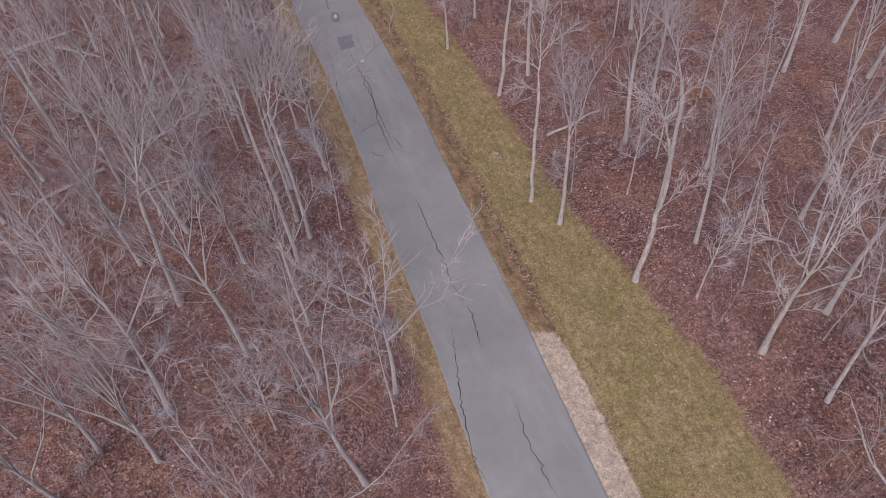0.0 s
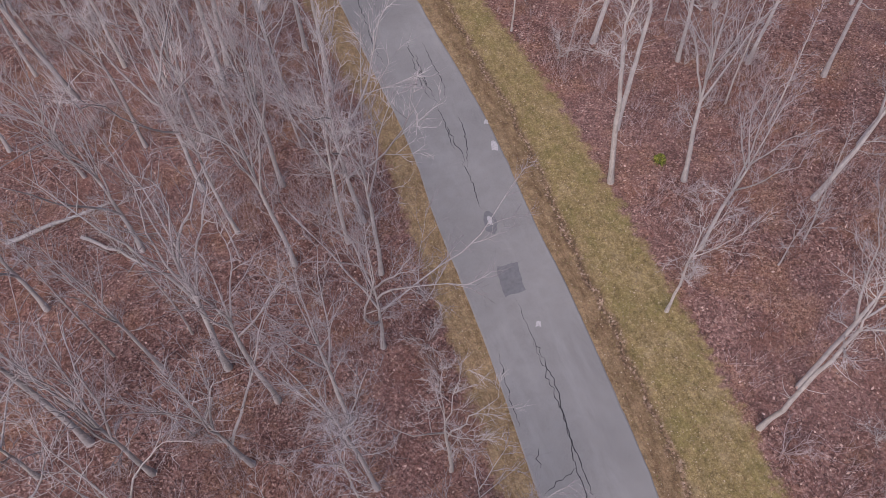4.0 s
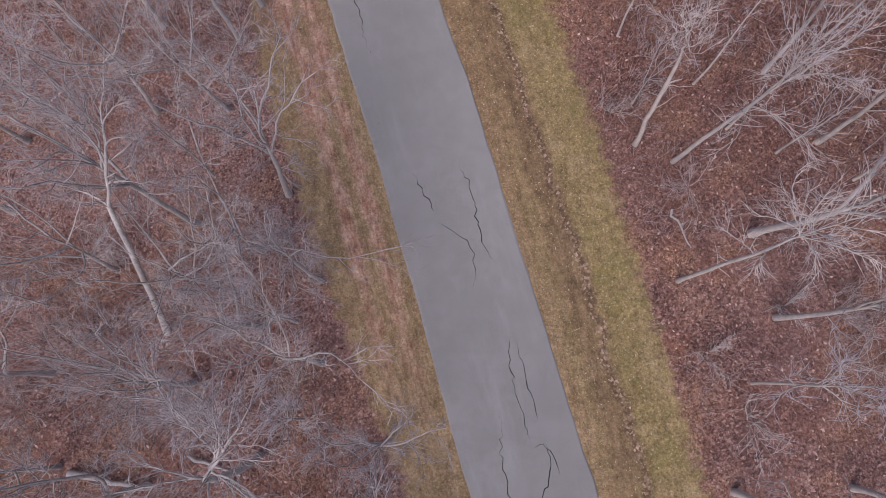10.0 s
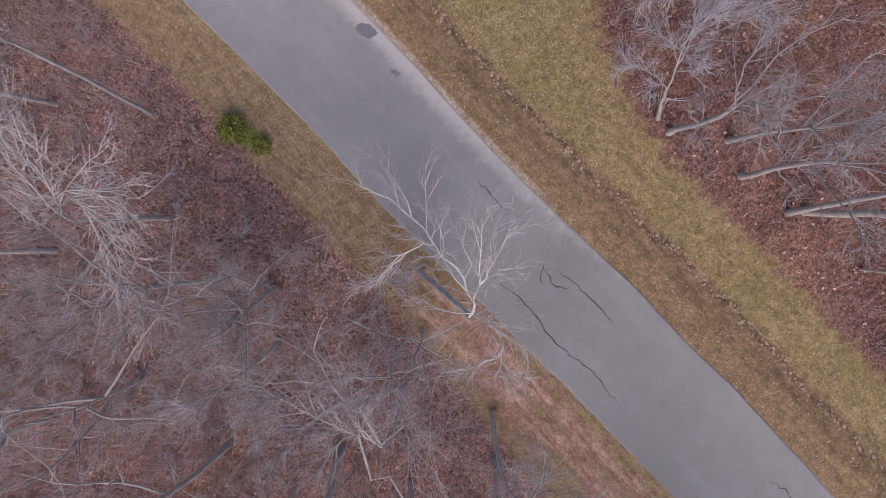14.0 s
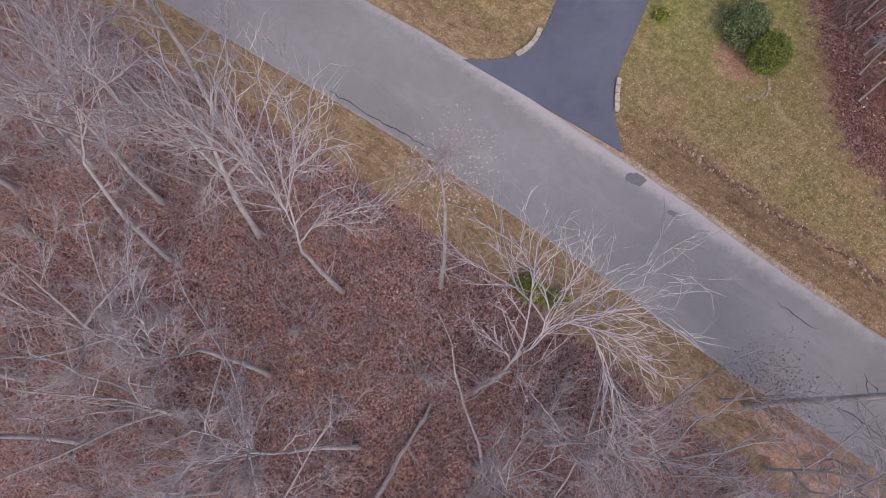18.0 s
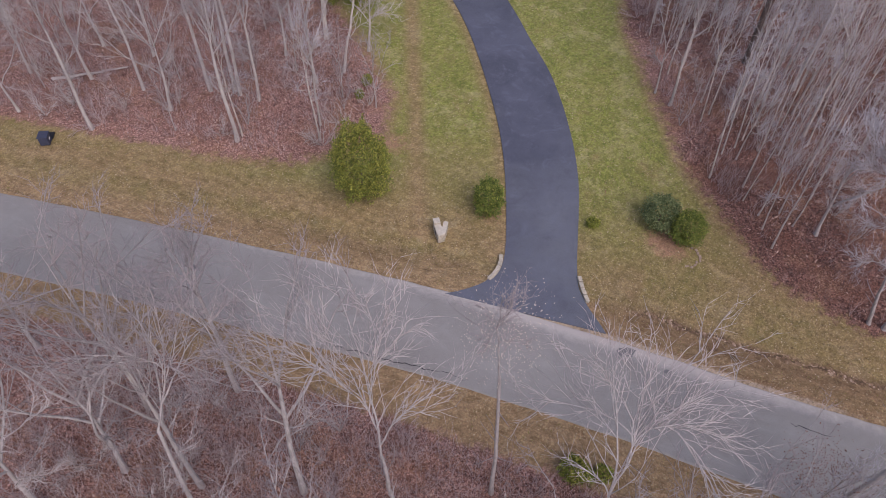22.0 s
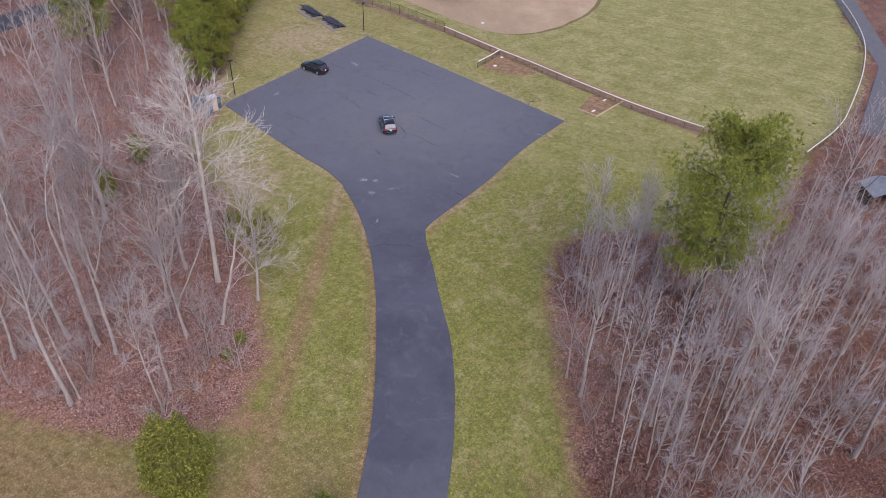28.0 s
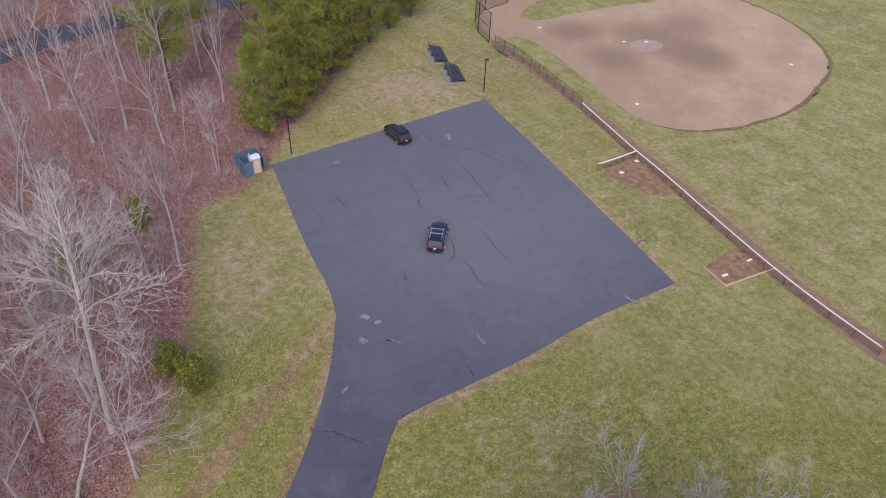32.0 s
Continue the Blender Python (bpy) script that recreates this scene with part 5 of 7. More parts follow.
fill(["wide_a", "wide_c", "tall_b", "wide_b", "tall_a"], 22, 4.6, np.random.default_rng(29), (-84, -47, 122, 176), (0.85, 1.1))
fill(["wide_a", "wide_b", "wide_c", "tall_b"], 20, 4.0, np.random.default_rng(31), (-46, -6, 56, 122), (0.85, 1.05))
fill(["wide_b", "wide_a", "tall_b", "pale_b"], 14, 4.0, np.random.default_rng(33), (-24, 20, -24, 54), (0.85, 1.05))


def sheet(name, verts, tris, material, smooth=False):
    """A mesh from arrays of points and triangles."""
    me = bpy.data.meshes.new(name)
    me.vertices.add(len(verts))
    me.vertices.foreach_set("co", np.asarray(verts, np.float32).ravel())
    t = np.asarray(tris, np.int32)
    me.loops.add(t.size)
    me.loops.foreach_set("vertex_index", t.ravel())
    me.polygons.add(len(t))
    me.polygons.foreach_set("loop_start", np.arange(0, t.size, t.shape[1], dtype=np.int32))
    me.polygons.foreach_set("use_smooth", np.full(len(t), smooth))
    me.update()
    me.materials.append(material)
    return new(name, me)


def build_far_woods():
    """The woods away from the road, as one mass of trunks and limbs."""
    V, F, base = [], [], 0
    for key, x, y, s, turn in BEYOND:
        c, q = s * math.cos(turn), s * math.sin(turn)
        for me in KINDS[key][:2]:
            v = np.empty(len(me.vertices) * 3, np.float32)
            me.vertices.foreach_get("co", v)
            v = v.reshape(-1, 3)
            V.append(np.stack([x + c * v[:, 0] - q * v[:, 1], y + q * v[:, 0] + c * v[:, 1], s * v[:, 2]], 1))
            F += [[base + i for i in p.vertices] for p in me.polygons]
            base += len(v)
    me = bpy.data.meshes.new("far_woods")
    me.from_pydata(np.concatenate(V).tolist(), [], F)
    me.materials.append(M_LIMB)
    tagged(new("far_woods", me), "leafless grey woods away from the road", "woods", kind="stuff")


build_far_woods()


# ---- bare shrubs under the trees ----
def grow_shrub(seed, stems, h, lean):
    """Crooked stems from one root, each with side branches and fine twigs."""
    rng = np.random.default_rng(seed)
    LV, LF, CV, CF = [], [], [], []
    for i in range(stems):
        az, el = i * 2.4 + rng.normal(0, 0.5), 1.57 - lean * rng.uniform(0.3, 1.3)
        d = np.array((math.cos(az) * math.cos(el), math.sin(az) * math.cos(el), math.sin(el)))
        ln = h * rng.uniform(0.6, 1.15)
        path = limb_path(np.array((d[0] * 0.1, d[1] * 0.1, -0.12)), d, ln, 6, rng, 0.14, 0.05)
        r = rng.uniform(0.024, 0.042)
        tube(LV, LF, path, [r * (1 - 0.13 * k) for k in range(6)] + [0], 4)
        for b in range(7):
            w = 1 + 4.9 * (b + rng.uniform(0, 0.9)) / 7
            j = min(5, int(w))
            p = path[j] + (path[j + 1] - path[j]) * (w - j)
            bd = path[j + 1] - path[j]
            bp = limb_path(p, turned(bd / np.linalg.norm(bd), rng.uniform(0.4, 0.95), rng), ln * rng.uniform(0.2, 0.45), 3, rng, 0.16, 0.06)
            tube(CV, CF, bp, [0.019, 0.015, 0.011, 0], 3)
            for c in range(4):
                q = bp[c % 3] + (bp[c % 3 + 1] - bp[c % 3]) * rng.uniform(0, 1)
                way = turned((bp[-1] - bp[0]) / np.linalg.norm(bp[-1] - bp[0]), rng.uniform(0.3, 0.9), rng)
                tube(CV, CF, [q, q + way * rng.uniform(0.35, 0.9)], [0.012, 0], 3)
    return (LV, LF), (CV, CF)


SHRUBS = []
for seed, stems, h, lean, bark_m, twig_m in ((81, 6, 4.2, 0.6, M_PALE, M_TWIG_PALE), (82, 8, 3.2, 0.8, M_LIMB, M_TWIG_PALE), (83, 5, 5.5, 0.4, M_LIMB, M_TWIG), (84, 9, 2.8, 0.9, M_SAPLING, M_SAPLING)):
    l, c = grow_shrub(seed, stems, h, lean)
    SHRUBS.append((tree_mesh("stem", l, bark_m), tree_mesh("crown", c, twig_m)))


def fill_shrubs(count, gap, rng, box):
    done = []
    for _ in range(count * 10):
        if len(done) >= count:
            break
        x, y = rng.uniform(box[0], box[1]), rng.uniform(box[2], box[3])
        if not woods(x, y)[0] or any((x - a)**2 + (y - b)**2 < gap * gap for a, b in done):
            continue
        done.append((x, y))
        ob = new("bare_shrub")
        s = rng.uniform(0.7, 1.2)
        ob.matrix_world = Matrix.Translation((x, y, 0)) @ Matrix.Rotation(rng.uniform(0, 6.28), 4, "Z") @ Matrix.Diagonal((s, s, s, 1))
        for name, me in zip(("stem", "crown"), SHRUBS[int(rng.integers(4))]):
            new(name, me).parent = ob
        tagged(ob, "many-stemmed leafless shrub in the leaf litter", "shrub", "bare shrubs under the trees")


SHRUB_RNG = np.random.default_rng(37)
fill_shrubs(110, 1.5, SHRUB_RNG, (-74, -28, 112, 168))
fill_shrubs(55, 1.8, SHRUB_RNG, (-42, -2, 50, 112))
fill_shrubs(45, 1.8, SHRUB_RNG, (-25, 18, -20, 50))
fill_shrubs(40, 2.0, SHRUB_RNG, (0, 40, 20, 118))
fill_shrubs(50, 1.8, SHRUB_RNG, (-52, -8, 172, 226))
fill_shrubs(44, 1.6, SHRUB_RNG, (-10, 50, 130, 172))


# ---- undergrowth and fallen leaves ----
def scatter(count, rng, box, keep):
    x = rng.uniform(box[0], box[1], count)
    y = rng.uniform(box[2], box[3], count)
    ok = keep(x, y)
    return x[ok], y[ok]


def near_walk(x, y):
    off, _ = road_offset(x, y)
    return (np.abs(off) < 52) | (y > 150)


def build_undergrowth():
    rng = np.random.default_rng(71)
    x, y = scatter(16000, rng, (-85, 72, -38, 270), lambda a, b: woods(a, b) & near_walk(a, b))
    dense = np.array([noise.noise((a * 0.07, b * 0.07, 3.3)) for a, b in zip(x, y)])
    ok = dense > rng.uniform(-0.55, 0.25, len(x))
    x, y = x[ok], y[ok]
    stems = 7
    n = len(x) * stems
    px = np.repeat(x, stems) + rng.normal(0, 0.12, n)
    py = np.repeat(y, stems) + rng.normal(0, 0.12, n)
    h = np.repeat(rng.uniform(0.5, 2.6, len(x)), stems) * rng.uniform(0.5, 1.1, n)
    tx = px + rng.normal(0, 0.45, n) * h
    ty = py + rng.normal(0, 0.45, n) * h
    r = 0.013
    base = [np.stack([px + r * math.cos(a), py + r * math.sin(a), np.full(n, -0.1)], 1) for a in (0, 2.1, 4.2)]
    verts = np.stack([*base, np.stack([tx, ty, h], 1)], 1).reshape(-1, 3)
    i = np.arange(n)[:, None] * 4
    tris = np.concatenate([i + (0, 1, 3), i + (1, 2, 3), i + (2, 0, 3)])
    tagged(sheet("undergrowth", verts, tris, M_BRUSH), "thin bare brush stems on the forest floor", "undergrowth", kind="stuff")


build_undergrowth()


def build_thin_brush():
    """Grey saplings and brambles, thickest in the woods west of the lot and in the thicket."""
    rng = np.random.default_rng(74)
    keep = lambda a, b: woods(a, b) & (((b > 172) & (a < 6) & (a > -62) & (b < 262)) | ((b > 142) & (b < 180) & (a > -9)))
    x, y = scatter(7000, rng, (-62, 40, 142, 262), keep)
    x2, y2 = scatter(34000, rng, (-68, 60, -36, 160), lambda a, b: woods(a, b) & (np.abs(road_offset(a, b)[0]) < 36))
    dense = np.array([noise.noise((a * 0.11, b * 0.11, 7.7)) for a, b in zip(x2, y2)]) + np.where(road_offset(x2, y2)[0] < 0, 0.14, 0.02)
    ok = dense > rng.uniform(-0.1, 0.6, len(x2))
    x, y = np.append(x, x2[ok]), np.append(y, y2[ok])
    x3, y3 = scatter(6500, rng, (-76, -28, 112, 170), woods)
    x, y = np.append(x, x3), np.append(y, y3)
    stems = 7
    n = len(x) * stems
    px, py = np.repeat(x, stems) + rng.normal(0, 0.2, n), np.repeat(y, stems) + rng.normal(0, 0.2, n)
    h = np.repeat(rng.uniform(0.8, 3.4, len(x)), stems) * rng.uniform(0.5, 1.1, n)
    tx, ty = px + rng.normal(0, 0.38, n) * h, py + rng.normal(0, 0.38, n) * h
    r = 0.016
    base = [np.stack([px + r * math.cos(a), py + r * math.sin(a), np.full(n, -0.1)], 1) for a in (0, 2.1, 4.2)]
    verts = np.stack([*base, np.stack([tx, ty, h], 1)], 1).reshape(-1, 3)
    i = np.arange(n)[:, None] * 4
    tagged(sheet("thin_brush", verts, np.concatenate([i + (0, 1, 3), i + (1, 2, 3), i + (2, 0, 3)]), M_SAPLING), "grey bare saplings and brambles between the trees", "brush", kind="stuff")


build_thin_brush()

k = Mat("dead_leaves", 0.85)
M_LEAF = k.done(k.ramp(k.island(), (0.0, (0.10, 0.045, 0.035)), (0.4, (0.24, 0.12, 0.085)), (0.75, (0.37, 0.22, 0.165)), (1.0, (0.64, 0.46, 0.36))))
k = Mat("lawn_leaves", 0.85)
M_LEAF_PALE = k.done(k.ramp(k.island(), (0.0, (0.18, 0.10, 0.05)), (0.6, (0.38, 0.27, 0.15)), (1.0, (0.58, 0.47, 0.33))))


def leaf_quads(x, y, size, lift, rng):
    n = len(x)
    a = rng.uniform(0, 6.28, n)
    s = size * rng.uniform(0.6, 1.3, n)
    tilt = rng.normal(0, 0.35, (n, 2))
    corners = []
    for u, v in ((1, 0), (0, 0.55), (-1, 0), (0, -0.55)):
        dx = s * (u * np.cos(a) - v * np.sin(a))
        dy = s * (u * np.sin(a) + v * np.cos(a))
        corners.append(np.stack([x + dx, y + dy, lift + np.abs(tilt[:, 0]) * s * 0.5 + tilt[:, 0] * dx + tilt[:, 1] * dy], 1))
    verts = np.stack(corners, 1).reshape(-1, 3)
    return verts, np.arange(n)[:, None] * 4 + (0, 1, 2, 3)


def build_leaves():
    rng = np.random.default_rng(72)
    x, y = scatter(150000, rng, (-80, 62, -36, 245), lambda a, b: woods(a, b) & near_walk(a, b))
    tagged(sheet("fallen_leaves", *leaf_quads(x, y, 0.125, 0.10, rng), M_LEAF), "brown and tan fallen leaves under the trees", "fallen leaves", kind="stuff")

    def lawn(a, b):
        off, n, li, ld, grass, drive = masks(a, b)
        paved = inside(LOT_EDGE, a, b) | inside(np.vstack([DRIVE_WEST, DRIVE_EAST[::-1]]), a, b) | (np.abs(off) < ROAD_HALF + 0.2)
        return (grass > 0.6) & ~paved & (rng.uniform(0, 1, len(a)) < np.exp(-np.minimum(ld, np.abs(off - 7)) / 5) + 0.12) & ((np.abs(off) < 40) | (b > 150))
    x, y = scatter(170000, rng, (-72, 60, -36, 225), lawn)
    tagged(sheet("leaves_on_grass", *leaf_quads(x, y, 0.072, 0.02, rng), M_LEAF_PALE), "pale dry leaves scattered on the grass", "fallen leaves", kind="stuff")


build_leaves()


def build_tufts():
    rng = np.random.default_rng(73)

    def keep(a, b):
        off, n, li, ld, grass, drive = masks(a, b)
        paved = inside(LOT_EDGE, a, b) | inside(np.vstack([DRIVE_WEST, DRIVE_EAST[::-1]]), a, b) | (np.abs(off) < ROAD_HALF + 0.15)
        return (grass > 0.55) & ~paved & ((np.abs(off) < 15) | (li & (a < 56)))
    x, y = scatter(230000, rng, (-72, 56, -34, 250), keep)
    n = len(x)
    lean = rng.normal(0, 0.5, (n, 2))
    h = rng.uniform(0.03, 0.10, n)
    a = rng.uniform(0, 6.28, n)
    w = rng.uniform(0.02, 0.06, n)
    v = np.stack([np.stack([x - w * np.cos(a), y - w * np.sin(a), np.full(n, -0.03)], 1), np.stack([x + w * np.cos(a), y + w * np.sin(a), np.full(n, -0.03)], 1),
                  np.stack([x + lean[:, 0] * 0.16, y + lean[:, 1] * 0.16, h], 1)], 1).reshape(-1, 3)
    k = Mat("grass_blades", 0.9)
    m = k.done(k.ramp(k.island(), (0.0, (0.13, 0.115, 0.03)), (0.4, (0.215, 0.185, 0.05)), (0.8, (0.35, 0.27, 0.11)), (1.0, (0.48, 0.37, 0.19))))
    tagged(sheet("grass_tufts", v, np.arange(n)[:, None] * 3 + (0, 1, 2), m), "short winter grass tufts, green and straw-coloured", "grass", kind="stuff")


build_tufts()


# ---- evergreens ----
def leafy(points, size, rng, up=0.3):
    """Small leaves, one diamond each, at the points."""
    n = len(points)
    nrm = rng.normal(size=(n, 3)) + (0, 0, up)
    nrm /= np.linalg.norm(nrm, axis=1)[:, None]
    u = np.cross(nrm, rng.normal(size=(n, 3)))
    u /= np.linalg.norm(u, axis=1)[:, None]
    v = np.cross(nrm, u)
    s = (size * rng.uniform(0.6, 1.3, n))[:, None]
    c = np.asarray(points)
    verts = np.stack([c + u * s, c + v * s * 0.5, c - u * s, c - v * s * 0.5], 1).reshape(-1, 3)
    return verts, np.arange(n)[:, None] * 4 + (0, 1, 2, 3)


def needle_tufts(centres, length, per, rng):
    """Tufts of pointed needles that fan upwards and outwards."""
    n = len(centres)
    c = np.repeat(np.asarray(centres), per, 0)
    d = rng.normal(size=(n * per, 3)) + (0, 0, 0.55)
    d /= np.linalg.norm(d, axis=1)[:, None]
    w = np.cross(d, rng.normal(size=(n * per, 3)))
    w /= np.linalg.norm(w, axis=1)[:, None]
    ln = (length * rng.uniform(0.6, 1.2, n * per))[:, None]
    verts = np.stack([c - w * ln * 0.065, c + w * ln * 0.065, c + d * ln], 1).reshape(-1, 3)
    return verts, np.arange(n * per)[:, None] * 3 + (0, 1, 2)


def trunk_part(h, r, parent, material, name="trunk", lean=(0, 0)):
    V, F = [], []
    pts = [np.array((lean[0] * u, lean[1] * u, -0.2 + (h + 0.2) * u)) for u in np.linspace(0, 1, 6)]
    tube(V, F, pts, [r * (1.3 - u) for u in np.linspace(0, 1, 6)], 8)
    return link_mesh(name, V, F, material, parent, smooth=True)


def round_shrub(x, y, h, w, material, seed, label, count=2600, size=0.13, cone=0.0):
    rng = np.random.default_rng(seed)
    ob = new("evergreen_shrub")
    ob.location = (x, y, 0)
    trunk_part(h * 0.5, 0.09, ob, M_DARKBARK)
    d = rng.normal(size=(count, 3))
    d /= np.linalg.norm(d, axis=1)[:, None]
    lump = np.array([noise.noise(Vector(v) * 2.1 + Vector((seed, 0, 0))) for v in d])
    fine = np.array([noise.noise(Vector(v) * 5.5 + Vector((0, seed, 0))) for v in d])
    r = (1 + 0.34 * lump + 0.30 * fine) * rng.uniform(0.35, 1.0, count)**0.3
    p = d * r[:, None] * (w / 2, w / 2, h / 2)
    p[:, 2] += h * 0.52
    p[:, :2] *= (1 - cone * np.clip(p[:, 2:3] / h, 0, 1))
    p = p[p[:, 2] > 0.12]
    v, f = leafy(p, size, rng)
    crown = sheet("crown", v, f, material)
    crown.parent = ob
    return tagged(ob, label, "shrub", "evergreen shrubs on the lawn")


round_shrub(-34.0, 168.9, 8.6, 6.2, M_CEDAR, 5, "large pointed yellow-green evergreen shrub on the lawn", 17000, 0.10, 0.32)
round_shrub(-26.9, 159.5, 3.8, 3.3, M_HOLLY, 6, "small round dark green evergreen beside the driveway", 6500, 0.09, 0.25)
round_shrub(-16.9, 147.5, 3.3, 3.6, M_SPRUCE, 7, "bluish green evergreen bush on a mulch bed", 7000, 0.085, 0.15)
round_shrub(-16.8, 144.7, 3.6, 3.3, M_HOLLY, 8, "bright green evergreen bush on a mulch bed", 6500, 0.085, 0.2)
for i, (x, y, h, w) in enumerate(((-13.4, 193.6, 4.2, 3.0), (-22.8, 181.3, 1.3, 1.2), (-24.8, 180.2, 1.1, 1.0), (-15.6, 196.5, 3.6, 2.8), (-17.9, 219.0, 4.0, 2.6),
                                  (-24.5, 212.0, 5.0, 2.6), (-21.3, 151.6, 0.9, 1.3), (26.3, 47.5, 0.9, 1.2), (-41.0, 138.0, 1.5, 2.2), (-39.6, 136.4, 0.8, 1.5))):
    tagged(round_shrub(x, y, h, w, M_CEDAR, 20 + i, "loose yellow-green bush at the edge of the woods", int(420 * h * w), 0.12, 0.2), group="yellow-green bushes")


def pine(x, y, h, w, material, seed, label, bare=0.35, tufts=900, tuft=0.55):
    """An evergreen with whorled limbs that carry tufts of needles."""
    rng = np.random.default_rng(seed)
    ob = new("pine_tree")
    ob.location = (x, y, 0)
    trunk_part(h * 0.96, 0.2 * h / 15, ob, M_DARKBARK)
    V, F, tips = [], [], []
    limbs = 34
    for i in range(limbs):
        u = bare + (0.97 - bare) * (i + rng.uniform(0, 0.9)) / limbs
        q = (u - bare) / (1 - bare)
        reach = w / 2 * (0.55 + 0.75 * q if q < 0.45 else 1.12 - 0.85 * (q - 0.45) / 0.55) * rng.uniform(0.65, 1.15)
        az = i * 2.4 + rng.normal(0, 0.4)
        el = 0.15 + 0.55 * q
        path = limb_path((0, 0, h * u), np.array((math.cos(az) * math.cos(el), math.sin(az) * math.cos(el), math.sin(el))), reach, 4, rng, 0.10, 0.05)
        tube(V, F, path, [0.07, 0.055, 0.04, 0.025, 0], 4)
        for _ in range(max(4, tufts // limbs)):
            s = rng.uniform(0.3, 1.02) * 4
            j = min(3, int(s))
            c = path[j] + (path[j + 1] - path[j]) * (s - j)
            tips.append(c + rng.normal(0, 0.23, 3) * (1, 1, 0.7) * reach * 0.75 + (0, 0, 0.15))
    link_mesh("limb", V, F, M_DARKBARK, ob)
    v, f = needle_tufts(np.array(tips), tuft, 15, rng)
    crown = sheet("crown", v, f, material)
    crown.parent = ob
    return tagged(ob, label, "pine tree", "pines by the parking lot")


pine(11.0, 154.8, 24.5, 12.8, M_PINE, 91, "tall green pine rising above leafless thicket", 0.42, 6000, 0.36)
for i, (x, y, h, w) in enumerate(((-2.4, 235.0, 12, 5.5), (1.6, 237.5, 13, 6.0), (4.6, 242.0, 12, 6.0), (7.0, 246.5, 14, 6.5), (10.5, 250.5, 13, 6.5), (14.5, 255.5, 14, 6.5),
                                  (18.5, 260.0, 13, 6.5), (23.0, 264.5, 13, 6.0), (28.0, 268.5, 12, 6.0), (1.5, 248.0, 15, 6.5), (6.0, 256.0, 15, 7.0), (12.5, 263.0, 15, 7.0),
                                  (-13.2, 249.4, 13, 9.5), (-7.5, 262.0, 12, 5.0), (20.0, 272.0, 14, 6.5), (-1.0, 268.0, 12, 6.0), (30.0, 277.0, 12, 6.0))):
    pine(x, y, h * 1.12, w * 1.3, M_CEDAR if i % 3 else M_PINE, 100 + i, "bushy yellow-green pine at the edge of the woods", 0.06 if i < 12 else 0.4, 2300, 0.42)

# the tree that keeps its pale leaves
beech = shaped_tree("slim", -46.2, 141.1, 0.16, (0.3, 1.0, 14.5), [(-0.2, 1.3, 23.0), (-1.3, 1.6, 21.0), (0.7, 0.2, 22.0), (-0.4, 0.8, 20.5), (0.7, 0.2, 18.5), (-0.8, 1.2, 19.0), (-0.0, 0.9, 22.0)], label="slender tree with pale dry leaves still on its crown")
rng = np.random.default_rng(8)
pts = np.clip(rng.normal(size=(900, 3)), -1.8, 1.8) * (1.15, 1.15, 1.7) + (0.2, 0.9, 19.2)
v, f = leafy(pts, 0.05, rng)
lv = sheet("dry_leaf", v, f, plain("pale_dry_leaf", (0.62, 0.52, 0.42), 0.8))
lv.parent = beech
lv["kind"] = "stuff"

# the slender oak that keeps some rusty leaves
oak = plant("slim_a", -33.6, 125.6, 12, turn=2.2, label="slender young oak with sparse rusty brown leaves")
pts = np.concatenate([rng.normal(size=(420, 3)) * (0.95, 0.95, 1.1) + c for c in ((0.4, -0.3, 9.6), (1.4, 0.8, 8.2), (-1.0, 0.9, 8.8), (0.8, -1.6, 7.0))])
v, f = leafy(pts, 0.065, rng)
lv = sheet("rusty_leaf", v, f, foliage("rusty_oak_leaves", (0.085, 0.034, 0.022), (0.20, 0.085, 0.05), (0.33, 0.17, 0.11)))
lv.parent = oak
lv["kind"] = "stuff"


# ---- cracks, patches and stains of the road ----
def ribbon(V, F, pts, width, z, rng, taper=True):
    p = smooth_line(pts, 0.35)
    p = p + rng.normal(0, 0.085, p.shape)
    d = np.gradient(p, axis=0)
    d /= np.linalg.norm(d, axis=1)[:, None] + 1e-9
    nrm = np.stack([-d[:, 1], d[:, 0]], 1)
    base = len(V)
    for i in range(len(p)):
        w = width * rng.uniform(0.45, 1.3) * (min(1, 4 * i / len(p), 4 * (len(p) - 1 - i) / len(p)) * 0.85 + 0.15 if taper else 1)
        V.append((*(p[i] + nrm[i] * w / 2), z))
        V.append((*(p[i] - nrm[i] * w / 2), z))
    for i in range(len(p) - 1):
        a = base + 2 * i
        F.append((a, a + 1, a + 3, a + 2))


def road_z(pts):
    off, _ = road_offset(np.array([q[0] for q in pts], float), np.array([q[1] for q in pts], float))
    return 0.04 + 0.05 * (1 - (off / ROAD_HALF)**2)


def crack(pts, width=0.07, name="crack"):
    rng = np.random.default_rng(int(abs(pts[0][0] * 37 + pts[0][1] * 11)))
    V, F = [], []
    ribbon(V, F, pts, width, 0.0, rng)
    off, _ = road_offset(np.array([q[0] for q in V]), np.array([q[1] for q in V]))
    z = np.clip(0.04 + 0.05 * (1 - (off / ROAD_HALF)**2), 0.02, 1) + 0.006
    V = [(q[0], q[1], zz) for q, zz in zip(V, z)]
    F = [f if (np.cross(np.subtract(V[f[1]], V[f[0]]), np.subtract(V[f[2]], V[f[0]]))[2] > 0) else f[::-1] for f in F]
    ob = link_mesh(name, V, F, M_CRACK)
    return tagged(ob, "dark open crack running along the asphalt", "crack", "cracks in the road")


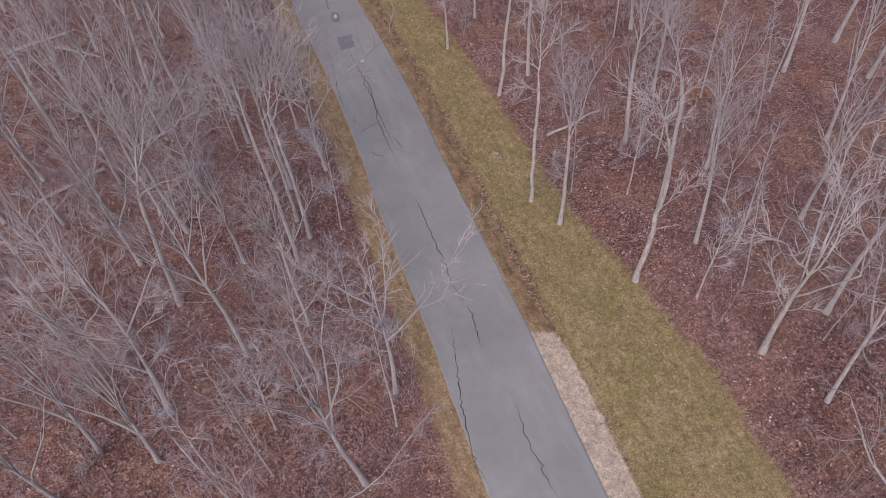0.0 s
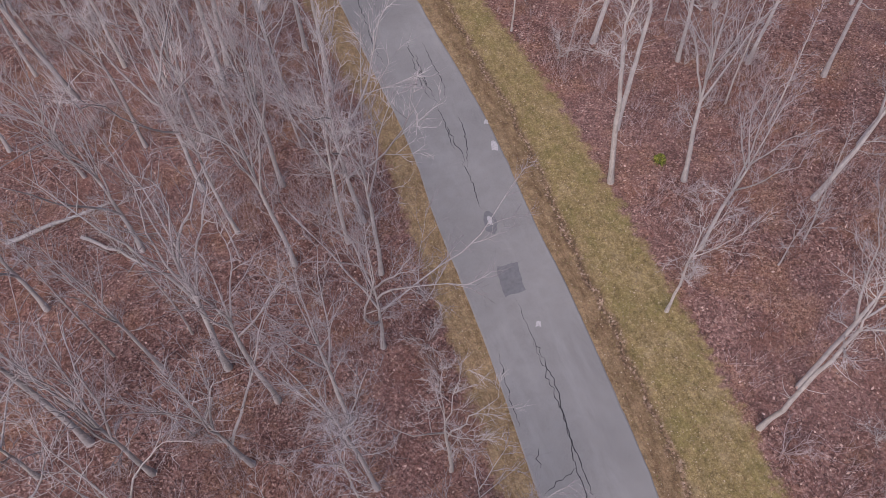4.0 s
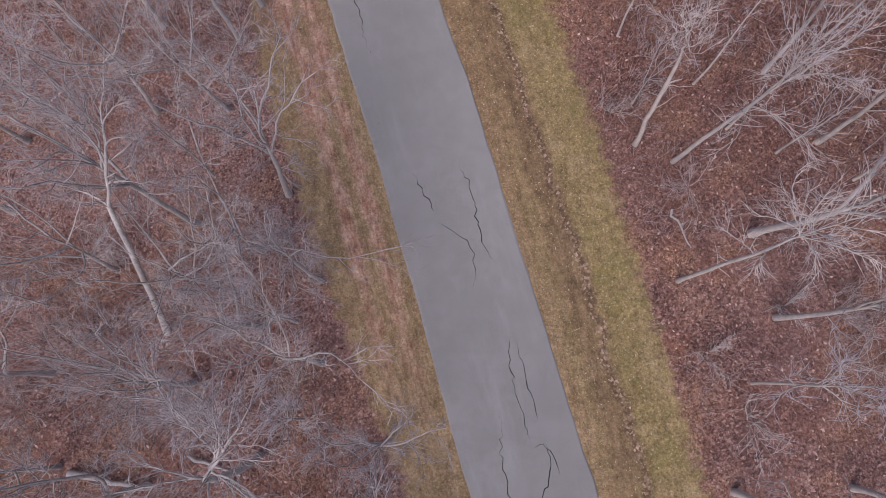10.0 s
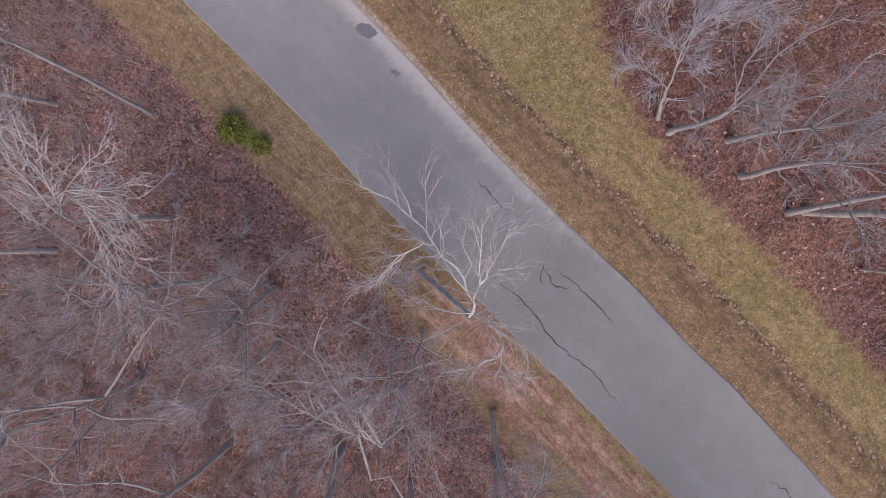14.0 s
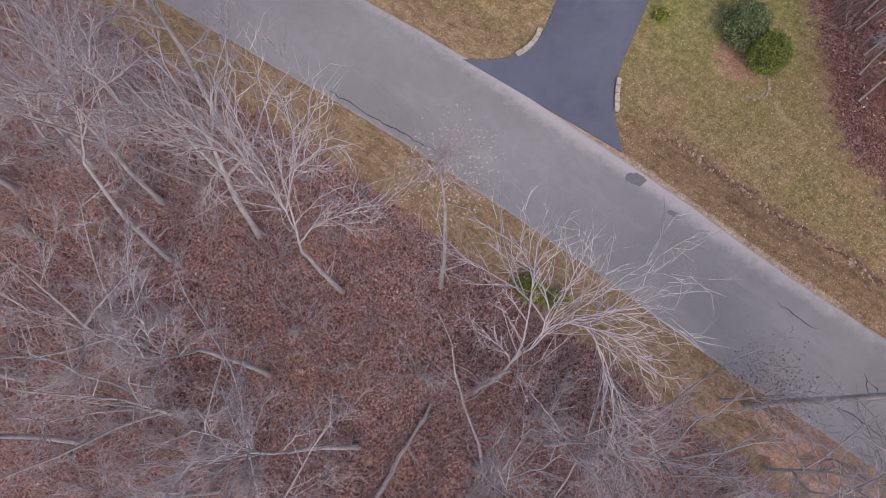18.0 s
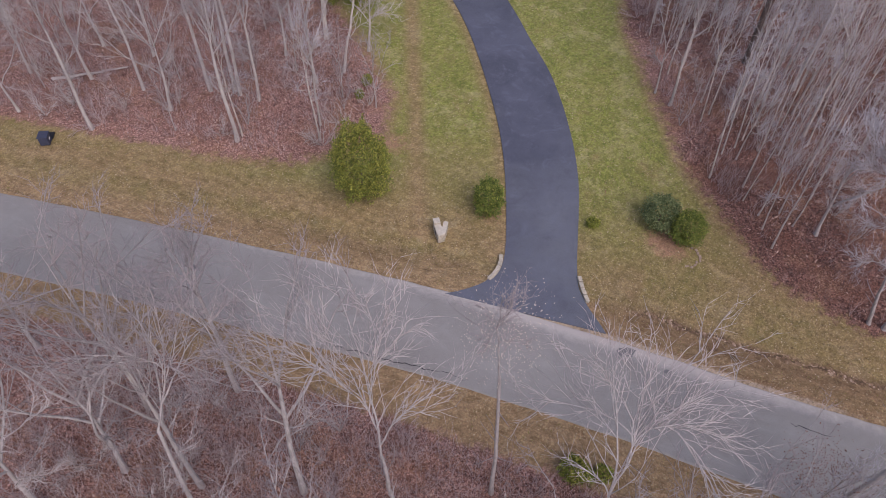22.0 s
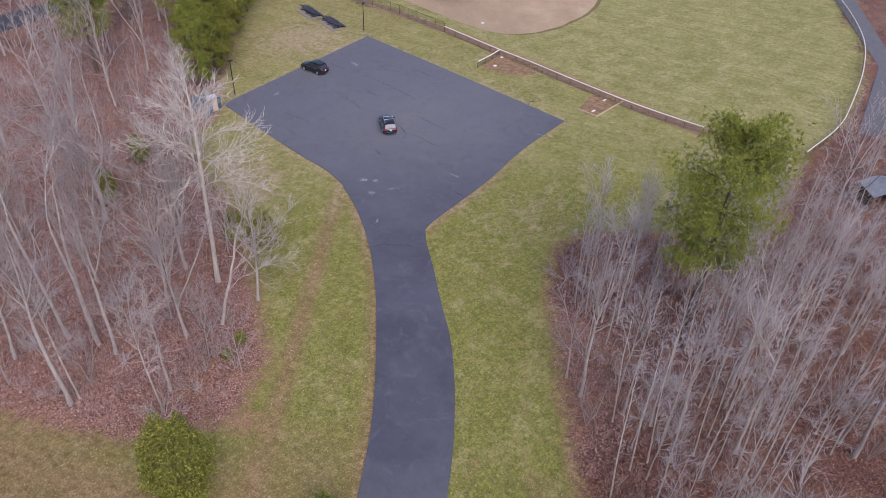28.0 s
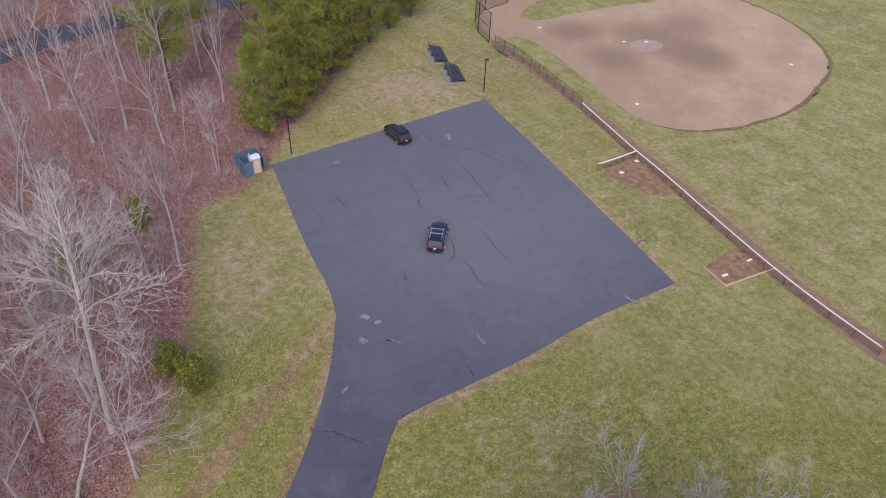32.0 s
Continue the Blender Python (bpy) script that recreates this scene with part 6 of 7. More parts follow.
for pts in ([(20.6, 7.2), (22.0, 2.0), (22.8, -0.5), (24.0, -4.6), (25.0, -7.5)], [(25.2, -7.2), (25.9, -9.8), (26.2, -12.0)], [(23.8, -9.5), (24.0, -12.9), (24.4, -18.1), (25.2, -21.9), (26.1, -23.8)],
            [(28.5, -17.0), (29.0, -19.9), (30.0, -22.7), (30.8, -24.9)], [(13.8, 29.1), (16.3, 21.3), (18.6, 13.9)], [(12.4, 32.8), (14.0, 28.7), (15.6, 24.6), (16.7, 18.7), (17.9, 14.7), (19.3, 10.6)],
            [(11.1, 27.6), (11.9, 24.1), (12.7, 21.5)], [(16.9, 18.6), (15.8, 18.0), (14.2, 16.7)], [(13.9, 20.0), (14.0, 18.4)], [(16.0, 13.7), (17.5, 12.6)], [(18.4, 16.0), (19.3, 13.8)]):
    crack(pts)
for pts in ([(5.7, 52.6), (7.0, 50.2), (8.2, 47.3)], [(1.3, 64.6), (2.6, 60.6), (3.8, 56.9), (5.3, 55.1)], [(-5.7, 75.2), (-4.0, 69.7), (-2.4, 64.8), (-0.7, 60.7)], [(2.6, 62.4), (2.9, 60.8), (3.7, 58.6), (3.9, 56.3)],
            [(2.7, 60.9), (4.2, 57.1), (5.0, 55.8)], [(3.2, 64.1), (4.6, 60.4), (5.6, 58.0), (6.0, 55.8)], [(5.1, 54.9), (6.2, 51.7), (7.1, 48.9)], [(7.4, 53.3), (8.1, 50.5), (8.4, 46.7)],
            [(7.6, 47.6), (8.7, 45.3), (9.6, 41.8)], [(-4.8, 78.0), (-4.1, 74.5), (-2.2, 69.6)], [(-3.4, 73.6), (-2.8, 71.5)]):
    crack(pts)
for pts in ([(-14.1, 102.7), (-12.7, 100.1), (-11.7, 97.1), (-10.8, 96.0)], [(-17.3, 101.5), (-15.5, 98.9)], [(-15.2, 98.1), (-13.9, 97.8), (-12.4, 96.4), (-11.7, 93.8)], [(-9.0, 90.8), (-8.7, 88.4), (-7.8, 86.2), (-6.9, 83.9)],
            [(-8.4, 90.6), (-7.7, 88.4), (-6.6, 86.2), (-6.5, 85.1)], [(-9.0, 85.2), (-8.5, 82.1), (-7.4, 79.3), (-6.3, 77.3), (-5.6, 75.2), (-4.5, 71.1)], [(-5.9, 83.9), (-5.2, 82.4), (-5.5, 80.4), (-5.2, 78.8)],
            [(-6.3, 83.5), (-5.8, 83.8), (-4.5, 82.1)], [(-4.8, 78.4), (-4.5, 75.9)], [(-3.3, 77.6), (-2.7, 74.8)], [(-4.1, 74.3), (-4.0, 73.4), (-2.9, 72.6)], [(-5.0, 80.2), (-4.0, 79.4)]):
    crack(pts)
for pts in ([(-26.4, 129.1), (-25.0, 126.3)], [(-23.3, 121.5), (-22.0, 119.5), (-20.6, 116.3)], [(-23.9, 122.4), (-24.6, 120.8)], [(-24.2, 122.0), (-23.6, 120.4), (-22.6, 119.9)],
            [(-28.0, 123.0), (-26.0, 119.8), (-25.0, 116.7), (-23.4, 114.1), (-21.9, 110.4)], [(-46.9, 158.9), (-44.8, 155.0), (-42.6, 151.3), (-41.0, 148.4)]):
    crack(pts)


def flat_patch(name, outline, z, material, label, category, jitter=0.06, seed=1):
    rng = np.random.default_rng(seed)
    pts = []
    for i in range(len(outline)):
        a, b = np.array(outline[i], float), np.array(outline[(i + 1) % len(outline)], float)
        n = max(2, int(np.linalg.norm(b - a) / 0.4))
        pts += [a + (b - a) * u / n + rng.normal(0, jitter, 2) for u in range(n)]
    off, _ = road_offset(np.array([p[0] for p in pts]), np.array([p[1] for p in pts]))
    bm = bmesh.new()
    vs = [bm.verts.new((p[0], p[1], z if z is not None else 0.048 + 0.05 * max(0.0, 1 - (o / ROAD_HALF)**2))) for p, o in zip(pts, off)]
    bm.faces.new(vs)
    bmesh.ops.triangulate(bm, faces=bm.faces)
    bmesh.ops.recalc_face_normals(bm, faces=bm.faces)
    for fc in bm.faces:
        if fc.normal.z < 0:
            fc.normal_flip()
    return tagged(part(name, bm, material), label, category)


def blotch(x, y, rx, ry, turn=0.0, n=10):
    return [(x + rx * math.cos(a) * math.cos(turn) - ry * math.sin(a) * math.sin(turn), y + rx * math.cos(a) * math.sin(turn) + ry * math.sin(a) * math.cos(turn)) for a in np.linspace(0, 6.28, n, endpoint=False)]


M_SALT = plain("pale_scuff", (0.50, 0.46, 0.43), 0.9, 0, 0.3, 9)
M_OIL = plain("dark_stain", (0.185, 0.176, 0.17), 0.8)
flat_patch("asphalt_patch", [(11.0, 35.7), (12.8, 36.2), (13.4, 33.4), (11.6, 32.8)], None, M_PATCH, "square dark repair patch in the road", "road patch")
flat_patch("asphalt_patch", blotch(10.5, 40.4, 0.55, 1.3, 0.25), None, M_PATCH, "oblong dark repair patch in the road", "road patch")
flat_patch("pale_spill", blotch(10.9, 49.5, 0.3, 0.65, 0.3), None, M_SALT, "pale spilled gravel on the road edge", "spill")
flat_patch("pale_spill", blotch(10.1, 52.6, 0.15, 0.3, 0.3), None, M_SALT, "small pale spill on the road edge", "spill")
flat_patch("pale_spill", blotch(10.45, 40.6, 0.2, 0.5, 0.3), 0.112, M_SALT, "pale gravel in the patched hole", "spill")
flat_patch("pale_spill", blotch(14.4, 30.3, 0.2, 0.25, 0.3), None, M_SALT, "small pale spot on the road", "spill")
flat_patch("oil_stain", blotch(-30.1, 141.4, 0.45, 0.75, 0.9), None, M_OIL, "dark oval stain on the road", "stain")
flat_patch("oil_stain", blotch(-29.2, 138.0, 0.15, 0.35, 0.9), None, M_OIL, "small dark stain on the road", "stain")


# cracks, seams and pale rubbed spots of the lot
for pts in ([(13.4, 221.2), (14.0, 216.8), (13.6, 214.2), (14.6, 212.6)],
            [(14.6, 209.2), (15.1, 206.9), (14.3, 204.3), (13.0, 203.6)],
            [(21.0, 222.8), (21.5, 219.8), (21.9, 216.0), (22.4, 211.8)],
            [(15.4, 204.0), (15.7, 201.2), (16.1, 198.5)],
            [(19.1, 207.9), (19.6, 204.5), (19.9, 202.4)],
            [(17.9, 219.3), (18.0, 216.4)],
            [(18.3, 231.4), (19.6, 227.3)],
            [(19.6, 227.3), (24.0, 224.2), (26.6, 220.9)],
            [(28.3, 223.0), (29.0, 219.7), (29.2, 216.9)],
            [(4.6, 218.4), (5.2, 215.9)],
            [(8.4, 203.8), (8.4, 201.9)],
            [(10.7, 189.2), (10.8, 187.6)],
            [(-4.4, 186.4), (-2.4, 185.2), (-0.1, 183.2)],
            [(8.6, 203.7), (8.5, 201.9)],
            [(3.8, 220.1), (4.7, 217.3)]):
    V, F = [], []
    ribbon(V, F, pts, 0.075, 0.068, np.random.default_rng(int(abs(pts[0][0] * 37 + pts[0][1] * 11))))
    F = [f if (np.cross(np.subtract(V[f[1]], V[f[0]]), np.subtract(V[f[2]], V[f[0]]))[2] > 0) else f[::-1] for f in F]
    tagged(link_mesh("crack", V, F, M_CRACK), "fine dark crack in the asphalt of the lot", "crack", "cracks in the lot")
k = Mat("rubbed_asphalt", 0.9)
M_RUBBED = k.done(k.mix(k.span(k.noise(5, 5, 0.8), 0.42, 0.58), (0.10, 0.108, 0.128), (0.34, 0.34, 0.36)))
for i, (x, y, rx, ry) in enumerate([(6.0, 226.2, 0.9, 0.3), (21.8, 228.4, 1.0, 0.35), (3.0, 198.2, 0.5, 0.35), (4.1, 197.1, 0.35, 0.3), (2.1, 195.1, 0.45, 0.4), (-0.7, 189.9, 0.12, 0.5), (13.1, 192.1, 0.12, 0.8), (4.8, 194.3, 0.12, 0.9), (30.2, 192.7, 1.0, 0.15)]):
    flat_patch("rubbed_spot", blotch(x, y, rx, ry, 0.4 + i), 0.066, M_RUBBED, "pale rubbed spot on the dark asphalt", "scuff", 0.09, 40 + i)


# ---- driveway mouth: stones, sign ----
def rock(name, x, y, z, sx, sy, sz, material, seed, rz=0.0, parent=None):
    bm = bmesh.new()
    box(bm, 0, 0, 0, sx, sy, sz)
    bmesh.ops.subdivide_edges(bm, edges=bm.edges[:], cuts=2, use_grid_fill=True)
    bmesh.ops.smooth_vert(bm, verts=bm.verts, factor=0.35, use_axis_x=True, use_axis_y=True, use_axis_z=True)
    for v in bm.verts:
        v.co += Vector(noise.noise_vector(v.co * 2.5 + Vector((seed, 0, 0)))) * 0.12 * min(sx, sy, sz)
    bmesh.ops.transform(bm, matrix=Matrix.Translation((x, y, z)) @ Matrix.Rotation(rz, 4, "Z"), verts=bm.verts)
    return part(name, bm, material, parent)


def stone_kerb(points, label):
    ob = new("stone_border")
    p = smooth_line(points, 0.5)
    for i in range(len(p) - 1):
        d = p[i + 1] - p[i]
        m = (p[i] + p[i + 1]) / 2
        rock("stone", m[0], m[1], 0.13, np.linalg.norm(d) * 0.96, 0.36, 0.34, M_STONE, i * 3.1 + points[0][0], math.atan2(d[1], d[0]), ob)
    return tagged(ob, label, "stone border", "stone borders at the driveway")


stone_kerb([(-30.0, 155.0), (-30.6, 154.5), (-31.6, 154.05), (-32.7, 153.95)], "curved border of pale rough stones beside the driveway mouth")
stone_kerb([(-26.9, 148.7), (-27.7, 147.7), (-28.5, 146.5)], "straight border of pale rough stones beside the driveway mouth")

sign = new("entrance_sign")
M_CAPSTONE = plain("pale_cap_stone", (0.52, 0.465, 0.37), 0.8)
M_LETTER = plain("dark_lettering", (0.13, 0.11, 0.105), 0.8)
for (x0, y0), (x1, y1), thick in (((-32.75, 159.75), (-32.05, 161.0), 0.56), ((-32.55, 159.75), (-31.3, 160.58), 0.36)):
    L = math.hypot(x1 - x0, y1 - y0)
    a = math.atan2(y1 - y0, x1 - x0)
    cx, cy = (x0 + x1) / 2, (y0 + y1) / 2
    rock("panel", cx, cy, 0.48, L, thick, 1.1, M_STONE, L * 7, a, sign)
    rock("cap", cx, cy, 1.06, L + 0.06, thick + 0.08, 0.10, M_CAPSTONE, L * 5, a, sign)
rock("pillar", -32.0, 161.1, 0.62, 0.55, 0.55, 1.4, M_STONE, 3.0, 1.05, sign)
rock("pillar_cap", -32.0, 161.1, 1.33, 0.62, 0.62, 0.12, M_CAPSTONE, 4.0, 1.05, sign)
for i in range(3):
    a = math.atan2(1.25, 0.7)
    bm = bmesh.new()
    box(bm, -32.4 - 0.285 * math.sin(a), 160.37 + 0.285 * math.cos(a), 0.80 - 0.24 * i, 0.95 - 0.18 * (i % 2), 0.03, 0.11, 0, a)
    part("lettering", bm, M_LETTER, sign, "unreadable dark lettering")
tagged(sign, "V-shaped pale stone entrance sign standing on the lawn", "sign")

ring = new("mulch_ring")
M_EDGING = plain("tan_edging_stone", (0.33, 0.245, 0.185), 0.9, 0, 0.35, 4)
rr = np.random.default_rng(12)
for i, a in enumerate(np.linspace(3.5, 6.4, 10)):
    q = 1.2 + rr.normal(0, 0.07)
    rock("stone", -18.1 + q * math.cos(a + 0.3), 143.6 + q * math.sin(a + 0.3), 0.0, rr.uniform(0.2, 0.4), rr.uniform(0.14, 0.24), 0.18, M_EDGING, i, a + rr.normal(0, 0.4) + 1.87, ring)
tagged(ring, "half ring of tan edging stones round a mulch bed", "stone edging")

# dark box on a skid at the edge of the woods
ub = new("utility_box")
ub.matrix_world = pose(-51.8, 196.4, 0, 0, 0, 52)
M_BOX = plain("dark_blue_plastic", (0.05, 0.055, 0.085), 0.6)
bm = bmesh.new()
box(bm, -0.25, 0, 0.55, 1.0, 0.9, 0.95, 0.06)
part("body", bm, M_BOX, ub)
bm = bmesh.new()
box(bm, -0.25, 0, 1.07, 1.1, 1.0, 0.09, 0.03)
part("lid", bm, M_BOX, ub)
bm = bmesh.new()
box(bm, 0.75, 0, 0.10, 0.95, 1.0, 0.14, 0.03)
part("skid", bm, M_BLACK, ub)
bm = bmesh.new()
box(bm, -0.25, -0.457, 0.62, 0.3, 0.012, 0.2)
part("notice", bm, M_WHITE, ub, "pale notice plate")
tagged(ub, "dark blue lidded box on a black skid beside the woods", "utility box")


# ---- fallen logs ----
def log(x0, y0, x1, y1, r, seed, material=None):
    rng = np.random.default_rng(seed)
    V, F = [], []
    p0, p1 = np.array((x0, y0, r + 0.1)), np.array((x1, y1, r * 0.7 + 0.1))
    pts = [p0 + (p1 - p0) * u + np.append(rng.normal(0, 0.08, 2), 0) for u in np.linspace(0, 1, 8)]
    tube(V, F, pts, [r * (1 - 0.55 * u) for u in np.linspace(0, 1, 8)], 8, closed_tip=False)
    ob = new("fallen_log")
    link_mesh("trunk", V, F, material or M_TRUNK, ob, smooth=True)
    for i in range(4):
        a = pts[3 + i % 4]
        BV, BF = [], []
        tube(BV, BF, limb_path(a, np.append(rng.normal(0, 1, 2), 0.25) / 1.4, rng.uniform(0.8, 2.2), 4, rng, 0.25, 0.0), [r * 0.35, r * 0.28, r * 0.2, r * 0.1, 0], 5)
        link_mesh("branch", BV, BF, material or M_TRUNK, ob, smooth=True)
    return tagged(ob, "grey fallen log with broken branch stubs in leaf litter", "log", "fallen logs")


for i, q in enumerate(((-37.6, 77.7, -32.2, 77.4, 0.26), (-29.8, 79.8, -26.0, 79.0, 0.14), (-33, 37.6, -24.9, 42.2, 0.24), (-26.4, 38.5, -19.4, 35.4, 0.20), (24.0, 82.5, 29.5, 79.5, 0.20), (30.5, 73.0, 33.5, 69.0, 0.16),
                       (1.5, 101.2, 3.2, 98.6, 0.10), (-56.5, 131.0, -50.5, 134.5, 0.18), (-44.0, 116.8, -38.6, 118.0, 0.15), (35.0, 14.0, 41.0, 17.5, 0.18), (-13.0, 14.0, -19.0, 9.5, 0.2), (-47.0, 205.0, -40.0, 201.5, 0.18))):
    log(*q, i)


# ---- ball field ----
def dirt_material():
    k = Mat("infield_dirt", 0.95)
    a, b, c = k.noise(0.12, 5, 0.65), k.noise(1.1, 5, 0.7), k.noise(9, 4, 0.75)
    col = k.mix(k.span(a, 0.35, 0.65), (0.40, 0.285, 0.172), (0.50, 0.375, 0.235))
    xyz = k.t.nodes.new("ShaderNodeSeparateXYZ")
    k.link(k.place(), xyz.inputs[0])
    col = k.mix(k.span(k.math("ADD", xyz.outputs[0], k.span(a, 0.3, 0.7, -9, 9)), 74, 54, 0, 0.55), col, (0.285, 0.195, 0.122))
    col = k.mix(k.span(b, 0.45, 0.7, 0, 0.45), col, (0.31, 0.225, 0.14))
    col = k.mix(k.span(k.noise(0.5, 4, 0.6, stretch=(1, 0.25, 1, -30)), 0.5, 0.68, 0, 0.22), col, (0.53, 0.43, 0.31))
    for (x, y, r, s) in ((54.1, 256.0, 3.4, 0.75), (56.0, 244.2, 3.6, 0.75), (70.5, 241.6, 4.2, 0.8), (67.8, 247.9, 5.0, 0.65), (64.8, 252.2, 4.0, 0.5), (74.7, 253.5, 4.0, 0.6)):
        vd = k.t.nodes.new("ShaderNodeVectorMath")
        vd.operation = "DISTANCE"
        k.link(k.place(), vd.inputs[0])
        vd.inputs[1].default_value = (x, y, 0)
        m = k.span(k.math("ADD", vd.outputs["Value"], k.span(b, 0.2, 0.8, -2.0, 2.0)), r * 1.7, r * 0.6)
        col = k.mix(k.math("MULTIPLY", m, min(1.0, s * 1.2)), col, k.mix(k.span(c, 0.35, 0.65), (0.185, 0.120, 0.073), (0.255, 0.175, 0.11)))
    col = k.mix(k.span(c, 0.4, 0.65, 0, 0.45), col, (0.54, 0.435, 0.31))
    col = k.mix(k.span(k.noise(3.0, 5, 0.8), 0.52, 0.66, 0, 0.4), col, (0.27, 0.19, 0.12))
    return k.done(col, c, 0.4, 0.02)


M_INFIELD = dirt_material()
M_CLAYBED = plain("reddish_bullpen_dirt", (0.27, 0.175, 0.10), 0.95, 0, 0.45, 1.2)
INFIELD = [(40.5, 257.5), (44.0, 255.6), (46.2, 251), (47.4, 242), (48.7, 231), (50.6, 225), (54.6, 221.6), (62.5, 220.4), (74, 222.8), (85, 229.4), (91, 235.4), (94.5, 245), (94, 256), (88, 265.0),
           (70, 264.4), (58, 263.2), (50.5, 261.6), (46.0, 263.5), (41.5, 262.5)]
APRON = [(38.9, 256.0), (43.0, 256.2), (46.5, 259.5), (47.8, 265), (55, 270.5), (78, 275), (100, 278), (100, 286), (70, 283), (48, 276), (41.0, 269), (38.9, 262)]
TRACK = [(38.2, 254.5), (42.8, 230.6), (44.0, 217.2), (44.8, 211), (45.7, 201.7), (46.8, 192.2), (48.0, 185.3), (49.3, 178.2), (52.2, 178.4), (50.3, 186), (49.2, 193), (48.1, 203), (47.2, 211.6), (46.2, 219.4), (44.8, 231.0), (40.0, 254.8)]


def dirt_sheet(name, outline, z, material, label, seed=4):
    rng = np.random.default_rng(seed)
    p = smooth_line(list(outline) + [outline[0]], 1.2)[:-1]
    p = p + rng.normal(0, 0.10, p.shape)
    bm = bmesh.new()
    vs = [bm.verts.new((a, b, z)) for a, b in p]
    bm.faces.new(vs)
    bmesh.ops.triangulate(bm, faces=bm.faces)
    for fc in bm.faces:
        fc.normal_update()
        if fc.normal.z < 0:
            fc.normal_flip()
    return tagged(part(name, bm, material), label, "dirt", kind="structure")


dirt_sheet("infield_rim", [(70 + (x - 70) * 1.012 + 0.35, 242 + (y - 242) * 1.012 - 0.3) for x, y in INFIELD[5:14]] + [(75, 250), (60, 240)], 0.006, plain("muddy_grass_edge", (0.20, 0.16, 0.075), 0.95, 0, 0.35, 1.5), "muddy grass rim round the dirt infield", 7)
dirt_sheet("infield", INFIELD, 0.012, M_INFIELD, "tan dirt infield of a ball field with darker damp patches")
dirt_sheet("home_area", APRON, 0.018, M_INFIELD, "tan dirt round home plate and along the field")
dirt_sheet("fence_strip", TRACK, 0.008, plain("brown_bare_strip", (0.265, 0.178, 0.118), 0.95, 0, 0.3, 1.2), "strip of bare brown dirt below the fence", 9)
dirt_sheet("bullpen_dirt", [(39.0, 216.2), (45.0, 217.6), (46.0, 212.5), (45.3, 208.5), (41.8, 209.0), (39.2, 213.0)], 0.012, M_CLAYBED, "reddish bare dirt of a warm-up area", 5)
dirt_sheet("bullpen_dirt", [(40.6, 195.1), (41.2, 192.2), (47.8, 192.9), (47.7, 195.8), (46.2, 197.2), (43.2, 196.4)], 0.012, M_CLAYBED, "reddish bare dirt inside a board frame", 6)
mound = flat_patch("pitching_circle", blotch(63.6, 247.6, 3.0, 2.3, 0.1, 22), 0.022, plain("damp_grey_dirt", (0.40, 0.31, 0.235), 0.95, 0, 0.2, 2), "slightly raised grey-tan pitching circle", "pitching circle")


def plate(name, x, y, sx, sy, rz, label, cat, z=0.045):
    bm = bmesh.new()
    box(bm, x, y, z, sx, sy, 0.06, 0.015, rz)
    return tagged(part(name, bm, M_WHITE), label, cat)


plate("base", 51.8, 229.9, 0.55, 0.55, 0.7, "white first base on the dirt infield", "base")
plate("base", 83.6, 235.2, 0.5, 0.5, 0.7, "white second base on the dirt infield", "base")
plate("home_plate", 48.7, 258.6, 0.5, 0.5, 0.2, "white home plate in the dirt", "home plate")
plate("pitching_rubber", 60.6, 249.8, 0.6, 0.45, 0.2, "white pitching rubber on the dirt", "pitching rubber")
plate("pitching_rubber", 64.4, 248.8, 0.6, 0.45, 0.2, "white pitching rubber on the raised circle", "pitching rubber", 0.06)
for x, y, a in ((40.7, 214.3, 0.2), (44.0, 216.2, 0.2)):
    plate("home_plate", x, y, 0.6, 0.5, a, "white practice plate on reddish dirt", "home plate")
for x, y, a in ((42.0, 193.5, 0.1), (46.2, 194.9, 0.2)):
    plate("pitching_rubber", x, y, 0.75, 0.3, a, "white practice pitching rubber on reddish dirt", "pitching rubber")

frame_ob = new("board_frame")
for (x0, y0), (x1, y1) in (((40.4, 195.3), (41.0, 191.95)), ((41.0, 191.95), (48.2, 192.9))):
    bm = bmesh.new()
    box(bm, (x0 + x1) / 2, (y0 + y1) / 2, 0.10, math.hypot(x1 - x0, y1 - y0), 0.13, 0.26, 0.02, math.atan2(y1 - y0, x1 - x0))
    part("board", bm, M_BOARD, frame_ob)
tagged(frame_ob, "L-shaped frame of weathered yellow boards on the grass", "board frame")


def netting():
    k = Mat("chain_link", 0.6, 0.5)
    k.b.inputs["Alpha"].default_value = 0.26
    f = k.noise(40, 2, 0.5)
    k.link(k.span(f, 0.35, 0.65, 0.12, 0.36), k.b.inputs["Alpha"])
    return k.done((0.16, 0.13, 0.12))


M_NET = netting()
M_RUSTPOST = plain("rusty_brown_steel", (0.13, 0.085, 0.06), 0.7, 0.3, 0.3, 4)


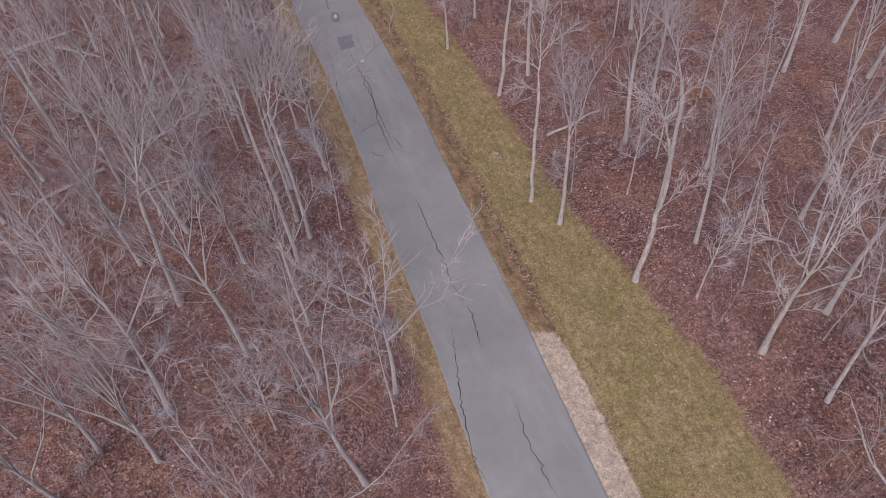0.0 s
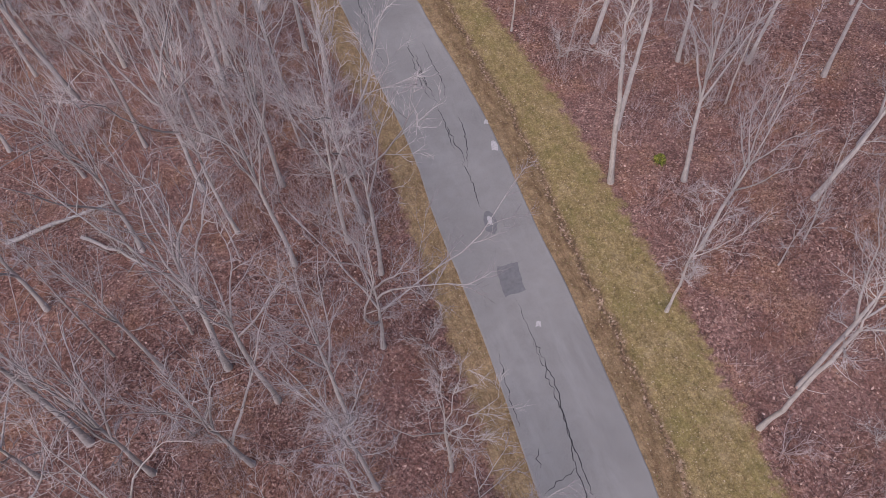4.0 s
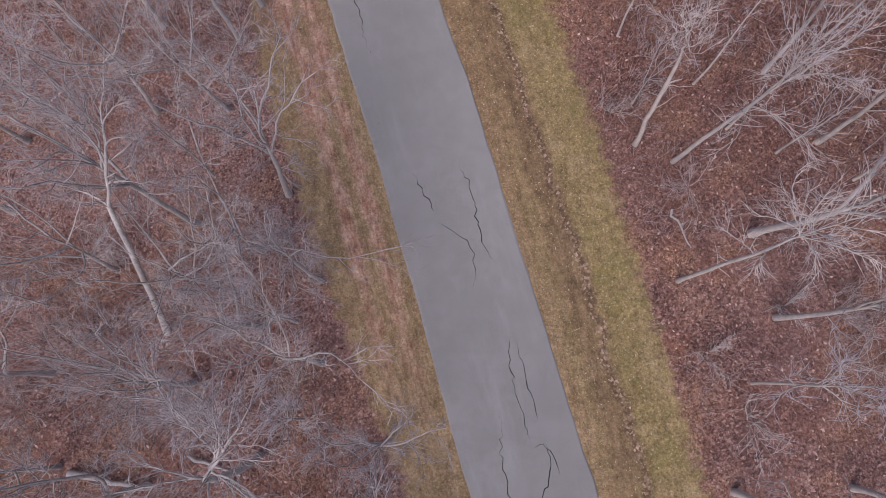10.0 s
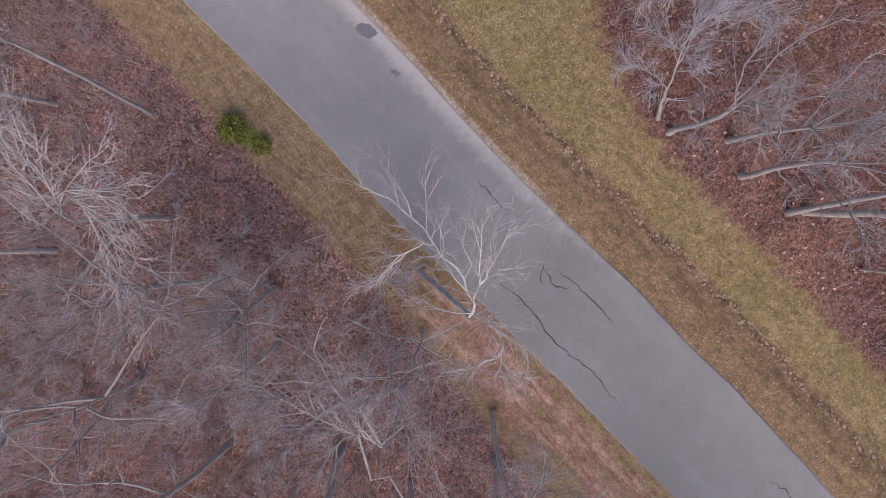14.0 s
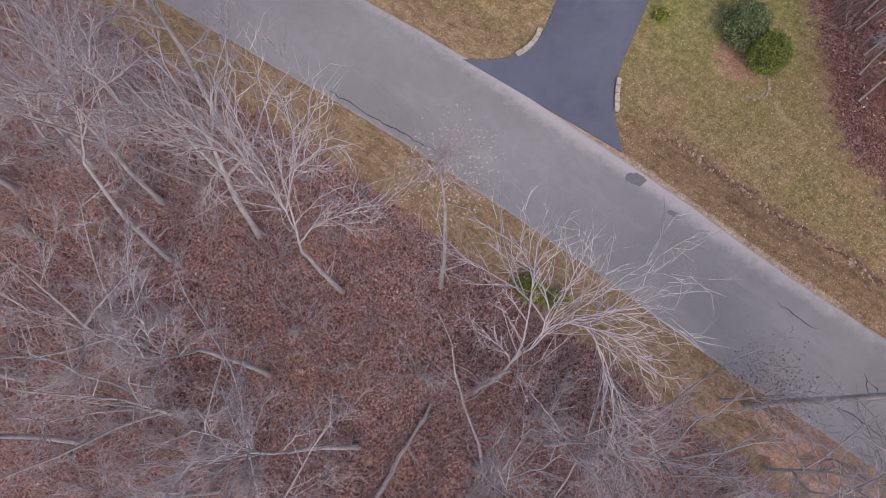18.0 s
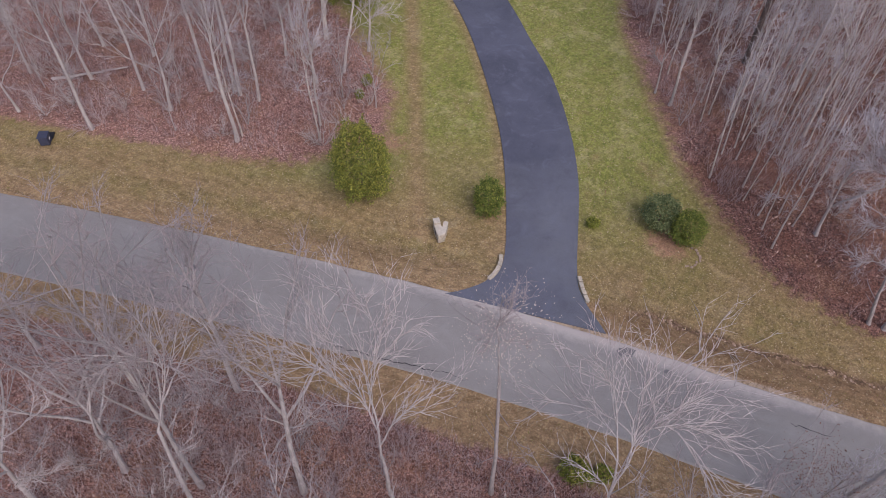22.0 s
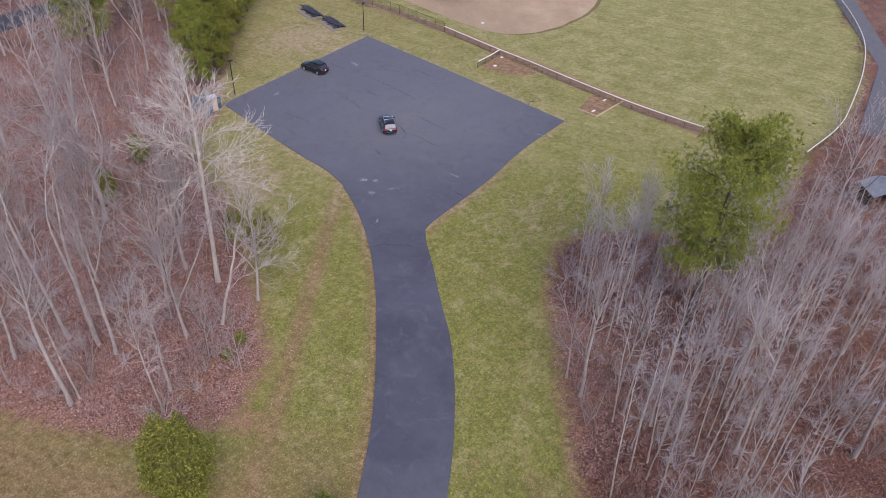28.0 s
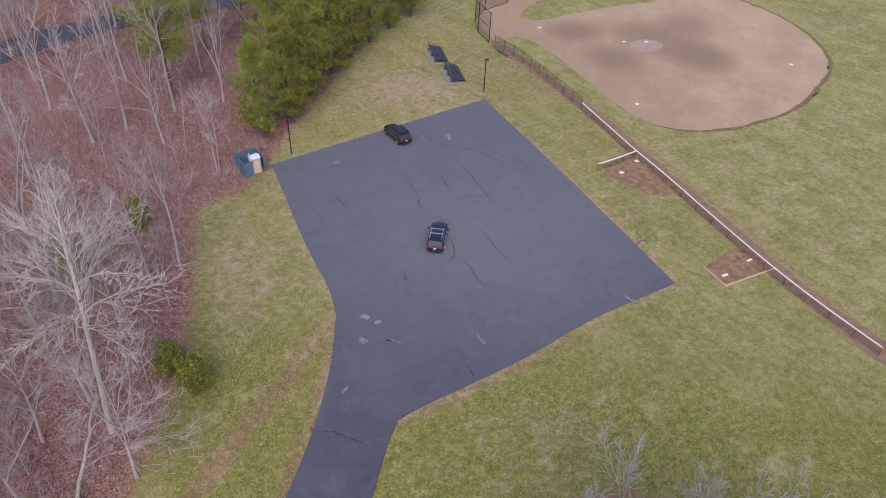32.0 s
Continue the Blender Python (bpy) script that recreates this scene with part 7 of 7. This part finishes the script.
def fence(points, h, step, cap, label, post_r=0.04, net=True, cap_mat=None):
    """Posts, a rail or a tube-shaped cap on top, and a net in each bay."""
    ob = new("fence")
    p = smooth_line(points, 0.25)
    s = np.concatenate([[0], np.cumsum(np.linalg.norm(np.diff(p, axis=0), axis=1))])
    n = max(1, round(s[-1] / step))
    at = [np.array([np.interp(v, s, p[:, 0]), np.interp(v, s, p[:, 1])]) for v in np.linspace(0, s[-1], n + 1)]
    for q in at:
        bm = bmesh.new()
        rod(bm, (*q, -0.15), (*q, h + 0.05), post_r, sides=6)
        part("post", bm, M_RUSTPOST, ob)
    for a, b in zip(at, at[1:]):
        bm = bmesh.new()
        rod(bm, (*a, h), (*b, h), 0.085 if cap else 0.03, sides=6)
        part("cap" if cap else "top_rail", bm, (cap_mat or M_WHITE) if cap else M_BLACK, ob)
        if net:
            d = (b - a) / np.linalg.norm(b - a) * 0.04
            link_mesh("net", [(*(a + d), 0.03), (*(b - d), 0.03), (*(b - d), h - 0.08), (*(a + d), h - 0.08)], [(0, 1, 2, 3)], M_NET, ob)
    return tagged(ob, label, "fence", "ball field fences")


fence([(42.9, 230.5), (44.1, 217.2), (44.9, 211.1), (45.8, 201.7), (46.9, 192.2), (48.2, 185.3), (49.7, 179.2)], 1.15, 2.9, True, "low chain-link fence with a white rounded cap along the field")
fence([(44.1, 217.0), (41.2, 216.2), (37.8, 215.5)], 1.1, 2.4, True, "short chain-link fence with a sagging white cap")
fence([(38.3, 253.5), (40.6, 246), (42.9, 230.5)], 1.9, 2.4, False, "tall rust-brown chain-link fence beside the infield")
fence([(55.3, 166.3), (66, 167.3), (74.4, 169.6), (90.9, 175.6), (105.7, 183.3), (123, 197.3), (140, 216), (152, 240)], 1.2, 3.0, True, "curving outfield fence with a white cap")

# backstop
bs = new("backstop")
bp = [(37.9, 255.2), (37.5, 259.5), (38.6, 264.0), (42.0, 268.2), (47.3, 270.4)]
for a in bp:
    bm = bmesh.new()
    rod(bm, (*a, -0.2), (*a, 5.2), 0.07, sides=8)
    part("post", bm, M_BLACK, bs)
for a, b in zip(bp, bp[1:]):
    for z in (0.1, 2.6, 5.1):
        bm = bmesh.new()
        rod(bm, (*a, z), (*b, z), 0.045, sides=6)
        part("rail", bm, M_BLACK, bs)
    link_mesh("net", [(*a, 0.1), (*b, 0.1), (*b, 5.1), (*a, 5.1)], [(0, 1, 2, 3)], M_NET, bs)
tagged(bs, "tall black chain-link backstop behind home plate", "backstop")

bench = new("players_bench")
bm = bmesh.new()
box(bm, 38.4, 250.4, 0.45, 0.35, 3.4, 0.06, 0.01, 0.28)
part("seat", bm, M_STEEL, bench)
for dy in (-1.3, 1.3):
    bm = bmesh.new()
    box(bm, 38.4 - 0.28 * dy, 250.4 + dy * 0.96, 0.2, 0.06, 0.06, 0.46)
    part("leg", bm, M_STEEL, bench)
tagged(bench, "long grey bench beside the tall fence", "bench")


# ---- bleachers ----
M_PLANK = plain("dark_blue_grey_plank", (0.065, 0.065, 0.095), 0.5, 0.2, 0.25, 4)
M_CONC = plain("worn_concrete", (0.27, 0.25, 0.225), 0.9, 0, 0.2, 2)


def bleacher(cx, cy, turn, label):
    ob = new("bleacher")
    ob.matrix_world = pose(cx, cy, 0.1, 0, 0, turn)
    for r in range(3):
        bm = bmesh.new()
        box(bm, 0, -0.80 + r * 0.76, 0.45 + r * 0.22, 5.4, 0.34, 0.07, 0.015)
        part("seat", bm, M_PLANK, ob)
        bm = bmesh.new()
        box(bm, 0, -1.16 + r * 0.76, 0.20 + r * 0.22, 5.4, 0.30, 0.06, 0.015)
        part("footboard", bm, M_PLANK, ob)
    for x in (-2.2, 0, 2.2):
        bm = bmesh.new()
        box(bm, x, -0.05, 0.06, 0.07, 2.3, 0.08)
        box(bm, x, -0.05, 0.40, 0.05, 2.2, 0.05)
        for r in range(3):
            box(bm, x, -0.75 + r * 0.7, 0.22 + r * 0.1, 0.05, 0.05, 0.40 + r * 0.2)
        part("frame", bm, M_BLACK, ob)
    return tagged(ob, label, "bleacher", "bleachers behind the lot")


for cx, cy in ((27.75, 252.3), (28.2, 245.3)):
    bm = bmesh.new()
    box(bm, cx - 0.35, cy, 0.03, 2.6, 5.7, 0.10, 0.02, math.radians(-4))
    tagged(part("concrete_pad", bm, M_CONC), "worn concrete pad in the grass", "concrete pad")
    bleacher(cx, cy, 86, "low dark three-row bleacher on a concrete pad")


# ---- lamp posts ----
def lamp_post(x, y, h):
    ob = new("lamp_post")
    ob.location = (x, y, 0)
    bm = bmesh.new()
    rod(bm, (0, 0, -0.2), (0, 0, 0.12), 0.28, sides=12)
    part("footing", bm, M_CONC, ob)
    bm = bmesh.new()
    rod(bm, (0, 0, 0.1), (0, 0, h), 0.085, 0.06, 10)
    part("pole", bm, M_BLACK, ob)
    bm = bmesh.new()
    box(bm, 0.12, 0, h + 0.08, 0.62, 0.34, 0.16, 0.04)
    part("lamp_head", bm, M_BLACK, ob)
    return tagged(ob, "thin black lamp post at the parking lot edge", "lamp post", "lamp posts by the lot")


lamp_post(30.9, 239.0, 5.2)
lamp_post(0.7, 229.6, 5.4)

# ---- portable toilet in its enclosure ----
M_TEAL = plain("faded_blue_panel", (0.105, 0.175, 0.235), 0.7, 0, 0.2, 3)
M_TAN = plain("tan_plastic", (0.58, 0.46, 0.36), 0.6, 0, 0.08, 2)
M_CAP = plain("pale_blue_white_plastic", (0.66, 0.70, 0.76), 0.5)
enc = new("toilet_enclosure")
enc.matrix_world = pose(-4.7, 227.6, 0, 0, 0, 17)
for nm, q in (("wall_panel", (-1.35, -0.1, 1.0, 0.09, 2.9, 2.0)), ("wall_panel", (0.0, 1.3, 1.0, 2.6, 0.09, 2.0)), ("wall_panel", (1.35, -0.1, 1.0, 0.09, 2.9, 2.0)), ("front_panel", (-0.75, -1.5, 1.0, 1.1, 0.09, 2.0))):
    bm = bmesh.new()
    box(bm, *q, 0.015)
    for i in range(4):
        if q[3] > q[4]:
            box(bm, q[0] - q[3] / 2 + q[3] * (i + 0.5) / 4, q[1] - 0.05, 1.0, 0.05, 0.03, 1.96)
        else:
            box(bm, q[0] - 0.05, q[1] - q[4] / 2 + q[4] * (i + 0.5) / 4, 1.0, 0.03, 0.05, 1.96)
    part(nm, bm, M_TEAL, enc)
for x, y in ((-1.38, -1.55), (1.38, -1.55), (-1.38, 1.36), (1.38, 1.36)):
    bm = bmesh.new()
    box(bm, x, y, 1.03, 0.13, 0.13, 2.16, 0.01)
    part("corner_post", bm, M_TEAL, enc)
tagged(enc, "faded blue plank enclosure at the edge of the woods", "enclosure")
wc = new("portable_toilet")
wc.matrix_world = pose(-4.15, 226.85, 0, 0, 0, 17)
bm = bmesh.new()
box(bm, 0, 0, 1.08, 1.12, 1.15, 2.1, 0.05)
part("cabin", bm, M_TAN, wc)
bm = bmesh.new()
box(bm, 0.04, -0.585, 1.02, 0.72, 0.04, 1.8, 0.015)
dr = part("door", bm, plain("pale_tan_door", (0.66, 0.53, 0.42), 0.55), wc)
bm = bmesh.new()
box(bm, 0.31, -0.615, 1.05, 0.06, 0.03, 0.16, 0.008)
part("door_handle", bm, M_BLACK, dr, "dark latch")
bm = bmesh.new()
box(bm, 0, 0, 2.17, 1.2, 1.24, 0.12, 0.05)
rod(bm, (-0.6, 0, 2.2), (0.6, 0, 2.2), 0.42, sides=18)
for v in bm.verts:
    if v.co.z > 2.2:
        v.co.z = 2.2 + (v.co.z - 2.2) * 0.5
part("roof", bm, M_CAP, wc)
bm = bmesh.new()
rod(bm, (-0.45, 0.45, 2.2), (-0.45, 0.45, 2.6), 0.05, sides=8)
part("vent_pipe", bm, M_CAP, wc)
tagged(wc, "tan portable toilet with a pale blue roof inside an enclosure", "portable toilet")


# ---- hut and court beyond the fence ----
hut = new("shed")
hut.matrix_world = pose(52.8, 154.6, 0, 0, 0, -36)
M_ROOFING = plain("pale_grey_metal_roof", (0.36, 0.38, 0.41), 0.55, 0.3, 0.2, 1.5)
M_RUST = plain("dark_brown_wall", (0.10, 0.065, 0.05), 0.9)
for nm, q in (("wall", (0, 1.65, 1.15, 4.6, 0.1, 2.3)), ("wall", (-2.25, 0, 1.15, 0.1, 3.2, 2.3)), ("wall", (2.25, 0, 1.15, 0.1, 3.2, 2.3))):
    bm = bmesh.new()
    box(bm, *q)
    part(nm, bm, M_RUST, hut)
for s in (-1, 1):
    V, F = [], []
    for i in range(5):
        a = i / 4
        x = s * (0.04 + 2.5 * a)
        z = 3.15 - 0.25 * a - 0.55 * a * a
        V += [(x, -1.95, z), (x, 1.95, z), (x, -1.95, z - 0.07), (x, 1.95, z - 0.07)]
    for i in range(4):
        b = 4 * i
        F += [(b, b + 1, b + 5, b + 4), (b + 2, b + 6, b + 7, b + 3), (b, b + 4, b + 6, b + 2), (b + 1, b + 3, b + 7, b + 5)]
    link_mesh("roof_sheet", V, F, M_ROOFING, hut)
bm = bmesh.new()
box(bm, 0, 0, 2.75, 0.08, 3.3, 0.7)
part("ridge_beam", bm, M_RUST, hut)
tagged(hut, "small open shed with a rounded pale grey metal roof", "shed")
court = [(69.4, 165.5), (70.2, 162.5), (95, 170.0), (140, 205), (137, 209), (96, 175.0)]
bm = bmesh.new()
vs = [bm.verts.new((x, y, 0.05)) for x, y in court]
fc = bm.faces.new(vs)
fc.normal_update()
if fc.normal.z < 0:
    fc.normal_flip()
bmesh.ops.triangulate(bm, faces=bm.faces)
tagged(part("paved_path", bm, plain("grey_pavement", (0.15, 0.15, 0.16), 0.9, 0, 0.12, 0.6)), "pale grey paved path beyond the outfield fence", "path", kind="structure")
back = smooth_line([(-110, 232), (-60, 254), (-38.5, 269.5), (-28.5, 275.5), (-17, 279.5), (10, 288), (60, 310)], 2.0)
bd = np.gradient(back, axis=0)
bd /= np.linalg.norm(bd, axis=1)[:, None]
bn = np.stack([-bd[:, 1], bd[:, 0]], 1)
V = [(*(p + q * s), 0.05) for p, q in zip(back, bn) for s in (3.6, -3.6)]
tagged(link_mesh("back_road", V, [(2 * i, 2 * i + 1, 2 * i + 3, 2 * i + 2) for i in range(len(back) - 1)], M_BACKROAD), "dark asphalt road behind the woods", "road", kind="structure")


# ---- cars ----
def paint(name, colour, rough=0.25):
    k = Mat(name, rough, 0.0)
    k.b.inputs["Coat Weight"].default_value = 0.8
    k.b.inputs["Specular IOR Level"].default_value = 0.6
    f = k.noise(6, 4, 0.6)
    return k.done(k.mix(k.span(f, 0.3, 0.7, 0, 0.3), colour, tuple(c * 1.5 + 0.01 for c in colour)))


M_NAVY = paint("dark_navy_paint", (0.012, 0.014, 0.026))
M_CARBLACK = paint("black_paint", (0.010, 0.010, 0.012))
k = Mat("tinted_glass", 0.06)
k.b.inputs["Specular IOR Level"].default_value = 0.9
M_GLASS = k.done((0.03, 0.036, 0.048))
M_TYRE = plain("tyre_rubber", (0.02, 0.02, 0.02), 0.85)
M_RIM = plain("alloy_rim", (0.55, 0.55, 0.57), 0.35, 0.7)
M_CHROME = plain("bright_metal", (0.72, 0.73, 0.75), 0.3, 0.7, 0.05)
M_TAIL = plain("red_lens", (0.35, 0.015, 0.02), 0.25)
M_LAMP = plain("clear_lens", (0.62, 0.64, 0.66), 0.2)


def loft(name, stations, material, parent, label=""):
    """Body skin from cross-sections: each is x and a list of (y, z) from one side over the top to the other."""
    V, F = [], []
    n = len(stations[0][1])
    for x, ring in stations:
        V += [(x, y, z) for y, z in ring]
    for i in range(len(stations) - 1):
        for j in range(n - 1):
            a = i * n + j
            F.append((a, a + 1, a + n + 1, a + n))
    F.append(tuple(range(n)))
    F.append(tuple(range((len(stations) - 1) * n, len(stations) * n))[::-1])
    ob = link_mesh(name, V, F, material, parent, label)
    bm = bmesh.new()
    bm.from_mesh(ob.data)
    bmesh.ops.recalc_face_normals(bm, faces=bm.faces)
    bm.to_mesh(ob.data)
    bm.free()
    return ob


def section(w, zb, zt, crown):
    half = [(w * 0.86, zb), (w * 0.98, zb + 0.12), (w, zb + 0.35), (w * 0.99, zt - 0.12), (w * 0.93, zt - 0.02), (w * 0.6, zt + crown * 0.7)]
    return [(y, z) for y, z in half] + [(0, zt + crown)] + [(-y, z) for y, z in half[::-1]]


def suv(x, y, heading, body, label, bars=True, length=4.85, width=1.93, height=1.74):
    ob = new("car")
    ob.matrix_world = pose(x, y, 0.07, 0, 0, heading)
    L, w = length / 2, width / 2
    st = []
    for u, ww, zb, zt, cr in ((-1.0, 0.80, 0.50, 0.88, 0.02), (-0.97, 0.92, 0.34, 1.00, 0.03), (-0.86, 0.99, 0.26, 1.06, 0.02), (-0.5, 1.0, 0.24, 1.07, 0.02), (0.0, 1.0, 0.24, 1.05, 0.02),
                              (0.36, 1.0, 0.24, 1.03, 0.04), (0.62, 0.985, 0.25, 1.00, 0.06), (0.84, 0.93, 0.28, 0.93, 0.05), (0.95, 0.82, 0.34, 0.84, 0.04), (1.0, 0.66, 0.44, 0.74, 0.02)):
        st.append((u * L, section(w * ww, zb, zt, cr)))
    loft("body", st, body, ob)
    h = height

    def ring(wb, wt, zb, zt):
        return [(wb, zb), (wb - (wb - wt) * 0.6, zb + (zt - zb) * 0.65), (wt, zt), (-wt, zt), (-(wb - (wb - wt) * 0.6), zb + (zt - zb) * 0.65), (-wb, zb)]
    cab = [(-0.95 * L, ring(w * 0.86, w * 0.80, 1.0, 1.06)), (-0.83 * L, ring(w * 0.9, w * 0.70, 1.0, h - 0.16)), (-0.70 * L, ring(w * 0.91, w * 0.73, 1.0, h - 0.06)),
           (-0.2 * L, ring(w * 0.92, w * 0.75, 1.0, h - 0.03)), (0.12 * L, ring(w * 0.92, w * 0.73, 1.0, h - 0.08)), (0.45 * L, ring(w * 0.88, w * 0.82, 0.98, 1.05))]
    loft("window_glass", cab, M_GLASS, ob, "dark tinted windows")
    roof = [(-0.84 * L, [(w * 0.70, h - 0.15), (w * 0.5, h - 0.11), (0, h - 0.10), (-w * 0.5, h - 0.11), (-w * 0.70, h - 0.15)]), (-0.70 * L, [(w * 0.74, h - 0.05), (w * 0.5, h), (0, h + 0.015), (-w * 0.5, h), (-w * 0.74, h - 0.05)]),
            (-0.2 * L, [(w * 0.76, h - 0.03), (w * 0.5, h + 0.02), (0, h + 0.035), (-w * 0.5, h + 0.02), (-w * 0.76, h - 0.03)]), (0.11 * L, [(w * 0.74, h - 0.08), (w * 0.5, h - 0.035), (0, h - 0.02), (-w * 0.5, h - 0.035), (-w * 0.74, h - 0.08)])]
    V, F = [], []
    for px, rg in roof:
        V += [(px, a, b) for a, b in rg] + [(px, a, b - 0.05) for a, b in rg]
    for i in range(3):
        for j in range(4):
            a = i * 10 + j
            F += [(a, a + 10, a + 11, a + 1), (a + 5, a + 6, a + 16, a + 15)]
        for j in (0, 4):
            a = i * 10 + j
            F.append((a, a + 5, a + 15, a + 10))
    for i in (0, 3):
        F += [(i * 10 + j, i * 10 + j + 1, i * 10 + j + 6, i * 10 + j + 5) for j in range(4)]
    link_mesh("roof", V, F, body, ob)
    bm = bmesh.new()
    box(bm, -0.42 * L, 0, h + 0.026, 1.0, w * 0.98, 0.012, 0.004)
    part("sunroof", bm, M_GLASS, ob, "dark glass sunroof")
    for s in (-1, 1):
        bm = bmesh.new()
        rod(bm, (-0.74 * L, s * w * 0.69, h + 0.045), (0.05 * L, s * w * 0.69, h + 0.03), 0.026, sides=8)
        for px in (-0.74, -0.35, 0.05):
            rod(bm, (px * L, s * w * 0.69, h - 0.04), (px * L, s * w * 0.69, h + 0.05), 0.022, sides=6)
        part("roof_rail", bm, M_CHROME if bars else M_CARBLACK, ob)
        for px, a in ((0.30, 0.52), (-0.12, 0.0), (-0.52, 0.0)):
            bm = bmesh.new()
            box(bm, px * L, s * w * 0.905, 1.22, 0.05, 0.05, 0.55, 0.01)
            for v in bm.verts:
                t = (v.co.z - 0.95) / 0.7
                v.co.y -= s * 0.17 * t
                v.co.x -= a * t
            part("pillar", bm, body, ob)
        bm = bmesh.new()
        box(bm, 0.33 * L, s * (w + 0.12), 1.10, 0.16, 0.24, 0.15, 0.04)
        part("mirror", bm, body, ob)
        bm = bmesh.new()
        box(bm, 0.92 * L, s * w * 0.66, 0.78, 0.26, 0.34, 0.15, 0.05)
        part("headlight", bm, M_LAMP, ob, "clear headlight")
        bm = bmesh.new()
        box(bm, -0.965 * L, s * w * 0.72, 0.95, 0.16, 0.40, 0.16, 0.04)
        part("tail_light", bm, M_TAIL, ob, "red tail light")
        bm = bmesh.new()
        box(bm, -0.1 * L, s * w * 1.0, 1.0, 2.5, 0.018, 0.03, 0.005)
        part("side_trim", bm, M_CHROME, ob, "bright window trim")
        for px in (0.60, -0.60):
            bm = bmesh.new()
            rod(bm, (px * L, s * (w - 0.22), 0.35), (px * L, s * (w + 0.015), 0.35), 0.365, sides=20)
            bmesh.ops.bevel(bm, geom=[e for e in bm.edges if abs(e.verts[0].co.y - e.verts[1].co.y) < 1e-4], offset=0.035, segments=2, affect="EDGES")
            wheel = part("wheel", bm, M_TYRE, ob, "black tyre")
            bm = bmesh.new()
            rod(bm, (px * L, s * (w + 0.0), 0.35), (px * L, s * (w + 0.028), 0.35), 0.235, 0.235, 18)
            for i in range(5):
                a = i * 1.2566
                box(bm, px * L + 0.11 * math.cos(a), s * (w + 0.03), 0.35 + 0.11 * math.sin(a), 0.05, 0.02, 0.05)
            part("rim", bm, M_RIM, wheel, "silver alloy rim")
    if bars:
        for px in (-0.06, -0.40):
            bm = bmesh.new()
            box(bm, px * L, 0, h + 0.085, 0.09, w * 1.42, 0.035, 0.01)
            part("cross_bar", bm, M_CHROME, ob, "silver roof cross bar")
    bm = bmesh.new()
    box(bm, -1.0 * L, 0, 0.46, 0.14, w * 1.6, 0.2, 0.05)
    part("rear_bumper", bm, body, ob)
    bm = bmesh.new()
    box(bm, -1.0 * L - 0.012, 0, 0.80, 0.02, 0.34, 0.17, 0.004)
    part("number_plate", bm, M_WHITE, ob, "plain white number plate")
    bm = bmesh.new()
    box(bm, 0.985 * L, 0, 0.62, 0.08, w * 0.9, 0.22, 0.04)
    part("grille", bm, M_BLACK, ob)
    bm = bmesh.new()
    rod(bm, (-0.93 * L, -0.28, 1.22), (-0.92 * L, 0.25, 1.2), 0.012, sides=5)
    part("rear_wiper", bm, M_BLACK, ob)
    return tagged(ob, label, "car")


suv(13.6, 207.6, math.degrees(math.atan2(4.4, 2.1)), M_NAVY, "dark navy sport utility car with silver roof bars on the lot")
suv(15.0, 229.9, math.degrees(math.atan2(3.2, -0.95)), M_CARBLACK, "black parked sport utility car at the edge of the lot", bars=False, length=4.8, width=1.9, height=1.72)

bm = bmesh.new()
rod(bm, (35.0, 200.6, 0.06), (36.0, 201.2, 0.22), 0.06, sides=6)
rod(bm, (36.0, 201.2, 0.22), (36.7, 200.9, 0.10), 0.045, sides=6)
tagged(part("stick", bm, M_DARKBARK), "dark broken branch lying at the lot edge", "branch")
